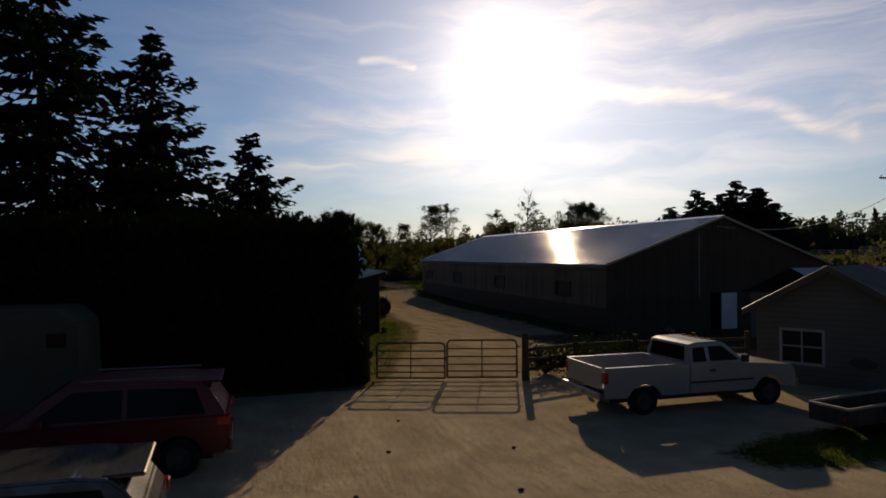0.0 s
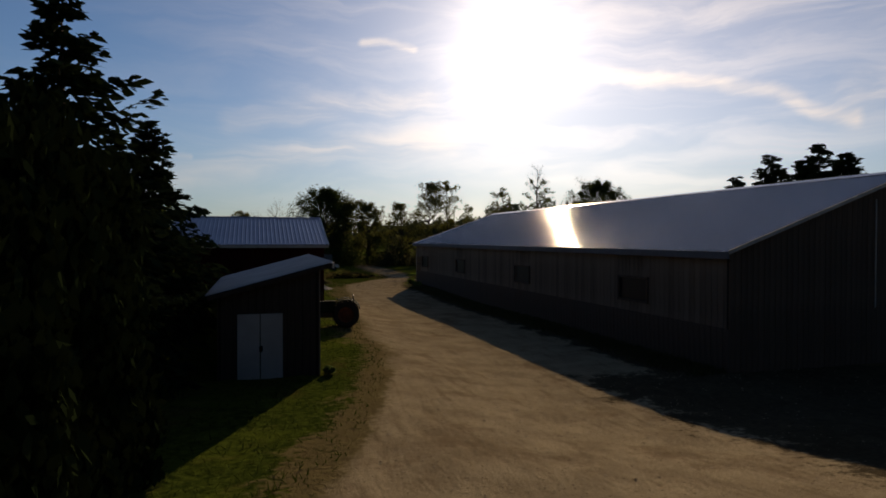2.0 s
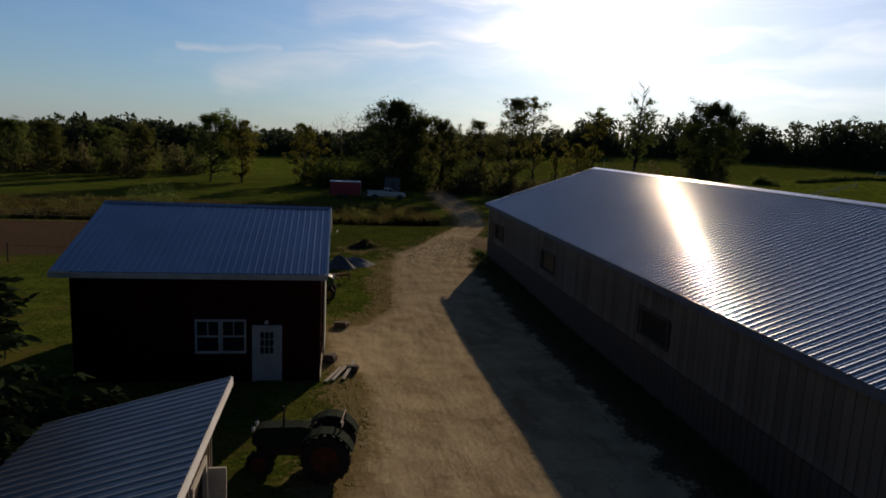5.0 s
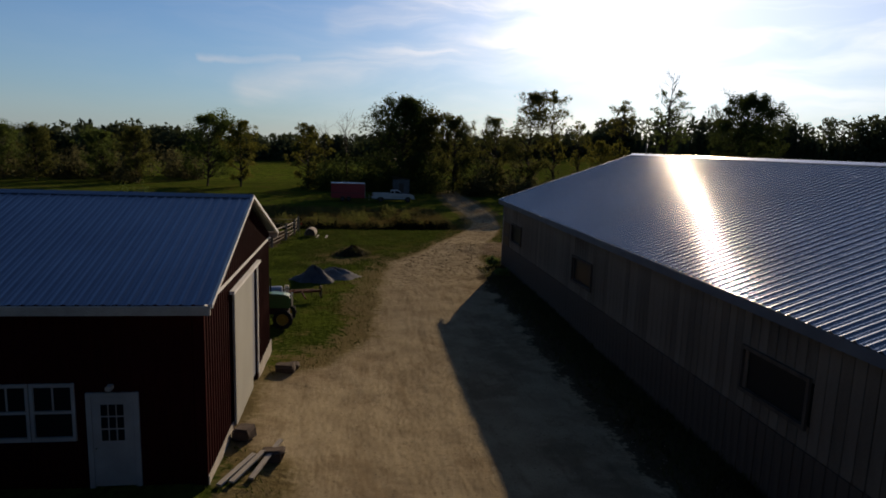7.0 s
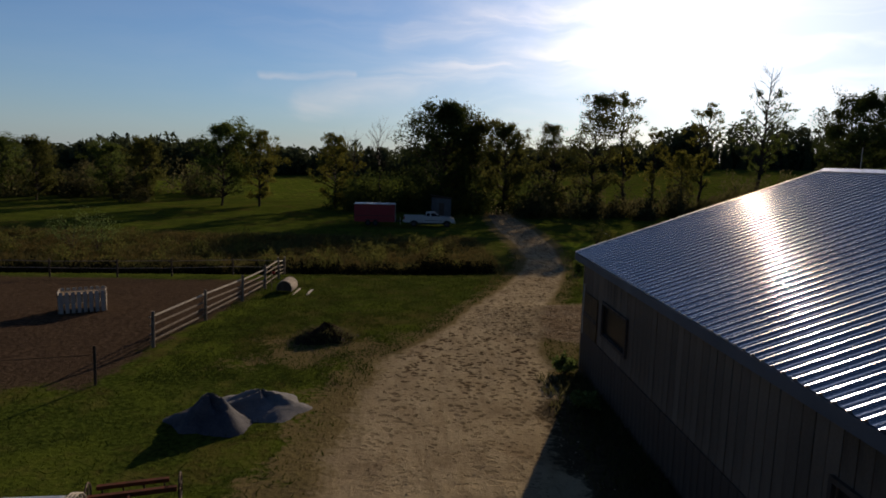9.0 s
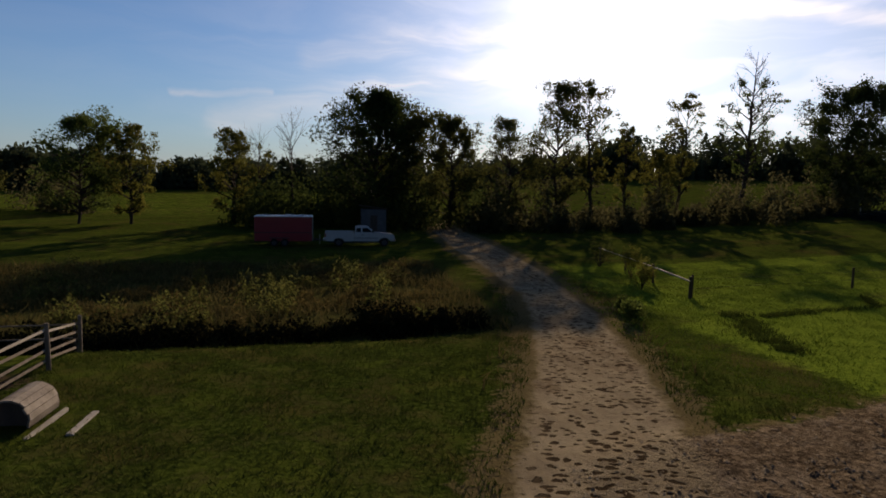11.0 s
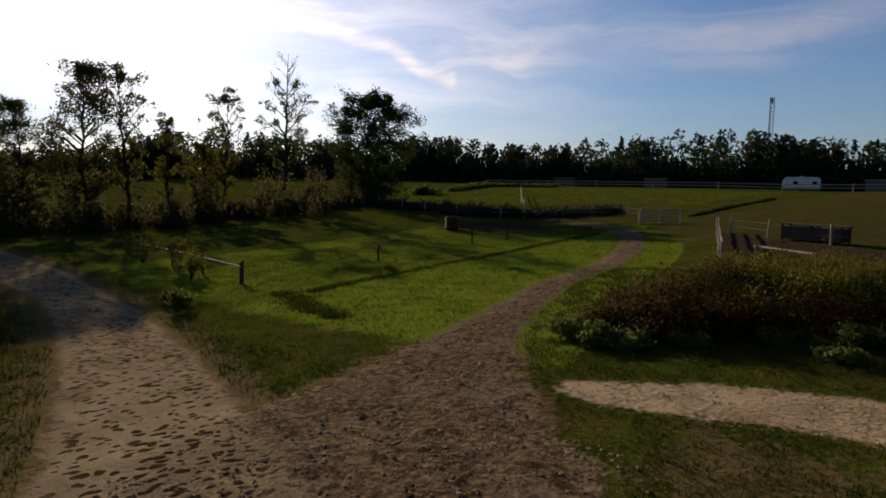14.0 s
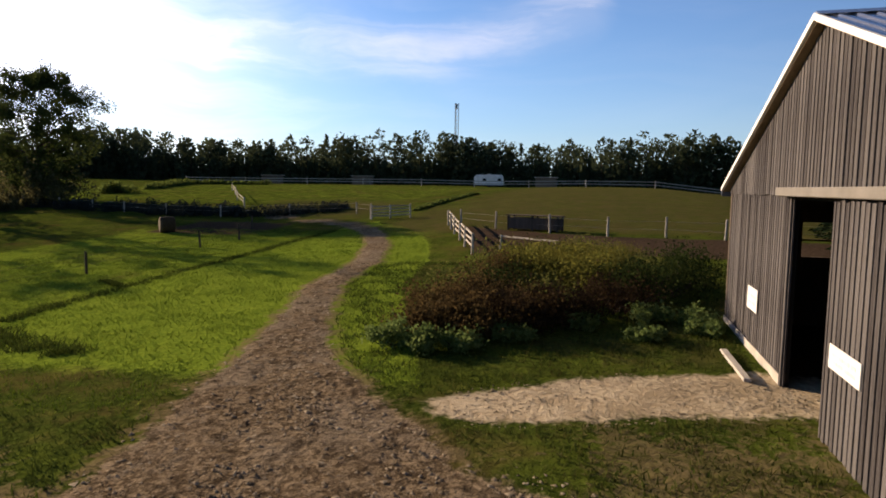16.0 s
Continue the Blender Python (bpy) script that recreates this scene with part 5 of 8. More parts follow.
def build_woods():
    """Far woods round the fields, and an added unseen belt behind the camera: uneven crowns on thin trunks over a dark
    thicket, as one object.
    """
    rng = np.random.default_rng(51)
    # the south stretch, behind the camera, is added unseen to block sky light
    line = [(-420, 150), (-200, 225), (-60, 255), (30, 300), (120, 310), (195, 250), (222, 130), (218, 60), (200, -10), (170, -62), (90, -26), (20, -17), (-60, -18), (-150, 0), (-300, 90), (-420, 150)]
    P, segs, V2, F2 = [], [], [], []
    for (ax, ay), (bx, by) in zip(line, line[1:]):
        L = math.hypot(bx - ax, by - ay)
        nx, ny = (by - ay) / L, -(bx - ax) / L
        for i in range(int(L / (0.82 if max(ay, by) > -8 else 3.0))):
            u, depth = rng.uniform(-14 / L, 1 + 14 / L), rng.random() ** 1.6 * 32
            x, y = ax + (bx - ax) * u - nx * depth, ay + (by - ay) * u - ny * depth
            tall = 1.2 if y < -8 else (0.68 if x < 20 else (0.88 if x < 120 else 1.2))
            swell = 1.0 + 0.16 * math.sin(x * 0.045 + 1.0) * math.cos(y * 0.06)
            h = rng.uniform(10.6, 14.0) * tall * swell + (2.4 if rng.random() < 0.05 else 0)
            w, n = rng.uniform(3.0, 5.8), 165
            t, a = rng.random(n), rng.random(n) * 6.283
            conic = rng.random() < 0.10
            rr = w * ((1 - t) ** 0.8 if conic else np.sqrt(np.clip(1 - (t * 1.75 - 0.75) ** 2, 0.08, 1))) * np.sqrt(rng.random(n))
            z0 = gz(x, y)
            P.append(np.stack([x + np.cos(a) * rr, y + np.sin(a) * rr, z0 + h * t + rng.normal(size=n) * 0.3], -1))
            segs.append(((x, y, z0 - 0.2), (x, y, z0 + h * 0.8), 0.16, 0.05))
        # thicket inside the wood: upright leafy flags close together
        m = int(L / 0.16)
        uu, dd = rng.uniform(-14 / L, 1 + 14 / L, m), 3 + rng.random(m) * 20
        X, Y = ax + (bx - ax) * uu - nx * dd, ay + (by - ay) * uu - ny * dd
        tall = np.where(X < 20, 0.68, np.where(X < 120, 0.85, 1.0))
        Z, H = land(X, Y), rng.uniform(5.5, 11.0, m) * tall
        ang, wd = rng.random(m) * 3.14, rng.uniform(0.7, 1.7, m)
        ex, ey = np.cos(ang) * wd, np.sin(ang) * wd
        k = sum(len(v) for v in V2)
        V2.append(np.stack([np.stack([X - ex, Y - ey, Z - 0.3], -1), np.stack([X + ex, Y + ey, Z - 0.3], -1), np.stack([X + ex * 0.3, Y + ey * 0.3, Z + H], -1), np.stack([X - ex * 0.4, Y - ey * 0.4, Z + H * 0.9], -1)], 1).reshape(-1, 3))
        F2.append(k + np.arange(4 * m).reshape(-1, 4))
    V, F = leaf_quads(np.concatenate(P), 0.68, rng)
    V2, F2 = np.concatenate(V2), np.concatenate(F2)
    tagged(new("woods", mesh_np("woods", np.concatenate([V, V2]), np.concatenate([F, F2 + len(V)]), M_FAR)), "far belt of mixed woodland, dark against the sky, with an added unseen south belt", "woods", kind="stuff")
    tagged(new("wood_trunks", mesh_np("wood_trunks", *tubes(segs, 4), M_BARK)), "dark trunks of the far woodland and of the added south belt", "woods", kind="stuff")


build_woods()
spots = [(x, 60 + rs.uniform(-7, 7), rs.uniform(2.0, 3.4), rs.uniform(3.5, 6.0)) for x in np.arange(63, 92, 1.1)] + [(x, 52 + rs.uniform(-5, 5), rs.uniform(1.6, 2.6), rs.uniform(2.6, 4.2)) for x in np.arange(41, 66, 0.8)]
clump_stuff("overgrown_bushes", "dark overgrown bushes behind the barn", spots, M_UNDER, 0.26, 44, 330, "bushes")

# ---- vehicles ----
M_TYRE = mat("black rubber", (0.018, 0.018, 0.018), (0.03, 0.028, 0.026), 5, 0.85, 0, 0.2, 40)
M_CHROME = mat("dull chrome", (0.36, 0.36, 0.36), (0.28, 0.28, 0.28), 3, 0.35, 1.0)
M_ALLOY = mat("dirty alloy", (0.10, 0.10, 0.10), (0.06, 0.06, 0.06), 3, 0.6, 0.4)
M_BLACK = mat("black plastic", (0.02, 0.02, 0.02), (0.03, 0.03, 0.03), 4, 0.5)
M_CARGLASS = glassmat("tinted car glass", (0.008, 0.009, 0.010), 0.08, 0.10)
M_REDLAMP = mat("red lamp plastic", (0.45, 0.02, 0.02), (0.35, 0.015, 0.015), 4, 0.2)
M_LAMP = mat("clear lamp plastic", (0.7, 0.7, 0.7), (0.55, 0.55, 0.55), 4, 0.12)
M_AMBER = mat("amber lamp plastic", (0.7, 0.35, 0.05), (0.6, 0.28, 0.04), 4, 0.2)


def paint(name, c, coat=0.6, rough=0.38):
    return mat(name, c, tuple(v * 0.86 for v in c), 0.9, rough, 0, 0, 30, 0.2, coat=coat)


def wheel(parent, x, y, r, w, side):
    prof = [(r * 0.62, -w / 2), (r * 0.9, -w / 2), (r, -w * 0.36), (r, w * 0.36), (r * 0.9, w / 2), (r * 0.62, w / 2), (r * 0.60, 0), (r * 0.62, -w / 2)]
    wh = part("wheel", lathe(prof, 22), M_TYRE, parent, m=pose(x, y, r), smooth=False)
    rim = lathe([(0.001, side * w * 0.30), (r * 0.16, side * w * 0.34), (r * 0.2, side * w * 0.2), (r * 0.55, side * w * 0.28), (r * 0.64, side * w * 0.46), (r * 0.64, -side * w * 0.3)], 18)
    part("rim", rim, M_ALLOY, wh)
    return wh


def arch(cx, r, n=8, z=0.45):
    """Points over a wheel arch, from back to front."""
    out = []
    for i in range(n + 1):
        a = math.pi - math.pi * i / n
        out.append((cx + r * math.cos(a), max(z, r * 0.98 * math.sin(a) + 0.36)))
    return out


def slab(parent, name, p, q, half0, half1, material, thick=0.02, label=""):
    """A thin pane between two cross lines of a car: at p with half width half0, at q with half1."""
    bm = bmesh.new()
    (x0, z0), (x1, z1) = p, q
    nx, nz = (z1 - z0), -(x1 - x0)
    l = math.hypot(nx, nz)
    nx, nz = nx / l * thick, nz / l * thick
    v = [bm.verts.new(c) for c in ((x0, -half0, z0), (x0, half0, z0), (x1, half1, z1), (x1, -half1, z1), (x0 + nx, -half0, z0 + nz), (x0 + nx, half0, z0 + nz), (x1 + nx, half1, z1 + nz), (x1 + nx, -half1, z1 + nz))]
    for f in ((0, 1, 2, 3), (7, 6, 5, 4), (0, 4, 5, 1), (1, 5, 6, 2), (2, 6, 7, 3), (3, 7, 4, 0)):
        bm.faces.new([v[i] for i in f])
    return part(name, bm, material, parent, label)


def pickup(m, body_paint, label, roof_lamps=False, size=(1.06, 1.0, 0.955)):
    """Extended-cab pickup with an open bed; x ahead, origin on the ground below its middle."""
    t = thing("pickup_truck", label, "pickup truck", m @ Matrix.Diagonal((*size, 1)))
    W = 0.98
    ra, fa = -1.75, 2.12
    prof = [(-0.42, 0.50), (1.30, 0.48)] + arch(fa, 0.50, 8, 0.5) + [(2.92, 0.52), (2.98, 0.72), (2.96, 1.02), (2.80, 1.14), (1.42, 1.26), (-0.42, 1.30)]
    part("body", prism(prof, -W, W, bevel=0.03), body_paint, t)
    taper = lambda x, z: 1 - 0.17 * max(0, (z - 1.28)) / 0.6
    cab = [(-0.40, 1.27), (-0.32, 1.82), (-0.15, 1.88), (0.60, 1.89), (0.78, 1.84), (1.40, 1.27)]
    part("cab", prism(cab, -W + 0.02, W - 0.02, bevel=0.03, taper=taper), body_paint, t)
    for q in ([(-0.30, 1.36), (-0.24, 1.74), (0.12, 1.76), (0.12, 1.36)], [(0.24, 1.36), (0.24, 1.76), (0.68, 1.76), (1.14, 1.36)]):
        part("side_window", prism(q, -W + 0.012, W - 0.012, taper=taper), M_CARGLASS, t)
    slab(t, "windscreen", (1.33, 1.34), (0.84, 1.80), 0.83, 0.74, M_CARGLASS, -0.03)
    slab(t, "rear_window", (-0.405, 1.38), (-0.34, 1.76), 0.72, 0.66, M_CARGLASS, -0.02)
    # bed
    sidep = [(-2.88, 0.52), (-2.35, 0.50)] + arch(ra, 0.50, 8, 0.5) + [(-1.15, 0.5), (-0.44, 0.5), (-0.44, 1.34), (-2.88, 1.34)]
    for s in (-1, 1):
        part("bed_side", prism(sidep, s * W if s < 0 else W - 0.09, s * (W - 0.09) if s < 0 else W, bevel=0.012), body_paint, t)
        part("side_moulding", box(-0.42, 1.55, s * (W + 0.008) - 0.008, s * (W + 0.008) + 0.008, 0.78, 0.83), M_BLACK, t)
        part("mirror", box(1.05, 1.22, s * (W + 0.16) - 0.09, s * (W + 0.16) + 0.06, 1.33, 1.55, bevel=0.02), M_BLACK, t)
        part("tail_lamp", box(-2.90, -2.80, s * (W - 0.06) - 0.07, s * (W - 0.06) + 0.065, 0.92, 1.22), M_REDLAMP, t)
        part("head_lamp", box(2.90, 2.985, s * (W - 0.24) - 0.17, s * (W - 0.24) + 0.17, 0.86, 1.02, bevel=0.01), M_LAMP, t)
        part("door_handle", box(0.18, 0.36, s * (W + 0.006) - 0.015, s * (W + 0.006) + 0.015, 1.08, 1.14), M_BLACK, t)
    part("bed_floor", box(-2.86, -0.46, -W + 0.085, W - 0.085, 0.74, 0.80), M_PALE, t, "pale ribbed bed floor")
    part("tailgate", box(-2.92, -2.86, -W + 0.14, W - 0.14, 0.76, 1.33, bevel=0.012), body_paint, t)
    part("bulkhead", box(-0.50, -0.44, -W + 0.09, W - 0.09, 0.74, 1.33), body_paint, t)
    part("rear_bumper", box(-3.05, -2.92, -0.95, 0.95, 0.50, 0.68, bevel=0.02), M_CHROME, t)
    part("front_bumper", box(2.95, 3.10, -0.97, 0.97, 0.48, 0.70, bevel=0.03), M_CHROME, t)
    part("grille", box(2.965, 3.0, -0.5, 0.5, 0.76, 1.02), M_BLACK, t)
    part("number_plate", box(-3.07, -3.052, -0.16, 0.16, 0.54, 0.66), M_PALE, t, "plain pale number plate")
    part("underbody", box(-2.6, 2.5, -0.7, 0.7, 0.32, 0.52), M_BLACK, t)
    if roof_lamps:
        for y in (-0.5, -0.25, 0, 0.25, 0.5):
            part("roof_lamp", box(0.50, 0.60, y - 0.045, y + 0.045, 1.885, 1.925, bevel=0.01), M_AMBER, t)
    for x in (ra, fa):
        for s in (-1, 1):
            wheel(t, x, s * (W - 0.13), 0.385, 0.25, s)
    return t


def estate_car(m, body_paint, label, category, h=1.68, L=4.5, rails=True, name="suv"):
    """Five-door car with a tailgate; x ahead."""
    t = thing(name, label, category, m)
    W, f, r = 0.91, L / 2, -L / 2
    ra, fa = r + 0.85, f - 0.92
    k = h / 1.68
    prof = [(r + 0.05, 0.38)] + arch(ra, 0.40, 8, 0.40) + [(0, 0.36)] + arch(fa, 0.40, 8, 0.40) + [(f - 0.05, 0.40), (f, 0.62), (f - 0.10, 0.86 * k), (f - 0.95, 1.02 * k), (r + 0.03, 1.08 * k), (r, 0.8)]
    part("body", prism(prof, -W, W, bevel=0.04), body_paint, t)
    zb = 1.02 * k
    taper = lambda x, z: 1 - 0.20 * max(0, z - zb) / (h - zb)
    cab = [(r + 0.04, zb), (r + 0.16, zb + 0.20), (r + 0.36, h - 0.17), (r + 0.50, h - 0.07), (r + 0.85, h - 0.018), (-0.35, h), (0.05, h - 0.012), (0.36, h - 0.06), (0.62, h - 0.17), (f - 1.05, zb)]
    part("roof_body", prism(cab, -W + 0.02, W - 0.02, bevel=0.035, taper=taper), body_paint, t)
    for q in ([(r + 0.40, zb + 0.07), (r + 0.58, h - 0.16), (-0.62, h - 0.12), (-0.62, zb + 0.07)], [(-0.54, zb + 0.07), (-0.54, h - 0.12), (0.26, h - 0.12), (f - 1.42, zb + 0.07)]):
        part("side_window", prism(q, -W + 0.010, W - 0.010, taper=taper), M_CARGLASS, t)
    slab(t, "windscreen", (f - 1.10, zb + 0.05), (0.63, h - 0.15), 0.80, 0.68, M_CARGLASS, -0.03)
    slab(t, "rear_window", (r + 0.10, zb + 0.06), (r + 0.37, h - 0.15), 0.72, 0.62, M_CARGLASS, 0.03)
    part("spoiler", box(r + 0.14, r + 0.60, -0.64, 0.64, h - 0.10, h - 0.05, bevel=0.018), body_paint, t)
    for s in (-1, 1):
        part("tail_lamp", box(r - 0.02, r + 0.22, s * (W - 0.10) - 0.10, s * (W - 0.10) + 0.105, 0.86 * k, 1.04 * k, bevel=0.02), M_REDLAMP, t)
        part("head_lamp", box(f - 0.42, f - 0.06, s * (W - 0.16) - 0.13, s * (W - 0.16) + 0.13, 0.74 * k, 0.88 * k, bevel=0.03), M_LAMP, t)
        part("mirror", box(0.62, 0.80, s * (W + 0.09) - 0.10, s * (W + 0.09) + 0.08, zb + 0.02, zb + 0.16, bevel=0.03), body_paint, t)
        if rails:
            part("roof_rail", rod((r + 0.6, s * 0.62, h + 0.03), (0.15, s * 0.62, h + 0.04), 0.018, n=6), M_CHROME, t)
    bm = None
    for i in (-1, 1):
        bm = rod((f - 1.10, i * 0.35 - 0.3, zb + 0.06), (f - 1.45, i * 0.35 + 0.2, zb + 0.24), 0.01, bm, 5)
    part("wiper", bm, M_CHROME, t)
    part("front_bumper", box(f - 0.06, f + 0.04, -0.82, 0.82, 0.40, 0.60, bevel=0.03), M_BLACK, t)
    part("rear_bumper", box(r - 0.05, r + 0.05, -0.82, 0.82, 0.40, 0.62, bevel=0.03), body_paint, t)
    part("underbody", box(r + 0.3, f - 0.3, -0.6, 0.6, 0.22, 0.40), M_BLACK, t)
    for x in (ra, fa):
        for s in (-1, 1):
            wheel(t, x, s * (W - 0.10), 0.345, 0.22, s)
    return t


P_WHITE, P_RED, P_GREY = paint("white car paint", (0.35, 0.34, 0.325)), paint("dark red car paint", (0.13, 0.006, 0.010), 0.12, 0.42), paint("silver car paint", (0.060, 0.062, 0.064), 0.8, 0.22)
pickup(at(10.2, 17.05, 0), P_WHITE, "white extended-cab pickup with empty bed, parked by the gate", True, (0.975, 1.0, 0.90))
estate_car(at(-3.45, 15.65, 180), P_RED, "dark red sport utility car with roof rails, parked", "car", 1.72, 4.65)
estate_car(at(-3.9, 10.95, 183), P_GREY, "silver-grey hatchback parked beside the drive", "car", 1.56, 4.3, False, "hatchback")
pickup(at(16.2, 139.3, 0), paint("bright white car paint", (0.52, 0.51, 0.50)), "white pickup hitched to a red trailer on the meadow")


def cargo_trailer(m):
    t = thing("cargo_trailer", "dark red enclosed trailer with a pale roof, hitched to a pickup", "trailer", m)
    pr = paint("dark red trailer paint", (0.30, 0.016, 0.026), 0.4)
    part("body", box(-2.55, 2.45, -1.05, 1.05, 0.45, 2.62, bevel=0.05), pr, t)
    part("roof", box(-2.58, 2.48, -1.08, 1.08, 2.61, 2.69, bevel=0.03), M_WHITE, t, "pale metal roof")
    for x in (0.3, 1.5):
        part("roof_vent", box(x - 0.2, x + 0.2, -0.2, 0.2, 2.69, 2.79, bevel=0.02), M_WHITE, t)
    part("nose_trim", box(2.44, 2.50, -1.06, 1.06, 0.5, 2.60), M_CHROME, t, "bright corner trim")
    part("side_stripe", box(-2.5, 2.4, -1.062, -1.052, 1.2, 1.26), M_BLACK, t)
    bm = rod((2.4, -0.8, 0.5), (3.35, -0.03, 0.52), 0.05)
    part("drawbar", rod((2.4, 0.8, 0.5), (3.35, 0.03, 0.52), 0.05, bm), M_BLACK, t)
    part("jack", rod((3.1, 0, 0.1), (3.1, 0, 1.0), 0.035), M_PALE, t)
    part("mudguard", box(-1.25, 0.45, -1.16, -1.04, 0.72, 0.78), M_BLACK, t)
    for x in (-0.85, 0.05):
        for s in (-1, 1):
            wheel(t, x, s * 1.0, 0.34, 0.22, s)


cargo_trailer(at(9.55, 139.4, 0))


def utility_trailer(m):
    t = thing("utility_trailer", "low dark utility trailer with a pale rim on the grass", "trailer", m)
    part("floor", box(-1.5, 1.5, -0.75, 0.75, 0.34, 0.40), M_BASE, t)
    for a, b, c, d in ((-1.5, 1.5, -0.78, -0.74), (-1.5, 1.5, 0.74, 0.78), (-1.54, -1.5, -0.78, 0.78), (1.5, 1.54, -0.78, 0.78)):
        part("side_panel", box(a, b, c, d, 0.30, 0.64), M_BASE, t)
        part("rim", box(a - 0.01, b + 0.01, c - 0.01, d + 0.01, 0.642, 0.69), M_PALE, t, "pale top rim")
    part("drawbar", rod((1.5, 0, 0.36), (2.5, 0, 0.36), 0.04), M_BLACK, t)
    part("tail_lamp", box(-1.56, -1.542, -0.7, -0.58, 0.4, 0.5), M_REDLAMP, t)
    for s in (-1, 1):
        part("mudguard", box(-0.4, 0.4, s * 0.9 - 0.12, s * 0.9 + 0.12, 0.56, 0.6), M_BLACK, t)
        wheel(t, 0, s * 0.9, 0.29, 0.18, s)


utility_trailer(at(12.65, 13.5, 8, 0.01) @ Matrix.Diagonal((1, 0.58, 1, 1)))


def camper(m, label, tone, L=6.6, h=2.7, name="camper_trailer", panes=((-0.40, 0.4, 1.35, 1.95), (0.12, 0.4, 1.35, 1.95))):
    t = thing(name, label, "camper", m)
    prof = [(-L / 2, 0.45), (-L / 2 + 0.1, h - 0.35), (-L / 2 + 0.5, h), (L / 2 - 0.7, h), (L / 2 - 0.15, h - 0.55), (L / 2, 1.2), (L / 2 - 0.25, 0.45)]
    part("body", prism(prof, -1.15, 1.15, bevel=0.05), tone, t)
    for u, w, z0, z1 in panes:
        for s in (-1, 1):
            part("window", box(L * u - w, L * u + w, s * 1.155 - 0.012, s * 1.155 + 0.012, z0, z1, bevel=0.005), M_CARGLASS, t)
    part("door", box(L * 0.26, L * 0.26 + 0.62, -1.175, -1.15, 0.55, 2.3), tone, t)
    part("stripe", box(-L / 2 + 0.2, L / 2 - 0.5, -1.166, -1.152, 1.0, 1.12), M_CHROME, t)
    part("roof_vent", box(-0.3, 0.3, -0.3, 0.3, h - 0.01, h + 0.15, bevel=0.03), tone, t)
    part("drawbar", rod((L / 2 - 0.3, 0, 0.45), (L / 2 + 1.0, 0, 0.45), 0.06), M_BLACK, t)
    for s in (-1, 1):
        wheel(t, -0.3, s * 1.02, 0.33, 0.2, s)


camper(at(-8.0, 20.0, 180), "beige camper trailer parked against the hedge", mat("beige camper skin", (0.125, 0.108, 0.076), (0.10, 0.087, 0.06), 1.0, 0.6), 7.0, 2.75, panes=((-0.43, 0.2, 1.90, 2.22), (0.10, 0.4, 1.45, 1.95)))
camper(at(158.5, 111.7, 90), "white camper trailer at the far field edge", M_WHITE, 6.6, 2.8)

# ---- gates and fence at the yard ----
M_TUBE = mat("dark painted steel tube", (0.022, 0.020, 0.019), (0.045, 0.032, 0.024), 6, 0.4, 0.3, 0.1, 40)
M_RAIL = mat("bleached timber rail", (0.46, 0.42, 0.36), (0.30, 0.27, 0.23), 2.5, 0.8, 0, 0.4, 30, 0.5)
M_POST = mat("dark weathered post", (0.085, 0.065, 0.05), (0.05, 0.04, 0.03), 3, 0.9, 0, 0.5, 25, 0.5, stretch=(4, 4, 1))


def tube_gate(p, q, z0, z1, bars, label, curve=0.12):
    p, q = Vector((p[0], p[1], 0)), Vector((q[0], q[1], 0))
    L = (q - p).length
    turn = math.degrees(math.atan2(q.y - p.y, q.x - p.x))
    t = thing("farm_gate", label, "gate", pose(p.x, p.y, z0, 0, 0, turn), "pair of yard gates")
    h = z1 - z0
    pts = [(0, 0), (0, h - curve), (curve * 0.3, h - curve * 0.3), (curve, h), (L - curve, h), (L - curve * 0.3, h - curve * 0.3), (L, h - curve), (L, 0), (0, 0)]
    bm = None
    for a, b in zip(pts, pts[1:]):
        bm = rod((a[0], 0, a[1]), (b[0], 0, b[1]), 0.029, bm, 8)
    part("frame", bm, M_TUBE, t)
    for k in (0.165, 0.35, 0.56, 0.77):
        z = h * k
        part("bar", rod((0, 0, z), (L, 0, z), 0.022, n=7), M_TUBE, t)
    part("upright", rod((L / 2, 0, 0), (L / 2, 0, h), 0.018, n=7), M_TUBE, t)
    for z in (0.15, h - 0.2):
        part("hinge", rod((-0.1, 0, z), (0.02, 0, z), 0.02, n=6), M_TUBE, t)
    part("latch", box(L - 0.03, L + 0.07, -0.02, 0.02, h * 0.5, h * 0.5 + 0.05), M_TUBE, t)
    return t


tube_gate((3.05, 22.56), (5.10, 21.86), 0.06, 1.17, 5, "dark steel tube farm gate, closed")
tube_gate((7.27, 21.17), (5.17, 21.83), 0.09, 1.26, 5, "dark steel tube farm gate, closed, slightly higher")


def wood_post(x, y, h, r=0.09, label="weathered round fence post", group="", lean=(0, 0), material=None):
    bm = rod((0, 0, -0.25), (0, 0, h), r, None, 9, r * 0.88)
    bmesh.ops.bevel(bm, geom=[e for e in bm.edges if all(v.co.z > h - 0.01 for v in e.verts)], offset=r * 0.25, segments=1, affect="EDGES")
    me = bpy.data.meshes.new("fence_post")
    bm.to_mesh(me)
    bm.free()
    me.materials.append(material or M_POST)
    ob = new("fence_post", me)
    ob.matrix_basis = pose(x, y, gz(x, y), lean[0], lean[1], random.uniform(0, 360))
    return tagged(ob, label, "fence post", group)


wood_post(2.75, 22.66, 1.35, 0.11, "thick weathered gate post beside the hedge")
wood_post(7.52, 21.08, 1.42, 0.12, "thick dark gate post at the rail fence")


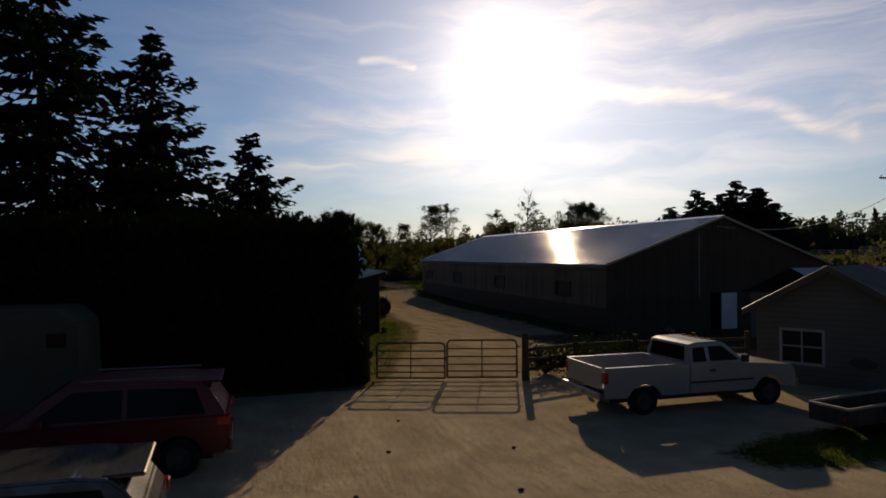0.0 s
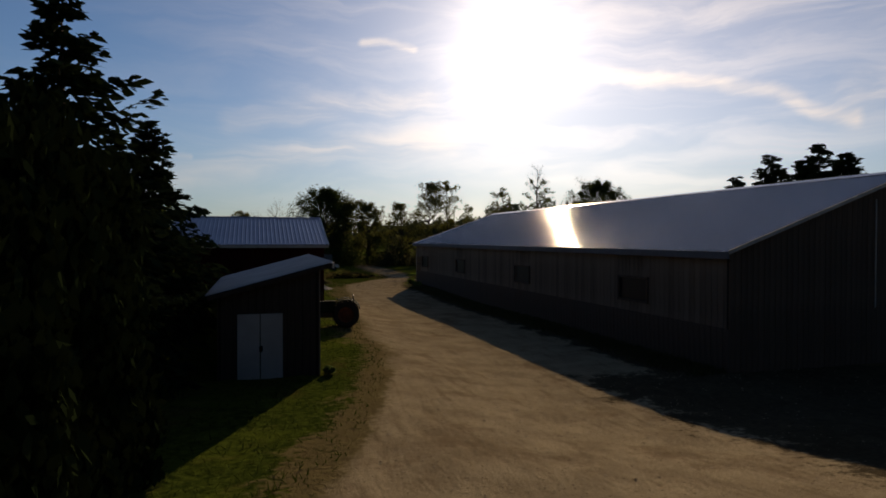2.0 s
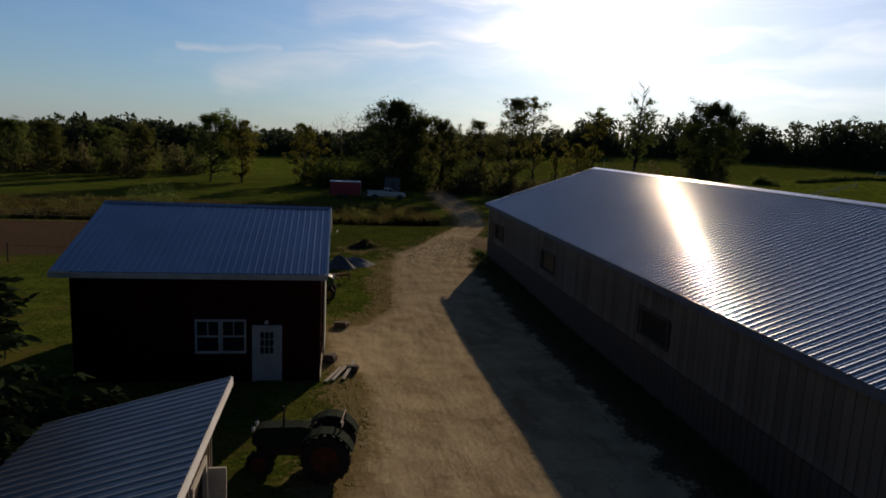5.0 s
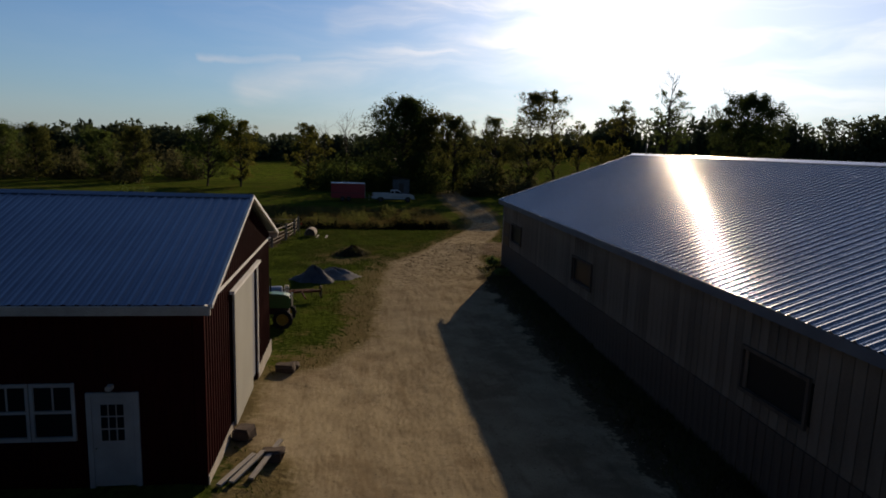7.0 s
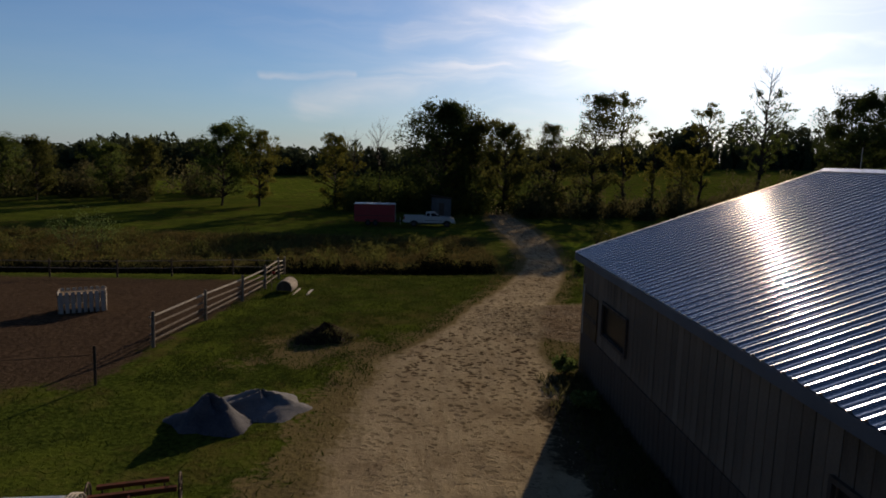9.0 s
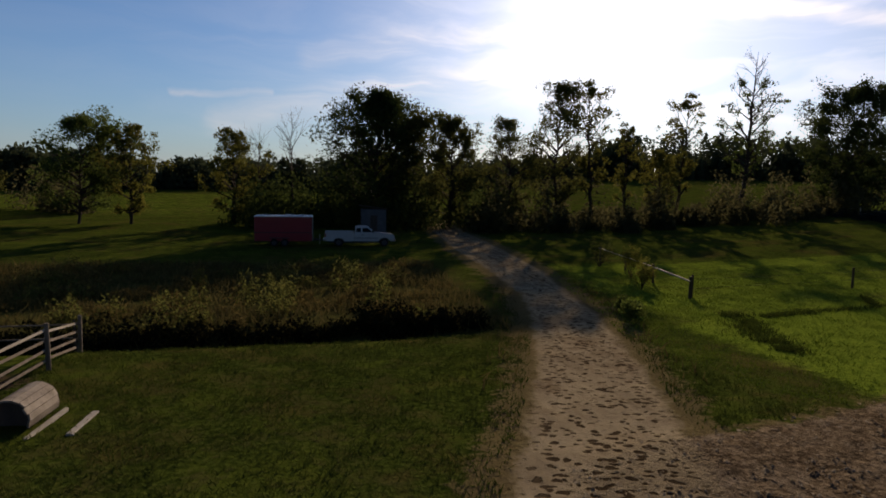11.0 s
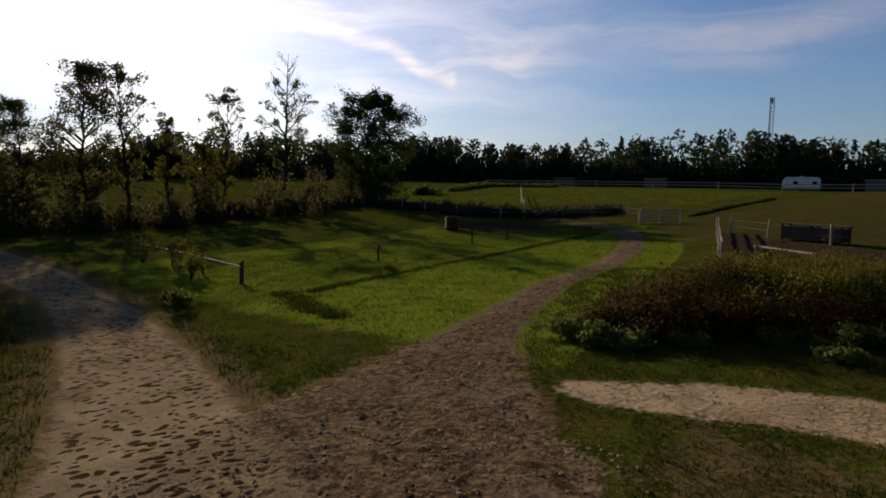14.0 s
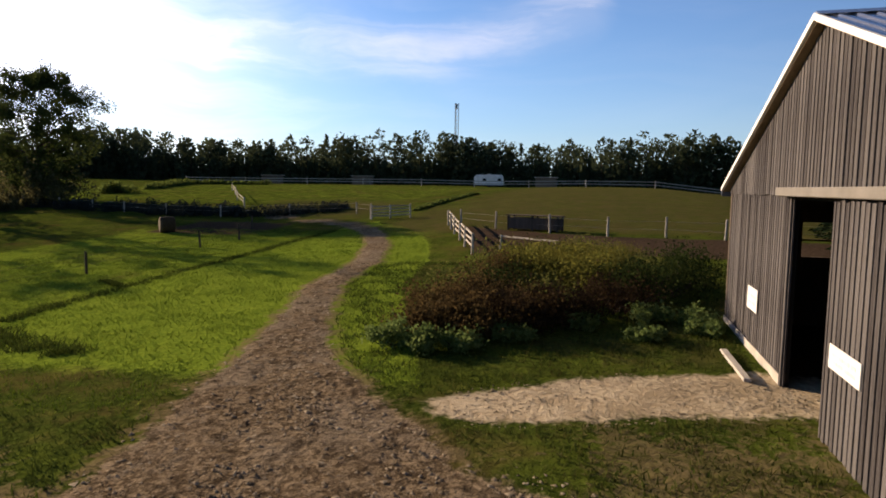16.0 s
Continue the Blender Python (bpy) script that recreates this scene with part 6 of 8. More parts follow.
def rail_fence(pts, rails, label, h=1.15, material=None, post_r=0.08, post_h=1.25, size=(0.035, 0.11), sag=0.0, category="fence", group="", top_material=None, jitter=0.03):
    """Posts with rails between them; one fence is one thing, each post and rail a part."""
    x0, y0 = pts[0]
    t = thing("rail_fence", label, category, pose(0, 0, 0), group)
    material = material or M_POST
    for x, y in pts:
        z = gz(x, y)
        bm = rod((x, y, z - 0.2), (x + random.uniform(-jitter, jitter), y + random.uniform(-jitter, jitter), z + post_h), post_r, None, 8, post_r * 0.9)
        part("post", bm, material if top_material is not None or material is M_RAIL else M_POST, t)
    for (ax, ay), (bx, by) in zip(pts, pts[1:]):
        a, b = Vector((ax, ay, gz(ax, ay))), Vector((bx, by, gz(bx, by)))
        d = b - a
        L = d.length
        rot = Matrix.Translation(a) @ d.to_track_quat("X", "Z").to_matrix().to_4x4()
        for i, zz in enumerate(rails):
            j0, j1 = random.uniform(-jitter, jitter), random.uniform(-jitter, jitter)
            bm = box(-0.1, L + 0.1, -size[0] / 2 + 0.06, size[0] / 2 + 0.06, zz - size[1] / 2, zz + size[1] / 2)
            for v in bm.verts:
                v.co.z += j0 + (j1 - j0) * v.co.x / L
            bm.transform(rot)
            part("rail", bm, top_material if (top_material and i == len(rails) - 1) else material, t)
    return t


rail_fence([(7.6, 21.1), (9.6, 21.6), (11.7, 21.4), (13.8, 21.1), (15.9, 20.9)], (0.3, 0.62, 0.95), "dark weathered wooden rail fence overgrown with weeds")

# ---- the small house by the yard ----
def build_house():
    h = thing("tack_house", "small grey-sided house with a low gable roof", "house", pose(14.6, 19.06, -0.04, 0, 0, -60) @ Matrix.Diagonal((0.955, 0.96, 0.96, 1)))
    W, D, ze, zr = 4.36, 5.5, 2.49, 3.76
    top = lambda x: zr - (zr - ze) / (W / 2) * abs(x - W / 2) - 0.08
    sid = mat("dull grey siding", (0.15, 0.142, 0.125), (0.115, 0.108, 0.095), 0.6, 0.7)
    win = [(0.78, 1.92, 0.72, 1.70)]
    bm = box(0, win[0][0], 0.02, 0.14, -0.1, ze - 0.1)
    bm = box(win[0][1], W, 0.02, 0.14, -0.1, ze - 0.1, bm)
    bm = box(win[0][0], win[0][1], 0.02, 0.14, -0.1, win[0][2], bm)
    bm = box(win[0][0], win[0][1], 0.02, 0.14, win[0][3], ze - 0.1, bm)
    bm = prism([(0, ze - 0.1), (W, ze - 0.1), (W / 2, zr - 0.18)], 0.02, 0.14, bm)
    wl = part("wall", bm, sid, h, "grey lap siding wall")
    z = -0.05
    while z < zr - 0.15:
        lo_, hi_ = [min(W / 2, (top(W / 2) - q) / (zr - ze) * W / 2) for q in (z, z + 0.172)]
        if hi_ < 0.1:
            break
        if 0.60 < z < 1.70:
            for a, b in ((0, 0.78), (1.92, W)):
                part("siding_board", box(a, b, -0.012, 0.02, z, z + 0.172), sid, wl)
        else:
            c = W / 2
            part("siding_board", prism([(c - lo_, z), (c + lo_, z), (c + hi_, z + 0.172), (c - hi_, z + 0.172)], -0.012, 0.02), sid, wl)
        z += 0.18
    part("wall", box(0.0, 0.12, 0.14, D, -0.1, ze - 0.05), sid, h)
    part("wall", box(W - 0.12, W, 0.14, D, -0.1, ze - 0.05), sid, h)
    part("wall", box(0, W, D - 0.12, D, -0.1, ze - 0.05), sid, h)
    fr = None
    for a, b, c, d in ((0.70, 2.00, 1.70, 1.79), (0.70, 2.00, 0.63, 0.72), (0.70, 0.78, 0.72, 1.70), (1.92, 2.00, 0.72, 1.70), (1.33, 1.37, 0.72, 1.70), (0.78, 1.92, 1.20, 1.24)):
        fr = box(a, b, -0.04, 0.05, c, d, fr)
    w = part("window", fr, M_TRIM, h, "white-framed window with dark panes")
    part("pane", box(0.78, 1.92, 0.06, 0.08, 0.72, 1.70), M_GLASS, w)
    for s in (0, 1):
        xe = -0.32 if s == 0 else W + 0.32
        ze2 = zr - (zr - ze) / (W / 2) * (W / 2 + 0.32)
        bm = bmesh.new()
        for y in (-0.4, D + 0.3):
            for x, z in ((xe, ze2), (W / 2, zr), (W / 2, zr - 0.12), (xe, ze2 - 0.12)):
                bm.verts.new((x, y, z))
        bm.verts.ensure_lookup_table()
        v = bm.verts
        for f in ((0, 1, 2, 3), (7, 6, 5, 4), (0, 4, 5, 1), (1, 5, 6, 2), (2, 6, 7, 3), (3, 7, 4, 0)):
            bm.faces.new([v[i] for i in f])
        part("roof", bm, mat("grey roof shingles", (0.10, 0.10, 0.11), (0.06, 0.06, 0.07), 1.5, 0.85, 0, 0.4, 18), h, "grey shingled roof slope")
        bm = bmesh.new()
        for y in (-0.43, -0.405):
            for x, z in ((xe, ze2 + 0.012), (W / 2, zr + 0.012), (W / 2, zr - 0.17), (xe, ze2 - 0.17)):
                bm.verts.new((x, y, z))
        bm.verts.ensure_lookup_table()
        v = bm.verts
        for f in ((0, 1, 2, 3), (7, 6, 5, 4), (0, 4, 5, 1), (1, 5, 6, 2), (2, 6, 7, 3), (3, 7, 4, 0)):
            bm.faces.new([v[i] for i in f])
        part("verge_board", bm, mat("brown verge board", (0.14, 0.11, 0.085), (0.10, 0.08, 0.06), 2, 0.75), h, "brown verge board under a bright metal edge")
        bm = rod((xe, -0.42, ze2 + 0.03), (W / 2, -0.42, zr + 0.03), 0.018, n=6)
        part("metal_edge", bm, M_CHROME, h, "thin bright metal roof edge")
    bm = bmesh.new()
    bmesh.ops.create_circle(bm, cap_ends=True, segments=20, radius=0.5)
    bmesh.ops.transform(bm, matrix=pose(3.0, -0.03, 0.85, 90, 0, 0) @ Matrix.Diagonal((0.75, 0.32, 1, 1)), verts=bm.verts)
    ret = bmesh.ops.extrude_face_region(bm, geom=bm.faces[:])
    bmesh.ops.translate(bm, verts=[q for q in ret["geom"] if isinstance(q, bmesh.types.BMVert)], vec=(0, 0.018, 0))
    part("wall_plaque", bm, M_BLACK, h, "plain dark oval wall plaque")
    wing = thing("house_wing", "low wing with a blue-grey metal roof", "house", pose(22.6, 22.6, 0))
    part("wall", box(0, 7.0, 0, 5.5, -0.1, 2.1), sid, wing)
    V, F = ribbed_slope(-0.3, 7.3, -0.4, 2.05, 2.75, 3.3, 0.23, 0.02)
    put("roof", mesh_np("roof", V[:, [1, 0, 2]], F[:, ::-1], M_BLUEROOF, smooth=True), wing, "blue-grey ribbed metal roof slope")
    V, F = ribbed_slope(-0.3, 7.3, 5.9, 2.05, 2.75, 3.3, 0.23, 0.02)
    put("roof", mesh_np("roof", V[:, [1, 0, 2]], F, M_BLUEROOF, smooth=True), wing, "blue-grey ribbed metal roof slope")


build_house()


def build_pole():
    p = thing("utility_pole", "tall wooden utility pole with a crossarm", "utility pole", at(47.5, 40.7))
    part("pole", rod((0, 0, -0.3), (0, 0, 11.6), 0.15, None, 10, 0.10), M_POST, p)
    part("crossarm", box(-0.9, 0.9, -0.06, 0.06, 10.7, 10.82), M_POST, p)
    part("transformer", lathe([(0.001, 0), (0.2, 0), (0.22, 0.05), (0.22, 0.62), (0.15, 0.7), (0.001, 0.72)], 14, axis="Z", m=pose(0.36, 0, 9.4)), M_PALE, p)
    for x in (-0.75, 0.75):
        part("insulator", rod((x, 0, 10.82), (x, 0, 11.0), 0.04), M_PALE, p)
    # service wire down to the barn gable
    a, b = Vector((27.9, 36.72, 5.75)), Vector((47.5, 40.7, gz(47.5, 40.7) + 9.3))
    me = bpy.data.curves.new("service_wire", "CURVE")
    me.dimensions, me.bevel_depth, me.bevel_resolution = "3D", 0.022, 1
    sp = me.splines.new("POLY")
    sp.points.add(16)
    for i in range(17):
        u = i / 16
        q = a.lerp(b, u)
        sp.points[i].co = (q.x, q.y, q.z - 1.1 * 4 * u * (1 - u), 1)
    me.materials.append(M_PALE)
    tagged(new("service_wire", me), "sagging pale service wire from pole to barn", "cable")


build_pole()
rp = random.Random(5)
for x, y in ((1.9, 15.1), (2.6, 17.4), (-0.2, 12.6), (0.9, 12.9), (3.6, 12.4), (4.4, 14.6), (2.0, 9.8), (5.2, 10.4)):
    bm = bmesh.new()
    bmesh.ops.create_icosphere(bm, subdivisions=1, radius=rp.uniform(0.035, 0.06))
    for v in bm.verts:
        v.co *= rp.uniform(0.75, 1.2)
        v.co.z *= 0.6
    me = bpy.data.meshes.new("pebble")
    bm.to_mesh(me)
    bm.free()
    me.materials.append(M_BASE)
    ob = new("pebble", me)
    ob.location = (x, y, gz(x, y) + 0.015)
    tagged(ob, "small dark stone lying on the gravel yard", "stone", "loose stones on the yard")

# ---- tractors and implements ----
M_TGREEN = paint("tractor green paint", (0.05, 0.16, 0.035), 0.2, 0.45)
M_TDARK = mat("dark faded tractor paint", (0.02, 0.03, 0.022), (0.015, 0.022, 0.017), 0.9, 0.85, 0, 0, 30, 0.2, spec=0.06)
M_YELLOW = paint("yellow rim paint", (0.45, 0.30, 0.03), 0.1, 0.5)
M_RUSTY = mat("rusty iron", (0.14, 0.045, 0.025), (0.07, 0.03, 0.02), 4, 0.85, 0.2, 0.4, 30)
M_IRON = mat("dark iron", (0.05, 0.048, 0.046), (0.09, 0.06, 0.045), 4, 0.7, 0.5, 0.3, 30)


def lug_wheel(parent, x, y, r, w, side, rim_mat, lugs=18):
    prof = [(r * 0.60, -w / 2), (r * 0.86, -w / 2), (r * 0.95, -w * 0.3), (r * 0.95, w * 0.3), (r * 0.86, w / 2), (r * 0.60, w / 2), (r * 0.58, 0), (r * 0.60, -w / 2)]
    wh = part("wheel", lathe(prof, 24), M_TYRE, parent, m=pose(x, y, r))
    bm = None
    for i in range(lugs):
        a = 6.2832 * i / lugs
        for s in (-1, 1):
            m = pose(0, 0, 0, 0, -math.degrees(a + s * 0.06), 0) @ pose(r * 0.96, s * w * 0.22, 0, s * 28, 0, 0)
            bm = box(-0.03, r * 0.045, -w * 0.28, w * 0.28, -0.03, 0.03, bm, m=m)
    part("tread", bm, M_TYRE, wh)
    rim = lathe([(0.001, side * w * 0.12), (r * 0.18, side * w * 0.16), (r * 0.22, side * w * 0.02), (r * 0.48, side * w * 0.05), (r * 0.60, side * w * 0.40), (r * 0.62, side * w * 0.42), (r * 0.62, -side * w * 0.4)], 20)
    part("rim", rim, rim_mat, wh)


def tractor(m, label, tone, canopy=False, scale=1.0):
    """Open farm tractor; x ahead, origin on the ground under the rear axle."""
    t = thing("tractor", label, "tractor", m @ Matrix.Diagonal((scale, scale, scale, 1)))
    part("hood", prism([(0.55, 0.78), (0.55, 1.42), (0.75, 1.48), (2.0, 1.40), (2.22, 1.30), (2.25, 0.82)], -0.30, 0.30, bevel=0.05), tone, t)
    part("engine", box(0.5, 2.15, -0.22, 0.22, 0.52, 0.80, bevel=0.03), M_IRON, t)
    part("rear_housing", box(-0.45, 0.6, -0.28, 0.28, 0.5, 0.92, bevel=0.05), M_IRON, t)
    part("grille", box(2.24, 2.27, -0.24, 0.24, 0.86, 1.24), M_BLACK, t)
    for s in (-1, 1):
        part("head_lamp", rod((2.2, s * 0.2, 1.34), (2.27, s * 0.2, 1.34), 0.07), M_LAMP, t)
        bm = None
        for i in range(7):
            a0, a1 = math.radians(20 + i * 20), math.radians(40 + i * 20)
            r = 0.83
            bm = prism([(r * math.cos(a0), 0.74 + r * math.sin(a0)), (r * math.cos(a1), 0.74 + r * math.sin(a1)), ((r + 0.03) * math.cos(a1), 0.74 + (r + 0.03) * math.sin(a1)), ((r + 0.03) * math.cos(a0), 0.74 + (r + 0.03) * math.sin(a0))], s * 0.36, s * 0.84, bm)
        part("fender", bm, tone, t)
        lug_wheel(t, 0, s * 0.70, 0.74, 0.36, s, M_YELLOW if canopy else M_RUSTY)
        lug_wheel(t, 1.95, s * 0.58, 0.42, 0.20, s, M_YELLOW if canopy else M_RUSTY, 12)
    part("front_axle", box(1.88, 2.02, -0.55, 0.55, 0.36, 0.48), M_IRON, t)
    part("seat", prism([(-0.30, 1.08), (0.15, 1.10), (0.15, 1.17), (-0.22, 1.18), (-0.34, 1.52), (-0.42, 1.52)], -0.22, 0.22, bevel=0.02), M_BLACK, t)
    part("seat_post", box(-0.15, 0.0, -0.08, 0.08, 0.9, 1.1), M_IRON, t)
    own = bmesh.new()
    ring = [(0.19 * math.cos(a), 0.19 * math.sin(a)) for a in np.linspace(0, 6.2832, 17)]
    bm = None
    for (a, b), (c, d) in zip(ring, ring[1:]):
        bm = rod((a, b, 0), (c, d, 0), 0.014, bm, 5)
    own.free()
    part("steering_wheel", bm, M_BLACK, t, m=pose(0.42, 0, 1.52, 0, -28, 0))
    part("steering_column", rod((0.72, 0, 1.30), (0.42, 0, 1.52), 0.025), M_IRON, t)
    part("exhaust", rod((1.35, 0.12, 1.4), (1.35, 0.12, 2.05), 0.035), M_IRON, t)
    if canopy:
        for x, s in ((-0.62, -1), (-0.62, 1), (0.55, -1), (0.55, 1)):
            part("canopy_post", rod((x, s * 0.5, 0.9), (x, s * 0.55, 2.16), 0.025), M_IRON, t)
        part("canopy", box(-0.95, 0.9, -0.75, 0.75, 2.14, 2.22, bevel=0.03), M_PALE, t, "pale flat sunshade")
    else:
        part("roll_bar", rod((-0.4, -0.5, 0.9), (-0.4, -0.5, 1.75), 0.03, rod((-0.4, 0.5, 0.9), (-0.4, 0.5, 1.75), 0.03, rod((-0.4, -0.5, 1.75), (-0.4, 0.5, 1.75), 0.03))), M_IRON, t)
    return t


tractor(at(8.4, 49.2, 172), "old dark tractor with large rusty wheels beside the shed", M_TDARK, False, 0.84)
tractor(at(6.2, 68.35, -2), "green tractor with a pale canopy, parked on grass", M_TGREEN, True, 0.95)


def build_roller():
    t = thing("land_roller", "pale steel land roller with spoked end rings", "farm roller", at(7.05, 71.5, 4))
    part("drum", lathe([(0.001, -0.62), (0.44, -0.62), (0.45, -0.58), (0.45, 0.5), (0.44, 0.54), (0.001, 0.54)], 28, m=pose(0, 0, 0.45, 0, 0, -90)), mat("pale blue-grey steel", (0.34, 0.38, 0.46), (0.26, 0.29, 0.35), 1.5, 0.5, 0.5, 0.1, 20), t)
    for k in range(3):
        bm = None
        ring = [(0.47 * math.cos(a), 0.47 * math.sin(a)) for a in np.linspace(0, 6.2832, 21)]
        for (a, b), (c, d) in zip(ring, ring[1:]):
            bm = rod((0.66 + k * 0.07, a, 0.47 + b), (0.66 + k * 0.07, c, 0.47 + d), 0.018, bm, 5)
        for j in range(3):
            a = j * math.pi / 3
            bm = rod((0.66 + k * 0.07, 0.46 * math.cos(a), 0.47 + 0.46 * math.sin(a)), (0.66 + k * 0.07, -0.46 * math.cos(a), 0.47 - 0.46 * math.sin(a)), 0.012, bm, 5)
        part("end_ring", bm, M_PALE, t)
    part("frame", box(-0.8, 0.9, -0.6, -0.54, 0.42, 0.50, box(-0.8, -0.74, -0.6, 0.0, 0.42, 0.5)), M_IRON, t)


build_roller()


def build_harrow():
    t = thing("harrow", "rusty red harrow with small iron wheels", "farm implement", at(8.35, 72.6, 15))
    part("beam", box(-0.9, 0.9, -0.05, 0.05, 0.35, 0.45), M_RUSTY, t)
    part("beam", box(-0.7, 0.7, 0.5, 0.6, 0.30, 0.38), M_RUSTY, t)
    part("drawbar", rod((0, 0, 0.4), (0, -1.0, 0.3), 0.04), M_RUSTY, t)
    for x in (-0.6, -0.2, 0.2, 0.6):
        part("tine", rod((x, 0.55, 0.34), (x, 0.62, 0.02), 0.018, n=6), M_IRON, t)
    for x in (-0.8, 0.95):
        bm = None
        ring = [(0.3 * math.cos(a), 0.3 * math.sin(a)) for a in np.linspace(0, 6.2832, 17)]
        for (a, b), (c, d) in zip(ring, ring[1:]):
            bm = rod((x, a + 0.2, 0.31 + b), (x, c + 0.2, 0.31 + d), 0.022, bm, 5)
        for j in range(4):
            a = j * math.pi / 4
            bm = rod((x, 0.2 + 0.3 * math.cos(a), 0.31 + 0.3 * math.sin(a)), (x, 0.2 - 0.3 * math.cos(a), 0.31 - 0.3 * math.sin(a)), 0.01, bm, 4)
        part("iron_wheel", bm, M_IRON, t)


build_harrow()


def heap(name, label, category, x, y, rx, ry, h, material, seed, rough=0.12):
    """A loose heap: a lumpy cone that runs out to the ground."""
    rng = np.random.default_rng(seed)
    nr, na = 16, 44
    V, F = [], []
    for i in range(nr + 1):
        u = i / nr
        for j in range(na):
            a = 6.2832 * j / na
            e = 1 + 0.16 * math.sin(2 * a + seed) + 0.10 * math.sin(5 * a + 2 * seed)
            px, py = x + math.cos(a) * u * rx * e, y + math.sin(a) * u * ry * e
            top = h * (1 - u ** 1.7) ** 1.3 * (1 + 0.25 * math.sin(3 * a + u * 5)) * (1 - 0.15 * u)
            V.append((px, py, gz(px, py) - 0.04 * u + top + (rng.random() - 0.5) * rough * (1 - u * 0.8)))
    for i in range(nr):
        for j in range(na):
            k = (j + 1) % na
            F.append((i * na + j, (i + 1) * na + j, (i + 1) * na + k, i * na + k))
    return tagged(new(name, mesh_np(name, V, F, material)), label, category)


M_STONE = mat("blue-grey crushed stone", (0.06, 0.065, 0.08), (0.12, 0.12, 0.13), 2.5, 0.9, 0, 0.9, 26, 0.7)
heap("gravel_heap", "small heap of blue-grey crushed stone on the grass", "gravel heap", 8.6, 77.0, 1.25, 0.95, 0.68, M_STONE, 3)
heap("gravel_heap", "low paler heap of crushed stone beside the dark one", "gravel heap", 9.7, 78.2, 1.75, 1.05, 0.40, mat("pale crushed stone", (0.13, 0.135, 0.145), (0.20, 0.20, 0.205), 2.5, 0.9, 0, 0.9, 26, 0.7), 4, 0.08)
M_MUCK = mat("dark composted muck", (0.022, 0.013, 0.009), (0.040, 0.026, 0.016), 3, 0.95, 0, 0.9, 20, 0.6)
heap("muck_heap", "dark mound of muck and cut weeds on the grass", "muck heap", 10.6, 85.3, 1.35, 1.0, 0.5, M_MUCK, 6, 0.16)


M_SLAT = mat("grey weathered slats", (0.40, 0.35, 0.29), (0.18, 0.15, 0.12), 3, 0.85, 0, 0.5, 25, 0.5, vary=0.5)


def build_jump():
    t = thing("barrel_jump", "weathered slatted half-barrel jump lying on the grass", "horse jump", at(7.15, 95.4, -4))
    n, r, L = 11, 0.44, 1.25
    for i in range(n):
        a0, a1 = math.pi * (-0.12 + 1.24 * i / n), math.pi * (-0.12 + 1.24 * (i + 0.93) / n)
        p = [(r * math.cos(a0), 0.3 + r * math.sin(a0)), (r * math.cos(a1), 0.3 + r * math.sin(a1)), ((r - 0.04) * math.cos(a1), 0.3 + (r - 0.04) * math.sin(a1)), ((r - 0.04) * math.cos(a0), 0.3 + (r - 0.04) * math.sin(a0))]
        part("slat", prism(p, -L / 2 + random.uniform(-0.04, 0.04), L / 2 + random.uniform(-0.04, 0.04)), M_SLAT, t)
    for y in (-L / 2 + 0.06, L / 2 - 0.1):
        part("end_board", prism([((r - 0.05) * math.cos(a), 0.3 + (r - 0.05) * math.sin(a)) for a in np.linspace(-0.35, math.pi + 0.35, 14)], y, y + 0.04), M_BASE, t)
    part("ground_rail", box(0.50, 0.58, -1.05, 0.72, 0.0, 0.08), M_PALE, t)
    f = thing("marker_post", "thin post with a small red flag", "marker", at(6.25, 95.6))
    part("stick", rod((0, 0, 0), (0, 0, 1.15), 0.02, n=6), M_WOOD, f)
    part("flag", box(0, 0.2, -0.006, 0.006, 0.95, 1.12), mat("faded red cloth", (0.35, 0.04, 0.03), None, 4, 0.8), f)


build_jump()
for x, y, turn, L in ((8.42, 95.15, 87, 1.35),):
    t = part("plank", box(-L / 2, L / 2, -0.07, 0.07, 0.0, 0.05, bevel=0.008), M_PALE, None)
    t.matrix_basis = at(x, y, turn, 0.01)
    tagged(t, "pale loose plank lying on the grass", "plank", "loose planks on the grass")
for i, (x, y, turn, L, up) in enumerate(((8.45, 55.75, 66, 1.3, 3), (8.66, 55.85, 68, 1.3, 3), (9.0, 56.2, 74, 1.6, 4))):
    t = part("plank", box(-L / 2, L / 2, -0.06, 0.06, 0.0, 0.045, bevel=0.006), M_PALE, None)
    t.matrix_basis = pose(x, y, gz(x, y) + 0.09 + 0.03 * i, 0, -up, turn)
    tagged(t, "pale sawn board leaning on clutter by the garage", "plank", "boards beside the garage")
for x, y, sx, sy, h in ((9.1, 56.5, 0.24, 0.2, 0.26), (8.3, 57.5, 0.22, 0.22, 0.28), (8.7, 62.6, 0.3, 0.22, 0.25), (8.95, 63.0, 0.15, 0.2, 0.18)):
    bm = box(-sx, sx, -sy, sy, 0, h, bevel=0.05)
    rj = random.Random(int(x * 100))
    for v in bm.verts:
        v.co += Vector((rj.uniform(-0.04, 0.04), rj.uniform(-0.04, 0.04), rj.uniform(-0.03, 0.03)))
    t = part("scrap_block", bm, M_BASE, None)
    t.matrix_basis = at(x, y, 20 * x)
    tagged(t, "dark block of scrap wood by the garage wall", "scrap wood", "scrap beside the garage")
t = part("plank", box(-1.33, 1.33, -0.08, 0.08, 0, 0.08, bevel=0.01), M_PALE, None)
t.matrix_basis = at(31.28, 82.46, 1, 0.02)
tagged(t, "pale timber baulk lying in the grass by the barn", "timber")

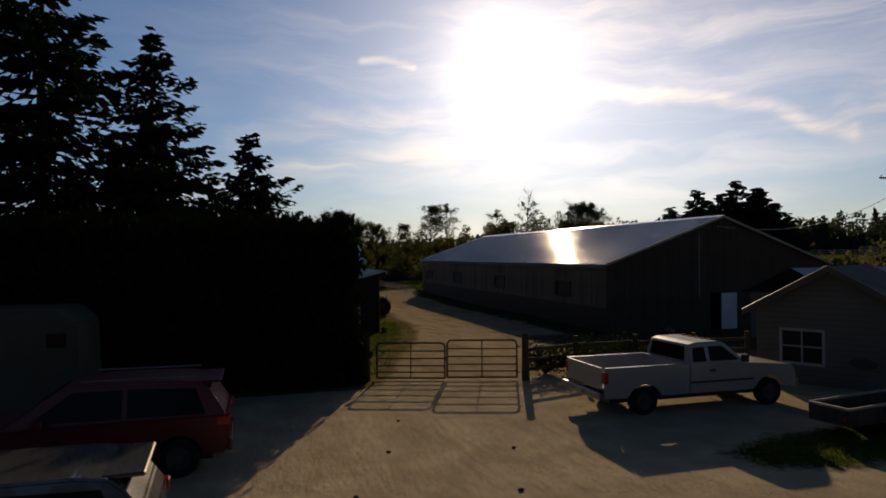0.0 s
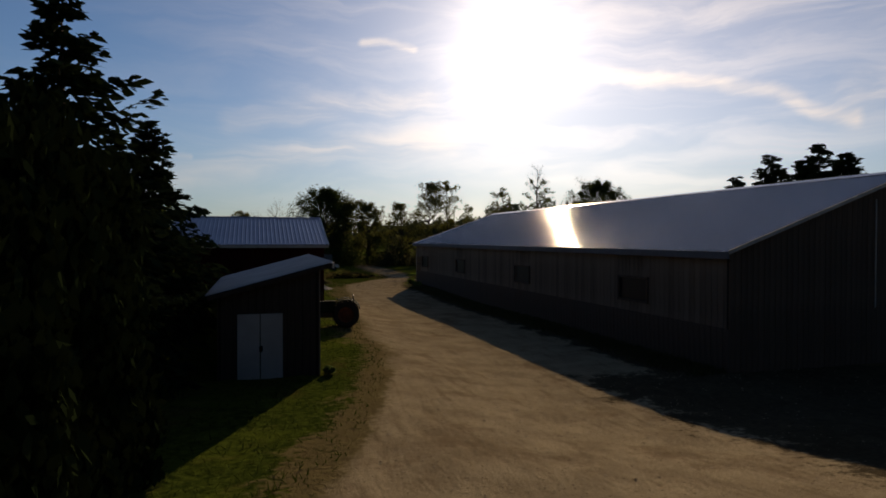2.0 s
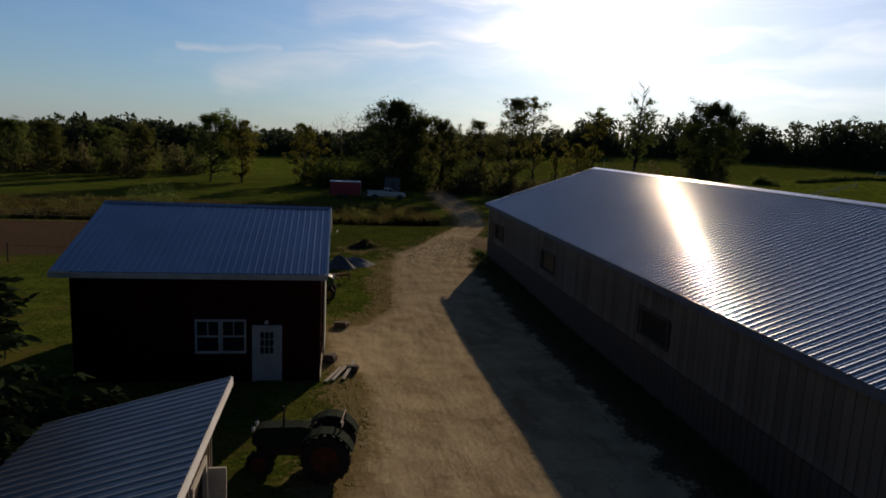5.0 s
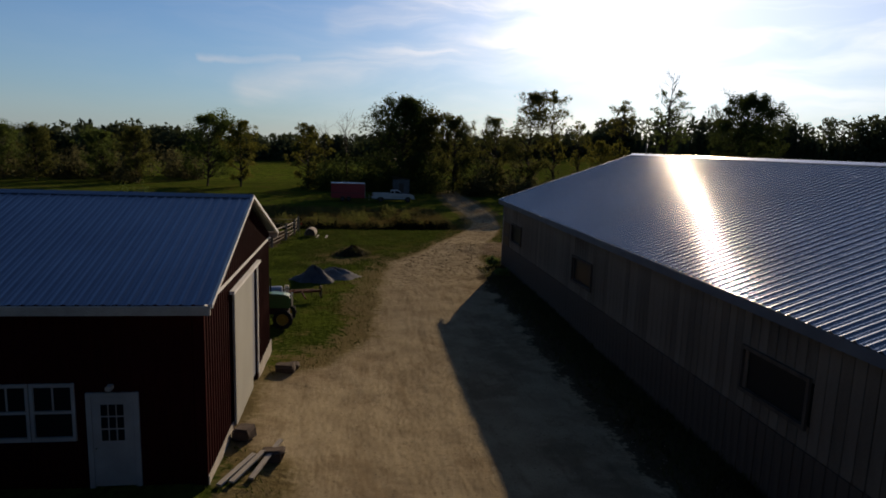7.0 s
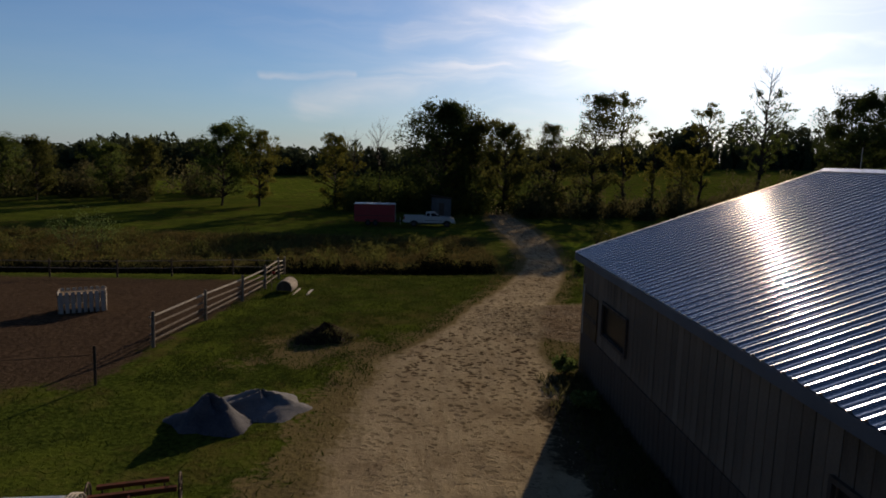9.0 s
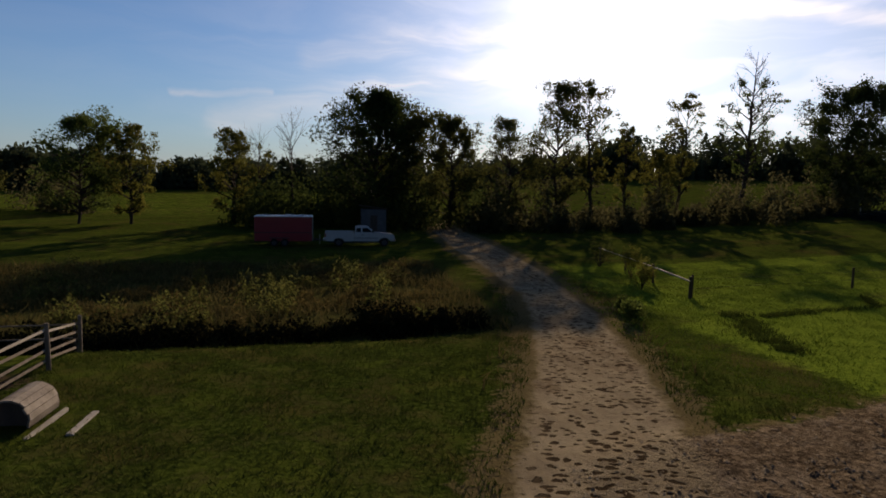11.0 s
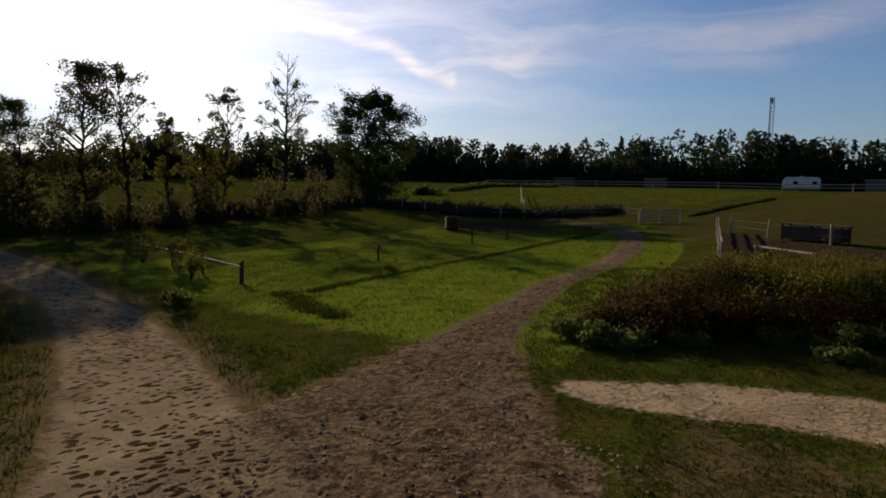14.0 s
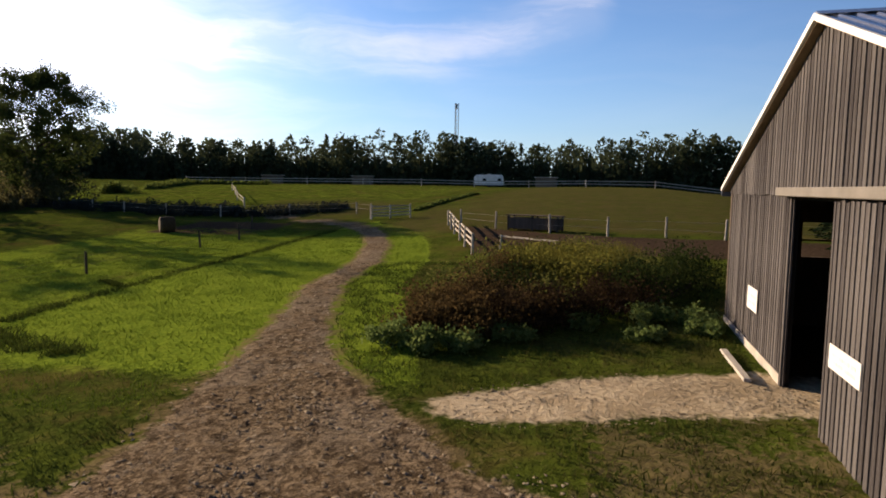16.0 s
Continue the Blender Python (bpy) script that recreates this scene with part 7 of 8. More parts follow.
# ---- paddock fences on the left ----
rail_fence([(4.4, 83.8), (5.0, 88.0), (5.5, 92.2), (5.75, 96.2), (5.7, 100.2), (5.45, 103.2)], (0.28, 0.55, 0.82, 1.14), "weathered paddock fence with bleached top rails", post_h=1.38, material=mat("weathered grey-brown rail", (0.24, 0.20, 0.16), (0.14, 0.115, 0.09), 2.5, 0.85, 0, 0.4, 30, 0.5), top_material=M_RAIL, post_r=0.07, size=(0.03, 0.07), jitter=0.05)
rail_fence([(-26, 99.0), (-20, 99.2), (-14, 99.4), (-8, 99.5), (-4.1, 99.8), (-1.1, 100.6), (2.4, 101.8), (5.4, 103.0)], (0.55, 1.0), "low far paddock fence with two thin pale rails", post_h=1.15, post_r=0.055, material=M_SHEDB, size=(0.03, 0.045))
rail_fence([(-12, 77.0), (-7, 77.3), (-3, 77.6), (1.16, 78.7), (4.2, 79.8)], (1.0,), "paddock fence of thin posts and one wire", post_h=1.25, post_r=0.05, size=(0.012, 0.012), jitter=0.06)


def build_crate():
    t = thing("hay_crate", "pale slatted hay crate standing in the paddock", "hay feeder", at(-1.1, 89.7, 24))
    for s, (a, b) in (("x", (-0.95, 0.95)), ("y", (-0.55, 0.55))):
        for k in (-1, 1):
            for i in range(8 if s == "x" else 5):
                u = a + (b - a) * (i + 0.5) / (8 if s == "x" else 5)
                bm = box(u - 0.075, u + 0.075, k * 0.55 - 0.015, k * 0.55 + 0.015, 0.02, 0.98) if s == "x" else box(k * 0.95 - 0.015, k * 0.95 + 0.015, u - 0.075, u + 0.075, 0.02, 0.98)
                part("slat", bm, M_PALE, t)
    for z in (0.15, 0.8):
        part("hoop", box(-0.97, 0.97, -0.53, 0.53, z, z + 0.06), M_WOOD, t)


build_crate()

# ---- meadow on the right: wire fence, bale, gates, far rails ----
pts = [(33.2, 112.2), (44.2, 113.2), (55.5, 114.0), (59.6, 113.4), (66.4, 116.4)]
rail_fence(pts, (0.5, 0.95), "meadow fence of weathered posts and thin wire", post_h=1.25, post_r=0.075, size=(0.01, 0.01), jitter=0.05)
rail_fence([(32.8, 111.7), (33.7, 117.4), (34.3, 122.5), (34.7, 127.8)], (1.0,), "short fence with one bleached pole rail", post_h=1.2, post_r=0.08, material=M_POST, top_material=M_RAIL, size=(0.07, 0.07))
rail_fence([(67.4, 98.4), (64.3, 97.4), (61.2, 96.4), (57.8, 95.2), (54.4, 94.1), (51.0, 92.9)], (0.45, 0.8, 1.15), "bleached white rail fence beside the track", post_h=1.25, material=M_RAIL, size=(0.04, 0.12))
rail_fence([(52.0, 91.4), (49.4, 88.0)], (0.95,), "single pale hitching rail on two posts", post_h=1.0, material=M_RAIL, size=(0.06, 0.09))
rail_fence([(66.9, 97.2), (64.0, 93.8), (61.3, 89.4), (59.6, 85.4), (60.2, 81.6), (59.6, 78.0), (60.2, 71)], (0.55, 1.05), "paddock fence of posts and thin wire", post_h=1.35, post_r=0.08, size=(0.012, 0.012), material=M_RAIL, jitter=0.05)
rail_fence([(73.7, 107.7), (74.1, 105.9), (74.5, 104.0)], (0.3, 0.6, 0.9, 1.2), "wooden paddock gate with four rails", post_h=1.35, size=(0.04, 0.10), category="gate", material=M_RAIL)
rail_fence([(81.0, 158), (79.6, 150.9), (78.0, 144.5), (76.7, 138.9), (75.0, 132), (74.6, 125), (77.4, 118.5), (79.4, 111.6), (77.0, 109.0), (74.0, 107.9)], (0.6, 1.05), "weathered posts and thin wire beyond the track", post_h=1.25, size=(0.014, 0.014), material=M_RAIL)
rail_fence([(84, 128), (92, 134), (101, 140), (111, 147)], (0.6, 1.05), "far field fence with pale rails", post_h=1.25, size=(0.03, 0.09), material=M_RAIL)
rail_fence([(152, 186), (152.5, 170), (153, 154), (153, 140), (153, 126), (153.5, 114), (153.5, 102), (154, 90), (154, 76), (154, 62), (153, 46)], (0.7, 1.3), "far pale rail fence along the wood", post_h=1.6, post_r=0.1, size=(0.05, 0.16), material=M_RAIL)


def build_bale():
    t = thing("round_bale", "brown round hay bale with a faded wrapped end", "hay bale", at(62.9, 122.5, 46) @ Matrix.Diagonal((0.82, 0.82, 0.82, 1)))
    prof = [(0.001, -0.75), (0.72, -0.75), (0.82, -0.66), (0.86, 0.0), (0.82, 0.66), (0.72, 0.75), (0.001, 0.75)]
    part("hay", lathe(prof, 26, m=pose(0, 0, 0.82)), mat("brown hay", (0.085, 0.052, 0.028), (0.05, 0.032, 0.018), 4, 0.95, 0, 0.9, 30, 0.6), t)
    part("wrap", lathe([(0.001, 0.765), (0.70, 0.765), (0.80, 0.70), (0.835, 0.55)], 26, m=pose(0, 0, 0.82)), mat("faded bale wrap", (0.15, 0.115, 0.08), (0.10, 0.078, 0.055), 4, 0.9, 0, 0.4, 20), t, "faded wrap")


build_bale()


def build_feeder():
    t = thing("feed_bunk", "long dark timber feed bunk in the paddock", "feeder", at(62.6, 90.6, 69))
    part("trough", prism([(-2.0, 0.12), (-2.1, 0.95), (2.1, 0.95), (2.0, 0.12)], -0.5, 0.5, bevel=0.03), M_BASE, t)
    part("roof_board", box(-2.2, 2.2, -0.55, 0.55, 1.1, 1.16), M_BASE, t)
    for x in (-2.0, 0, 2.0):
        for y in (-0.45, 0.45):
            part("leg", box(x - 0.06, x + 0.06, y - 0.06, y + 0.06, 0, 1.1), M_POST, t)


build_feeder()


def build_mast():
    t = thing("radio_mast", "slender pale lattice radio mast above the woods", "radio mast", at(241, 139.0))
    h, w = 29.6, 0.75
    c = [(w * math.cos(a), w * math.sin(a)) for a in (0.5, 2.6, 4.7)]
    for x, y in c:
        part("leg", rod((x, y, 0), (x, y, h), 0.10, n=5), M_PALE, t)
    for i in range(22):
        z0, z1 = h * i / 22, h * (i + 1) / 22
        bm = None
        for k in range(3):
            a, b = c[k], c[(k + 1) % 3]
            bm = rod((*a, z0), (*b, z1), 0.05, bm, 4)
        part("brace", bm, M_PALE, t)
    part("antenna", box(-1.1, 1.1, -0.15, 0.15, h - 1.8, h - 0.2), M_PALE, t)


build_mast()


def build_hut():
    t = thing("hut", "small grey hut in the shade of the large tree", "hut", at(18.4, 153.8))
    part("wall", box(-1.4, 1.4, -1.0, 1.0, 0, 2.6), mat("grey hut boards", (0.13, 0.13, 0.135), (0.09, 0.09, 0.095), 1.5, 0.8, 0, 0.3, 20), t)
    part("roof", prism([(-1.6, 2.95), (1.6, 2.55), (1.6, 2.63), (-1.6, 3.03)], -1.2, 1.2), M_IRON, t)
    part("door", box(-0.4, 0.4, -1.03, -1.0, 0.05, 1.95), M_BASE, t)


build_hut()


def build_shelter(x, y, turn, label):
    t = thing("run_in_shed", label, "run-in shed", at(x, y, turn))
    part("back_wall", box(-2.4, 2.4, 1.4, 1.5, 0, 2.3), M_SIDE, t)
    for s in (-1, 1):
        part("side_wall", box(s * 2.4 - 0.05, s * 2.4 + 0.05, -1.4, 1.4, 0, 2.3), M_SIDE, t)
    part("roof", prism([(-2.7, 2.3), (2.7, 2.3), (2.7, 2.42), (-2.7, 2.42)], -1.8, 1.7), M_PALE, t)


build_shelter(176, 176, 90, "small grey run-in shed at the wood edge")
build_shelter(178, 150, 90, "small pale run-in shed at the wood edge")
build_shelter(172, 100, 90, "small brown run-in shed at the wood edge")

# ---- low growth: tall ditch grass, meadow grass, weeds and shrubs ----
M_GRASS = leafmat("meadow grass blades", (0.028, 0.045, 0.008), (0.078, 0.102, 0.021), 0.28)
M_TALLGRASS = leafmat("tall dry ditch grass", (0.052, 0.052, 0.017), (0.150, 0.120, 0.046), 0.30)
M_WEED = leafmat("green weeds", (0.062, 0.108, 0.028), (0.170, 0.220, 0.075), 0.45)


def blades(P, h, w, rng, lean=0.35):
    """Upright tapering blades of grass, two triangles each as one quad."""
    n = len(P)
    a = rng.random(n) * 6.2832
    side = np.stack([np.cos(a), np.sin(a), np.zeros(n)], -1) * (w * (0.6 + 0.8 * rng.random(n)))[:, None]
    hh = (h * (0.5 + 0.8 * rng.random(n)))[:, None]
    tip = rng.normal(size=(n, 3)) * lean
    tip[:, 2] = 1
    top = P + tip * hh
    V = np.stack([P - side, P + side, top + side * 0.15, top - side * 0.15], 1).reshape(-1, 3)
    return V, np.arange(4 * n).reshape(-1, 4)


def scatter(n, x0, x1, y0, y1, rng, keep):
    X, Y = rng.uniform(x0, x1, n), rng.uniform(y0, y1, n)
    k = keep(X, Y)
    X, Y = X[k], Y[k]
    return np.stack([X, Y, land(X, Y) - 0.02], -1)


def off_roads(X, Y, margin=0.25):
    d = np.minimum(X - poly(Y, DRIVE_L), poly(Y, DRIVE_R) - X)
    d = np.where(Y > 172, -9, d)
    ok = (d < -margin) & (along(X, Y, TRACK) < -margin) & (along(X, Y, STRIP) < -margin)
    ok &= ~((X > 19.9) & (X < 37) & (Y > 36.9) & (Y < 82.0)) & ~((X > 3) & (X < 6.2) & (Y > 37.8) & (Y < 46.6)) & ~((X > -0.1) & (X < 8.1) & (Y > 55.1) & (Y < 64.8))
    ok &= ~((X < 5.2) & (Y > 79.5) & (Y < 99.8)) & (np.hypot(X - 21.5, (Y - 88.2) * 0.9) > 3.0)
    return ok


TRX, TRY = [q[0] for q in TRACK], [q[1] for q in TRACK]


def build_growth():
    rng = np.random.default_rng(61)
    clump = lambda X, Y: rng.random(len(X)) < 0.35 + 0.65 * (np.sin(X * 1.9 + 2 * np.sin(Y * 0.7)) * np.sin(Y * 1.6 + X * 0.4) > -0.2)
    near = np.concatenate([
        scatter(150000, 5, 48, 80, 104, rng, lambda X, Y: off_roads(X, Y) & clump(X, Y) & ((X < 25) | (Y < np.interp(X, TRX, TRY) - 1))),
        scatter(22000, 1, 14, 23, 80, rng, lambda X, Y: off_roads(X, Y) & clump(X, Y)),
        scatter(3500, 8.3, 16, 11, 15.4, rng, lambda X, Y: (np.hypot((X - 10.1) / 1.95, Y - 12.6) < 0.9) | ((X > 10.6) & (Y > 11.8) & (Y < 13.7)))])
    worn = (near[:, 0] > 19.5) & (near[:, 1] < 87.5) & (near[:, 1] > 80) & (rng.random(len(near)) < 0.7)
    V, F = blades(near[worn], 0.10, 0.016, rng, 0.6)
    tagged(new("dry_lawn", mesh_np("dry_lawn", V, F, leafmat("dry lawn blades", (0.036, 0.043, 0.010), (0.092, 0.096, 0.026), 0.35))), "dull brownish dry lawn behind the barn", "grass", kind="stuff")
    near = near[~worn]
    V, F = blades(near, 0.11, 0.016, rng, 0.6)
    tagged(new("grass", mesh_np("grass", V, F, M_GRASS)), "short mown green grass", "grass", kind="stuff")
    right = scatter(110000, 21, 66, 89, 122, rng, lambda X, Y: off_roads(X, Y) & clump(X, Y) & (X >= 25) & (Y > np.interp(X, TRX, TRY) - 3.5))
    V, F = blades(right, 0.10, 0.016, rng, 0.6)
    tagged(new("meadow_grass", mesh_np("meadow_grass", V, F, leafmat("bright meadow grass", (0.110, 0.172, 0.018), (0.240, 0.310, 0.040), 0.08))), "short bright green meadow grass beside the track", "grass", kind="stuff")
    tall = scatter(33000, -45, 21, 104.6, 127, rng, lambda X, Y: (X < poly(Y, DRIVE_L) - 0.8) & (rng.random(len(X)) < 0.10 + 0.90 * (np.sin(X * 0.38 + np.sin(Y * 0.5) * 2) * np.sin(Y * 1.1 + X * 0.15) > -0.1)))
    V, F = blades(tall, 0.44, 0.035, rng, 0.5)
    tagged(new("tall_grass", mesh_np("tall_grass", V, F, M_TALLGRASS)), "tall dry brownish grass along the ditch", "tall grass", kind="stuff")
    edge = scatter(9000, -6, 44, 96, 118, rng, lambda X, Y: off_roads(X, Y, 0.5) & (np.abs(np.minimum(X - poly(Y, DRIVE_L), poly(Y, DRIVE_R) - X) + 1.0) < 0.7))
    V, F = blades(edge, 0.32, 0.025, rng, 0.5)
    lines = []
    for pts_ in ([(33.0, 106.2), (36.5, 107.0), (45.5, 108.1), (51.6, 108.0), (58.2, 108.2), (65.1, 107.6)], [(40.7, 108.0), (42.3, 110.3)]):
        for (ax, ay), (bx, by) in zip(pts_, pts_[1:]):
            u = rng.random(600)
            q = np.stack([ax + (bx - ax) * u, ay + (by - ay) * u + rng.normal(size=600) * 0.22, u], -1)
            lines.append(q)
    lines += [np.stack([cx + rng.normal(size=330) * w_ * 0.6, cy + rng.normal(size=330) * w_ * 0.6, rng.random(330)], -1) for cx, cy, w_ in ((30.2, 102.6, 0.8), (31.5, 105.0, 0.7), (30.8, 103.8, 0.7), (29.8, 101.2, 0.6), (32.0, 106.6, 0.6), (29.4, 99.8, 0.5))]
    lines = np.concatenate(lines)
    lines[:, 2] = land(lines[:, 0], lines[:, 1]) - 0.02
    V2, F2 = blades(lines, 0.17, 0.025, rng, 0.6)
    mound = scatter(1600, 9.2, 12.0, 84.2, 86.4, rng, lambda X, Y: np.hypot((X - 10.6) / 1.35, Y - 85.3) < 0.95)
    mound[:, 2] += 0.45 * (1 - np.hypot((mound[:, 0] - 10.6) / 1.35, mound[:, 1] - 85.3) ** 1.7)
    V4, F4 = blades(mound, 0.16, 0.02, rng, 0.7)
    tagged(new("mound_weeds", mesh_np("mound_weeds", V4, F4, M_UNDER)), "dark wilted weeds on the muck mound", "weeds", kind="stuff")
    foot = scatter(20000, 18.2, 20.05, 37, 81, rng, lambda X, Y: rng.random(len(X)) < (X - 18.1) * 0.55)
    V3, F3 = blades(foot, 0.22, 0.03, rng, 0.5)
    tagged(new("wall_weeds", mesh_np("wall_weeds", V3, F3, M_UNDER)), "low dark weeds along the foot of the barn", "weeds", kind="stuff")
    tagged(new("uncut_grass", mesh_np("uncut_grass", V2, F2, M_GRASS)), "uncut grass left in lines and tufts on the meadow", "grass", kind="stuff")
    tagged(new("verge_grass", mesh_np("verge_grass", V, F, M_TALLGRASS)), "rough dry grass on the verge", "grass", kind="stuff")


build_growth()


def shrub(x, y, w, h, leaf, label, seed, n=1500, size=0.09, group="shrubs by the barn", name="shrub", stems=14):
    """A loose shrub: stems from one foot and leaves about their upper parts."""
    rng = np.random.default_rng(seed)
    t = thing(name, label, "shrub", at(x, y, rng.uniform(0, 360)), group)
    segs, C = [], []
    for i in range(stems):
        a, r = rng.random() * 6.2832, math.sqrt(rng.random()) * w
        top = np.array((math.cos(a) * r, math.sin(a) * r, h * (1 - 0.45 * (r / w) ** 2) * rng.uniform(0.65, 1.05)))
        mid = top * np.array((0.5, 0.5, 0.55))
        segs += [(np.zeros(3), mid, 0.02, 0.014), (mid, top, 0.014, 0.005)]
        C += [mid, mid * 0.4 + top * 0.6, top, top * np.array((1, 1, 0.85))]
    C = np.array(C)
    per = max(3, n // len(C))
    P = np.repeat(C, per, 0) + rng.normal(size=(len(C) * per, 3)) * np.array((0.22, 0.22, 0.20)) * w * 0.8
    P[:, 2] = np.abs(P[:, 2]) + 0.03
    put("branchwork", mesh_np("branchwork", *tubes(segs, 4), M_BARK), t)
    put("foliage", mesh_np("foliage", *leaf_quads(P, size, rng), leaf), t)
    return t


rb = random.Random(8)
M_DARKLEAF = leafmat("dark green shrub leaves", (0.014, 0.024, 0.008), (0.042, 0.058, 0.016), 0.25)
# very dark brown puts the thicket's shaded front into the leaf colour
M_SHADEBROWN = leafmat("dark brown leaves for thicket shade", (0.014, 0.010, 0.007), (0.052, 0.034, 0.018), 0.2)
GROW = (
    (32.7, 90.1, 1.1, 1.5, M_RUST, "reddish brown shrub beside the track"), (33.0, 88.8, 1.2, 1.8, M_RUST, "reddish brown shrub with dark stems"),
    (34.6, 90.5, 1.3, 1.7, M_RUST, "rusty shrub at the track side"), (35.2, 89.6, 1.5, 2.1, M_RUST, "dark reddish shrub in the thicket"),
    (37.4, 90.4, 1.4, 2.0, M_LEAF2, "olive green shrub in the thicket"), (38.0, 88.8, 1.6, 2.0, M_DARKLEAF, "dark green shrub in the thicket"),
    (40.2, 89.6, 1.5, 2.4, M_RUST, "tall reddish brown shrub in the thicket"), (41.0, 88.6, 1.7, 2.8, M_GOLD, "yellowish goldenrod clump in flower"),
    (42.6, 89.8, 1.7, 2.2, M_LEAF2, "olive green shrub in the thicket"), (43.8, 86.8, 1.7, 2.5, M_GOLD, "tall yellow-green goldenrod clump"),
    (45.6, 88.4, 1.8, 2.2, M_DARKLEAF, "dark green shrub behind the barn corner"), (40.2, 85.9, 1.6, 2.4, M_GOLD, "yellowish goldenrod clump in flower"),
    (42.4, 84.2, 1.6, 2.2, M_LEAF2, "olive green shrub by the barn wall"), (37.0, 86.9, 1.3, 1.3, M_LEAF2, "low olive shrub in the thicket"),
    (34.4, 87.4, 1.1, 1.0, M_RUST, "low reddish shrub in the thicket"), (33.4, 88.2, 1.3, 1.6, M_SHADEBROWN, "dark brown shrub standing for shade at the thicket front"),
    (35.0, 86.8, 1.3, 1.7, M_SHADEBROWN, "dark brown shrub standing for shade at the thicket front"), (36.6, 85.2, 1.4, 1.9, M_SHADEBROWN, "dark brown shrub standing for shade at the thicket front"),
    (38.4, 84.2, 1.5, 2.4, M_DARKLEAF, "dark green shrub behind the barn corner"), (40.2, 83.0, 1.5, 2.7, M_DARKLEAF, "tall dark green shrub behind the barn corner"), (42.6, 82.2, 1.5, 2.7, M_DARKLEAF, "tall dark green shrub behind the barn corner"), (47.6, 86.2, 1.7, 1.9, M_LEAF2, "olive shrub at the paddock edge"),
)
for i, (x, y, w, h, leaf, lab) in enumerate(GROW):
    shrub(x, y, w * 1.05, h * 0.62, leaf, lab, 100 + i, 2800, 0.052)
for i, (x, y, w, h) in enumerate(((31.1, 90.9, 0.65, 0.62), (30.8, 89.9, 0.6, 0.5), (31.2, 89.2, 0.6, 0.4), (32.4, 87.9, 0.6, 0.35), (34.4, 86.2, 0.6, 0.3), (35.6, 84.2, 0.7, 0.5), (33.4, 84.3, 0.5, 0.28), (35.4, 82.9, 0.7, 0.45), (34.3, 82.6, 0.5, 0.32))):
    shrub(x, y, w, h, M_WEED, "broad-leaved green weeds at the thicket edge", 140 + i, 1500, 0.055, "weeds by the barn", "weed_clump", 10)
for i, (x, y, w, h, leaf, lab) in enumerate((
    (26.4, 105.8, 0.6, 1.1, M_LEAF, "dark small bush beside the drive"), (27.3, 107.8, 0.5, 0.8, M_LEAF, "dark small bush beside the drive"),
    (31.8, 115.2, 0.8, 1.9, M_GOLD, "yellow-green sapling at the fence"), (33.0, 119.0, 0.8, 2.3, M_GOLD, "yellow-green sapling at the fence"), (33.2, 124.5, 1.0, 2.6, M_LEAF2, "olive sapling at the fence"),
    (-11.5, 113.0, 1.8, 4.2, M_WEED, "pale willow bush beside the ditch"), (-14.5, 114.5, 1.6, 3.6, M_WEED, "pale willow bush beside the ditch"),
    (8.6, 21.9, 0.8, 0.9, M_DARKLEAF, "weeds growing through the rail fence"), (10.2, 22.0, 0.9, 1.0, M_DARKLEAF, "weeds growing through the rail fence"), (11.6, 21.8, 0.9, 1.1, M_DARKLEAF, "weeds growing through the rail fence"), (13.2, 21.5, 1.0, 1.1, M_DARKLEAF, "weeds growing through the rail fence"),
    (6.35, 38.0, 0.14, 0.25, M_WEED, "small weed at the shed corner"), (19.4, 81.2, 0.4, 0.6, M_WEED, "weeds at the barn corner"), (19.3, 78.2, 0.4, 0.5, M_WEED, "weeds at the barn wall"))):
    shrub(x, y, w, h, leaf, lab, 170 + i, 1100, 0.06, "bushes in the meadow", "bush", 12)
spots = [(rb.uniform(-30, 19), rb.uniform(105.5, 124), rb.uniform(0.5, 1.3), rb.uniform(0.6, 1.5)) for i in range(90)]
spots = [s for s in spots if s[0] < float(poly(s[1], DRIVE_L)) - 2.0]
# near-black clumps put the ditch bank's shadow line into colour
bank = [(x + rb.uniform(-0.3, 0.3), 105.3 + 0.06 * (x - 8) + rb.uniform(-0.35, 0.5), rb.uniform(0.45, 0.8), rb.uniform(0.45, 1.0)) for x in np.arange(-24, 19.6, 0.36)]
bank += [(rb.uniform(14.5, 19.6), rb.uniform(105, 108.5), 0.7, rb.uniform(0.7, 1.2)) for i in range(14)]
clump_stuff("bank_shade_weeds", "dense near-black weeds standing for the ditch bank's shadow", bank, leafmat("bank shadow weeds", (0.010, 0.012, 0.006), (0.026, 0.025, 0.011), 0.05), 0.085, 72, 150, "weeds")
clump_stuff("ditch_weeds", "brown and olive weeds along the ditch", spots, M_LEAF2, 0.07, 71, 260, "weeds")
spots = [(rb.uniform(-30, 20), rb.uniform(106, 126), rb.uniform(0.5, 1.5), rb.uniform(0.35, 0.8)) for i in range(170)]
spots = [s for s in spots if s[0] < float(poly(s[1], DRIVE_L)) - 1.5]
clump_stuff("ditch_tussocks", "low brown grass tussocks in the ditch", spots, leafmat("brown grass tussocks", (0.060, 0.050, 0.018), (0.170, 0.130, 0.046), 0.35), 0.07, 75, 200, "tall grass")
spots = [(100.3 + rb.uniform(-1.2, 1.2), 160.8 + rb.uniform(-2.6, 2.6), 1.5, rb.uniform(1.5, 2.1)) for i in range(7)] + [(79.5 + rb.uniform(-0.4, 0.4), 168, 1.3, 2.5) for i in range(3)] + [(81.2, 166.5, 0.35, z_) for z_ in (1.2, 2.4, 3.6, 4.2)]
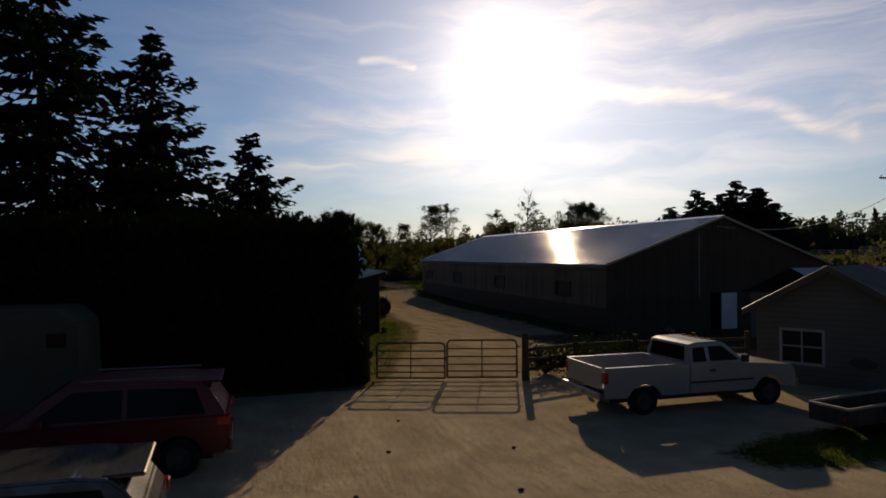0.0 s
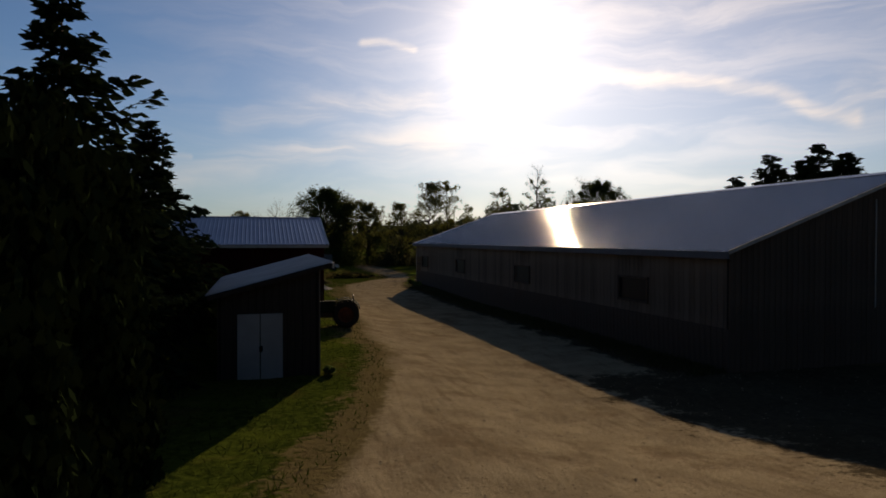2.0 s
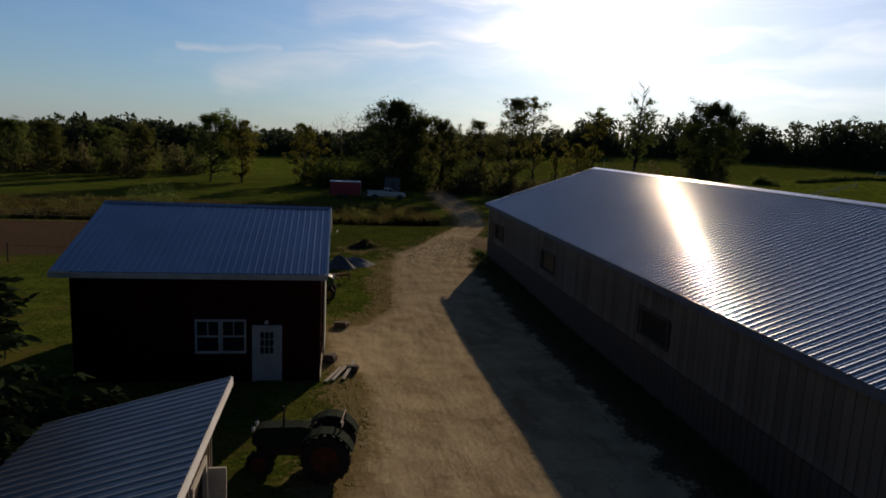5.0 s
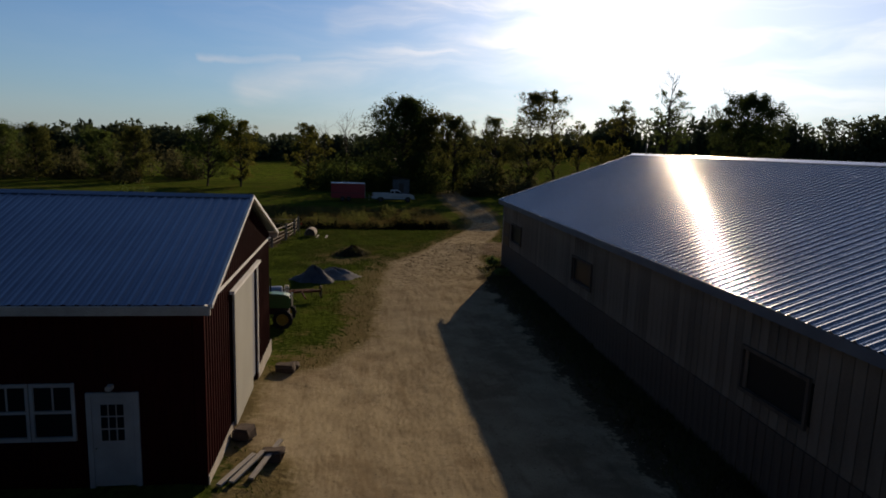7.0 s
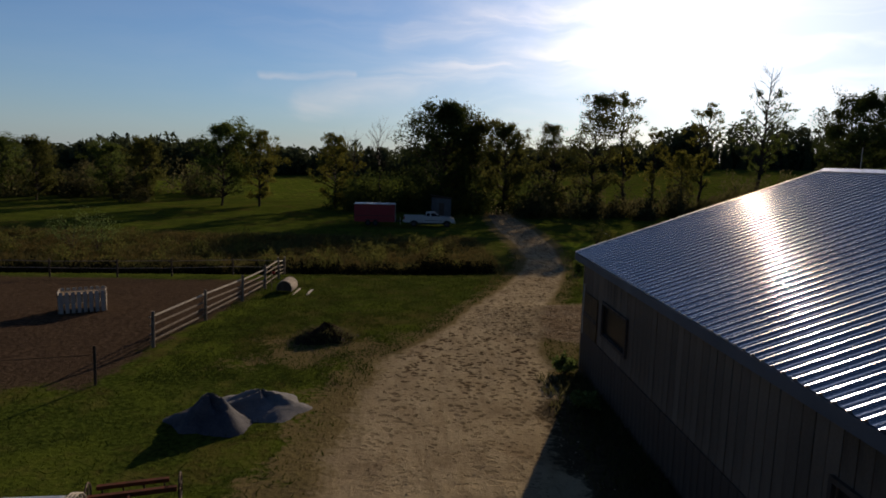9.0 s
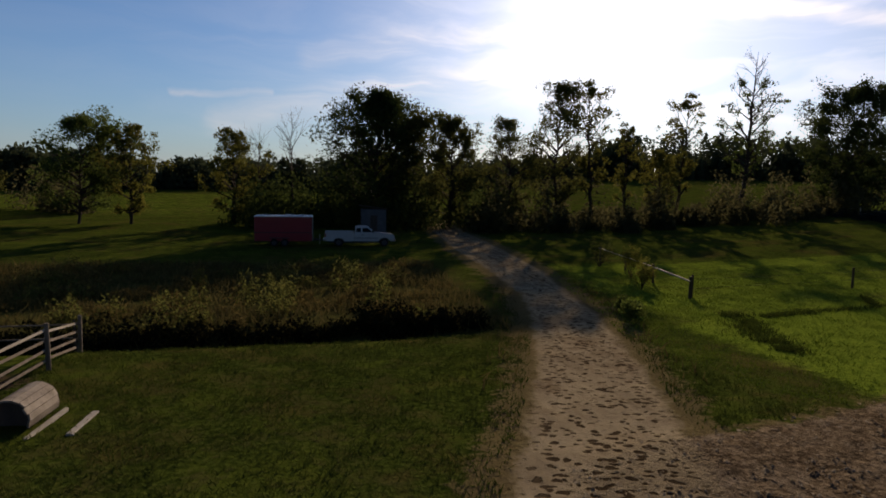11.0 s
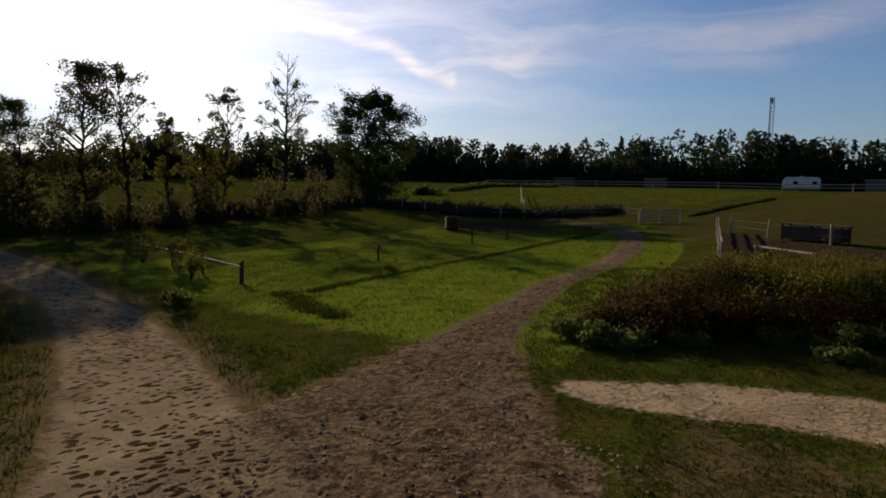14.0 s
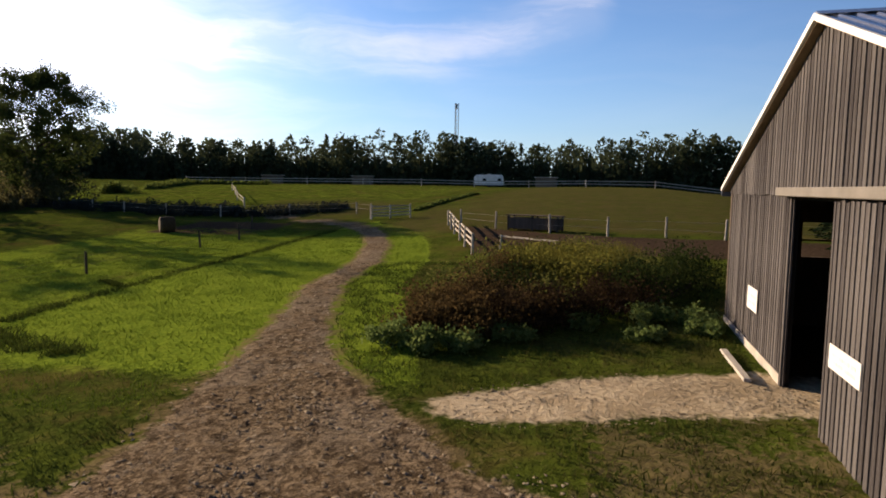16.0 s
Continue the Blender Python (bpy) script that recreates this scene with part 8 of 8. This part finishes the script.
spots += [(112 + 26 * u, 164 + 11 * u + rb.uniform(-0.6, 0.6), 1.3, rb.uniform(0.8, 1.4)) for u in np.arange(0, 1, 0.05)] + [(138 + 3 * u, 175 - 18 * u, 1.3, rb.uniform(0.8, 1.3)) for u in np.arange(0, 1, 0.08)]
spots += [(81 + 24 * u, 105.5 - 1.8 * u + rb.uniform(-0.3, 0.3), 0.4, rb.uniform(0.12, 0.28)) for u in np.arange(0, 1, 0.022)]
clump_stuff("field_bushes", "dark bushes standing in the far field", spots, M_LEAF, 0.2, 73, 260, "bushes")
reeds = []
for (ax, ay, aw), (bx, by, bw) in zip(((82, 163, 3.2), (79.5, 150, 2.6), (79, 140, 3.0), (77, 130, 3.0), (77, 121, 2.4)), ((79.5, 150, 2.6), (79, 140, 3.0), (77, 130, 3.0), (77, 121, 2.4), (83, 115, 1.6))):
    for k in range(46):
        u = rb.random()
        reeds.append((ax + (bx - ax) * u + rb.uniform(-1, 1) * (aw + (bw - aw) * u), ay + (by - ay) * u, rb.uniform(0.5, 1.1), rb.uniform(0.4, 1.3)))
clump_stuff("ditch_reeds", "dark bluish weeds filling the hollow beyond the meadow", reeds, leafmat("dark bluish weeds", (0.018, 0.024, 0.022), (0.044, 0.052, 0.046), 0.2), 0.11, 74, 150, "weeds")

# dry stalks and goldenrod standing among the thicket shrubs
rng_s = np.random.default_rng(91)
for leaf, lab, n, x0, x1, y0, y1, h, w_ in (
    (leafmat("tan dry stalks", (0.072, 0.052, 0.022), (0.165, 0.112, 0.048), 0.4), "tall tan dry stalks in the thicket", 4200, 32.2, 40.0, 87.6, 91.4, 0.8, 0.022),
    (leafmat("goldenrod stalks", (0.062, 0.066, 0.015), (0.165, 0.146, 0.030), 0.4), "yellow-green goldenrod stalks in the thicket", 7500, 40.0, 46.5, 83.5, 90.0, 1.2, 0.028)):
    P = scatter(n, x0, x1, y0, y1, rng_s, lambda X, Y: (np.sin(X * 1.3 + Y) * np.sin(Y * 1.7 - X * 0.6) > -0.35) & (Y > 101.5 - 0.32 * X - 3.2) & (np.hypot((X - (x0 + x1) / 2) / (x1 - x0) * 2, (Y - (y0 + y1) / 2) / (y1 - y0) * 2) < 1.08))
    V, F = blades(P, h, w_, rng_s, 0.16)
    tagged(new("dry_stalks", mesh_np("dry_stalks", V, F, leaf)), lab, "tall weeds", kind="stuff")


# ---- loose clods, chips and small stones on the bare ground ----
def loose_bits(name, label, P, size, material, rng, category):
    """Many small four-sided lumps lying on the ground, as one object."""
    n = len(P)
    s = (size * (0.35 + rng.random(n) ** 2 * 1.3))[:, None]
    a = rng.random(n) * 6.2832
    u = np.stack([np.cos(a), np.sin(a), np.zeros(n)], -1)
    w = np.stack([-np.sin(a), np.cos(a), np.zeros(n)], -1)
    stretch = rng.uniform(0.45, 1.0, n)[:, None]
    up = np.array((0, 0, 1.0)) * s * rng.uniform(0.3, 0.75, n)[:, None]
    V = np.stack([P - u * s - w * s * 0.4 * stretch, P + u * s * 0.9 - w * s * 0.5 * stretch, P + u * s * 0.2 + w * s * stretch, P + u * s * 0.1 + up], 1)
    k = np.arange(n)[:, None] * 4
    F = np.concatenate([k + np.array(f) for f in ((0, 1, 3), (1, 2, 3), (2, 0, 3))])
    return tagged(new(name, mesh_np(name, V.reshape(-1, 3), F, material)), label, category, kind="stuff")


def in_drive(X, Y):
    return np.minimum(X - poly(Y, DRIVE_L), poly(Y, DRIVE_R) - X)


rng_b = np.random.default_rng(77)
M_CLOD = leafmat("dry soil clods", (0.080, 0.056, 0.036), (0.48, 0.40, 0.28), 0.0, 0.95)
M_CHIP = leafmat("mixed gravel stones", (0.12, 0.095, 0.065), (0.42, 0.35, 0.25), 0.0, 0.95)
P = scatter(42000, 17, 60, 83, 104, rng_b, lambda X, Y: (np.maximum(along(X, Y, TRACK), 3.3 - np.hypot(X - 21.5, (Y - 88.2) * 0.9)) > -0.25 + 0.5 * rng_b.random(len(X))) & ((X < 40) | (rng_b.random(len(X)) < 0.4)))
loose_bits("loose_clods", "loose brown clods and chips on the dirt track", P + np.array((0, 0, 0.02)), 0.046, M_CLOD, rng_b, "soil clods")
P = scatter(15000, 5, 24, 22, 112, rng_b, lambda X, Y: in_drive(X, Y) > 0.2)
loose_bits("loose_stones", "loose small stones on the gravel drive", P + np.array((0, 0, 0.015)), 0.03, M_CHIP, rng_b, "gravel")
P = scatter(5000, 24, 30, 80.5, 88.5, rng_b, lambda X, Y: along(X, Y, STRIP) > -0.3)
loose_bits("loose_chips", "straw and wood chips on the sandy path", P + np.array((0, 0, 0.015)), 0.03, M_CHIP, rng_b, "chips")
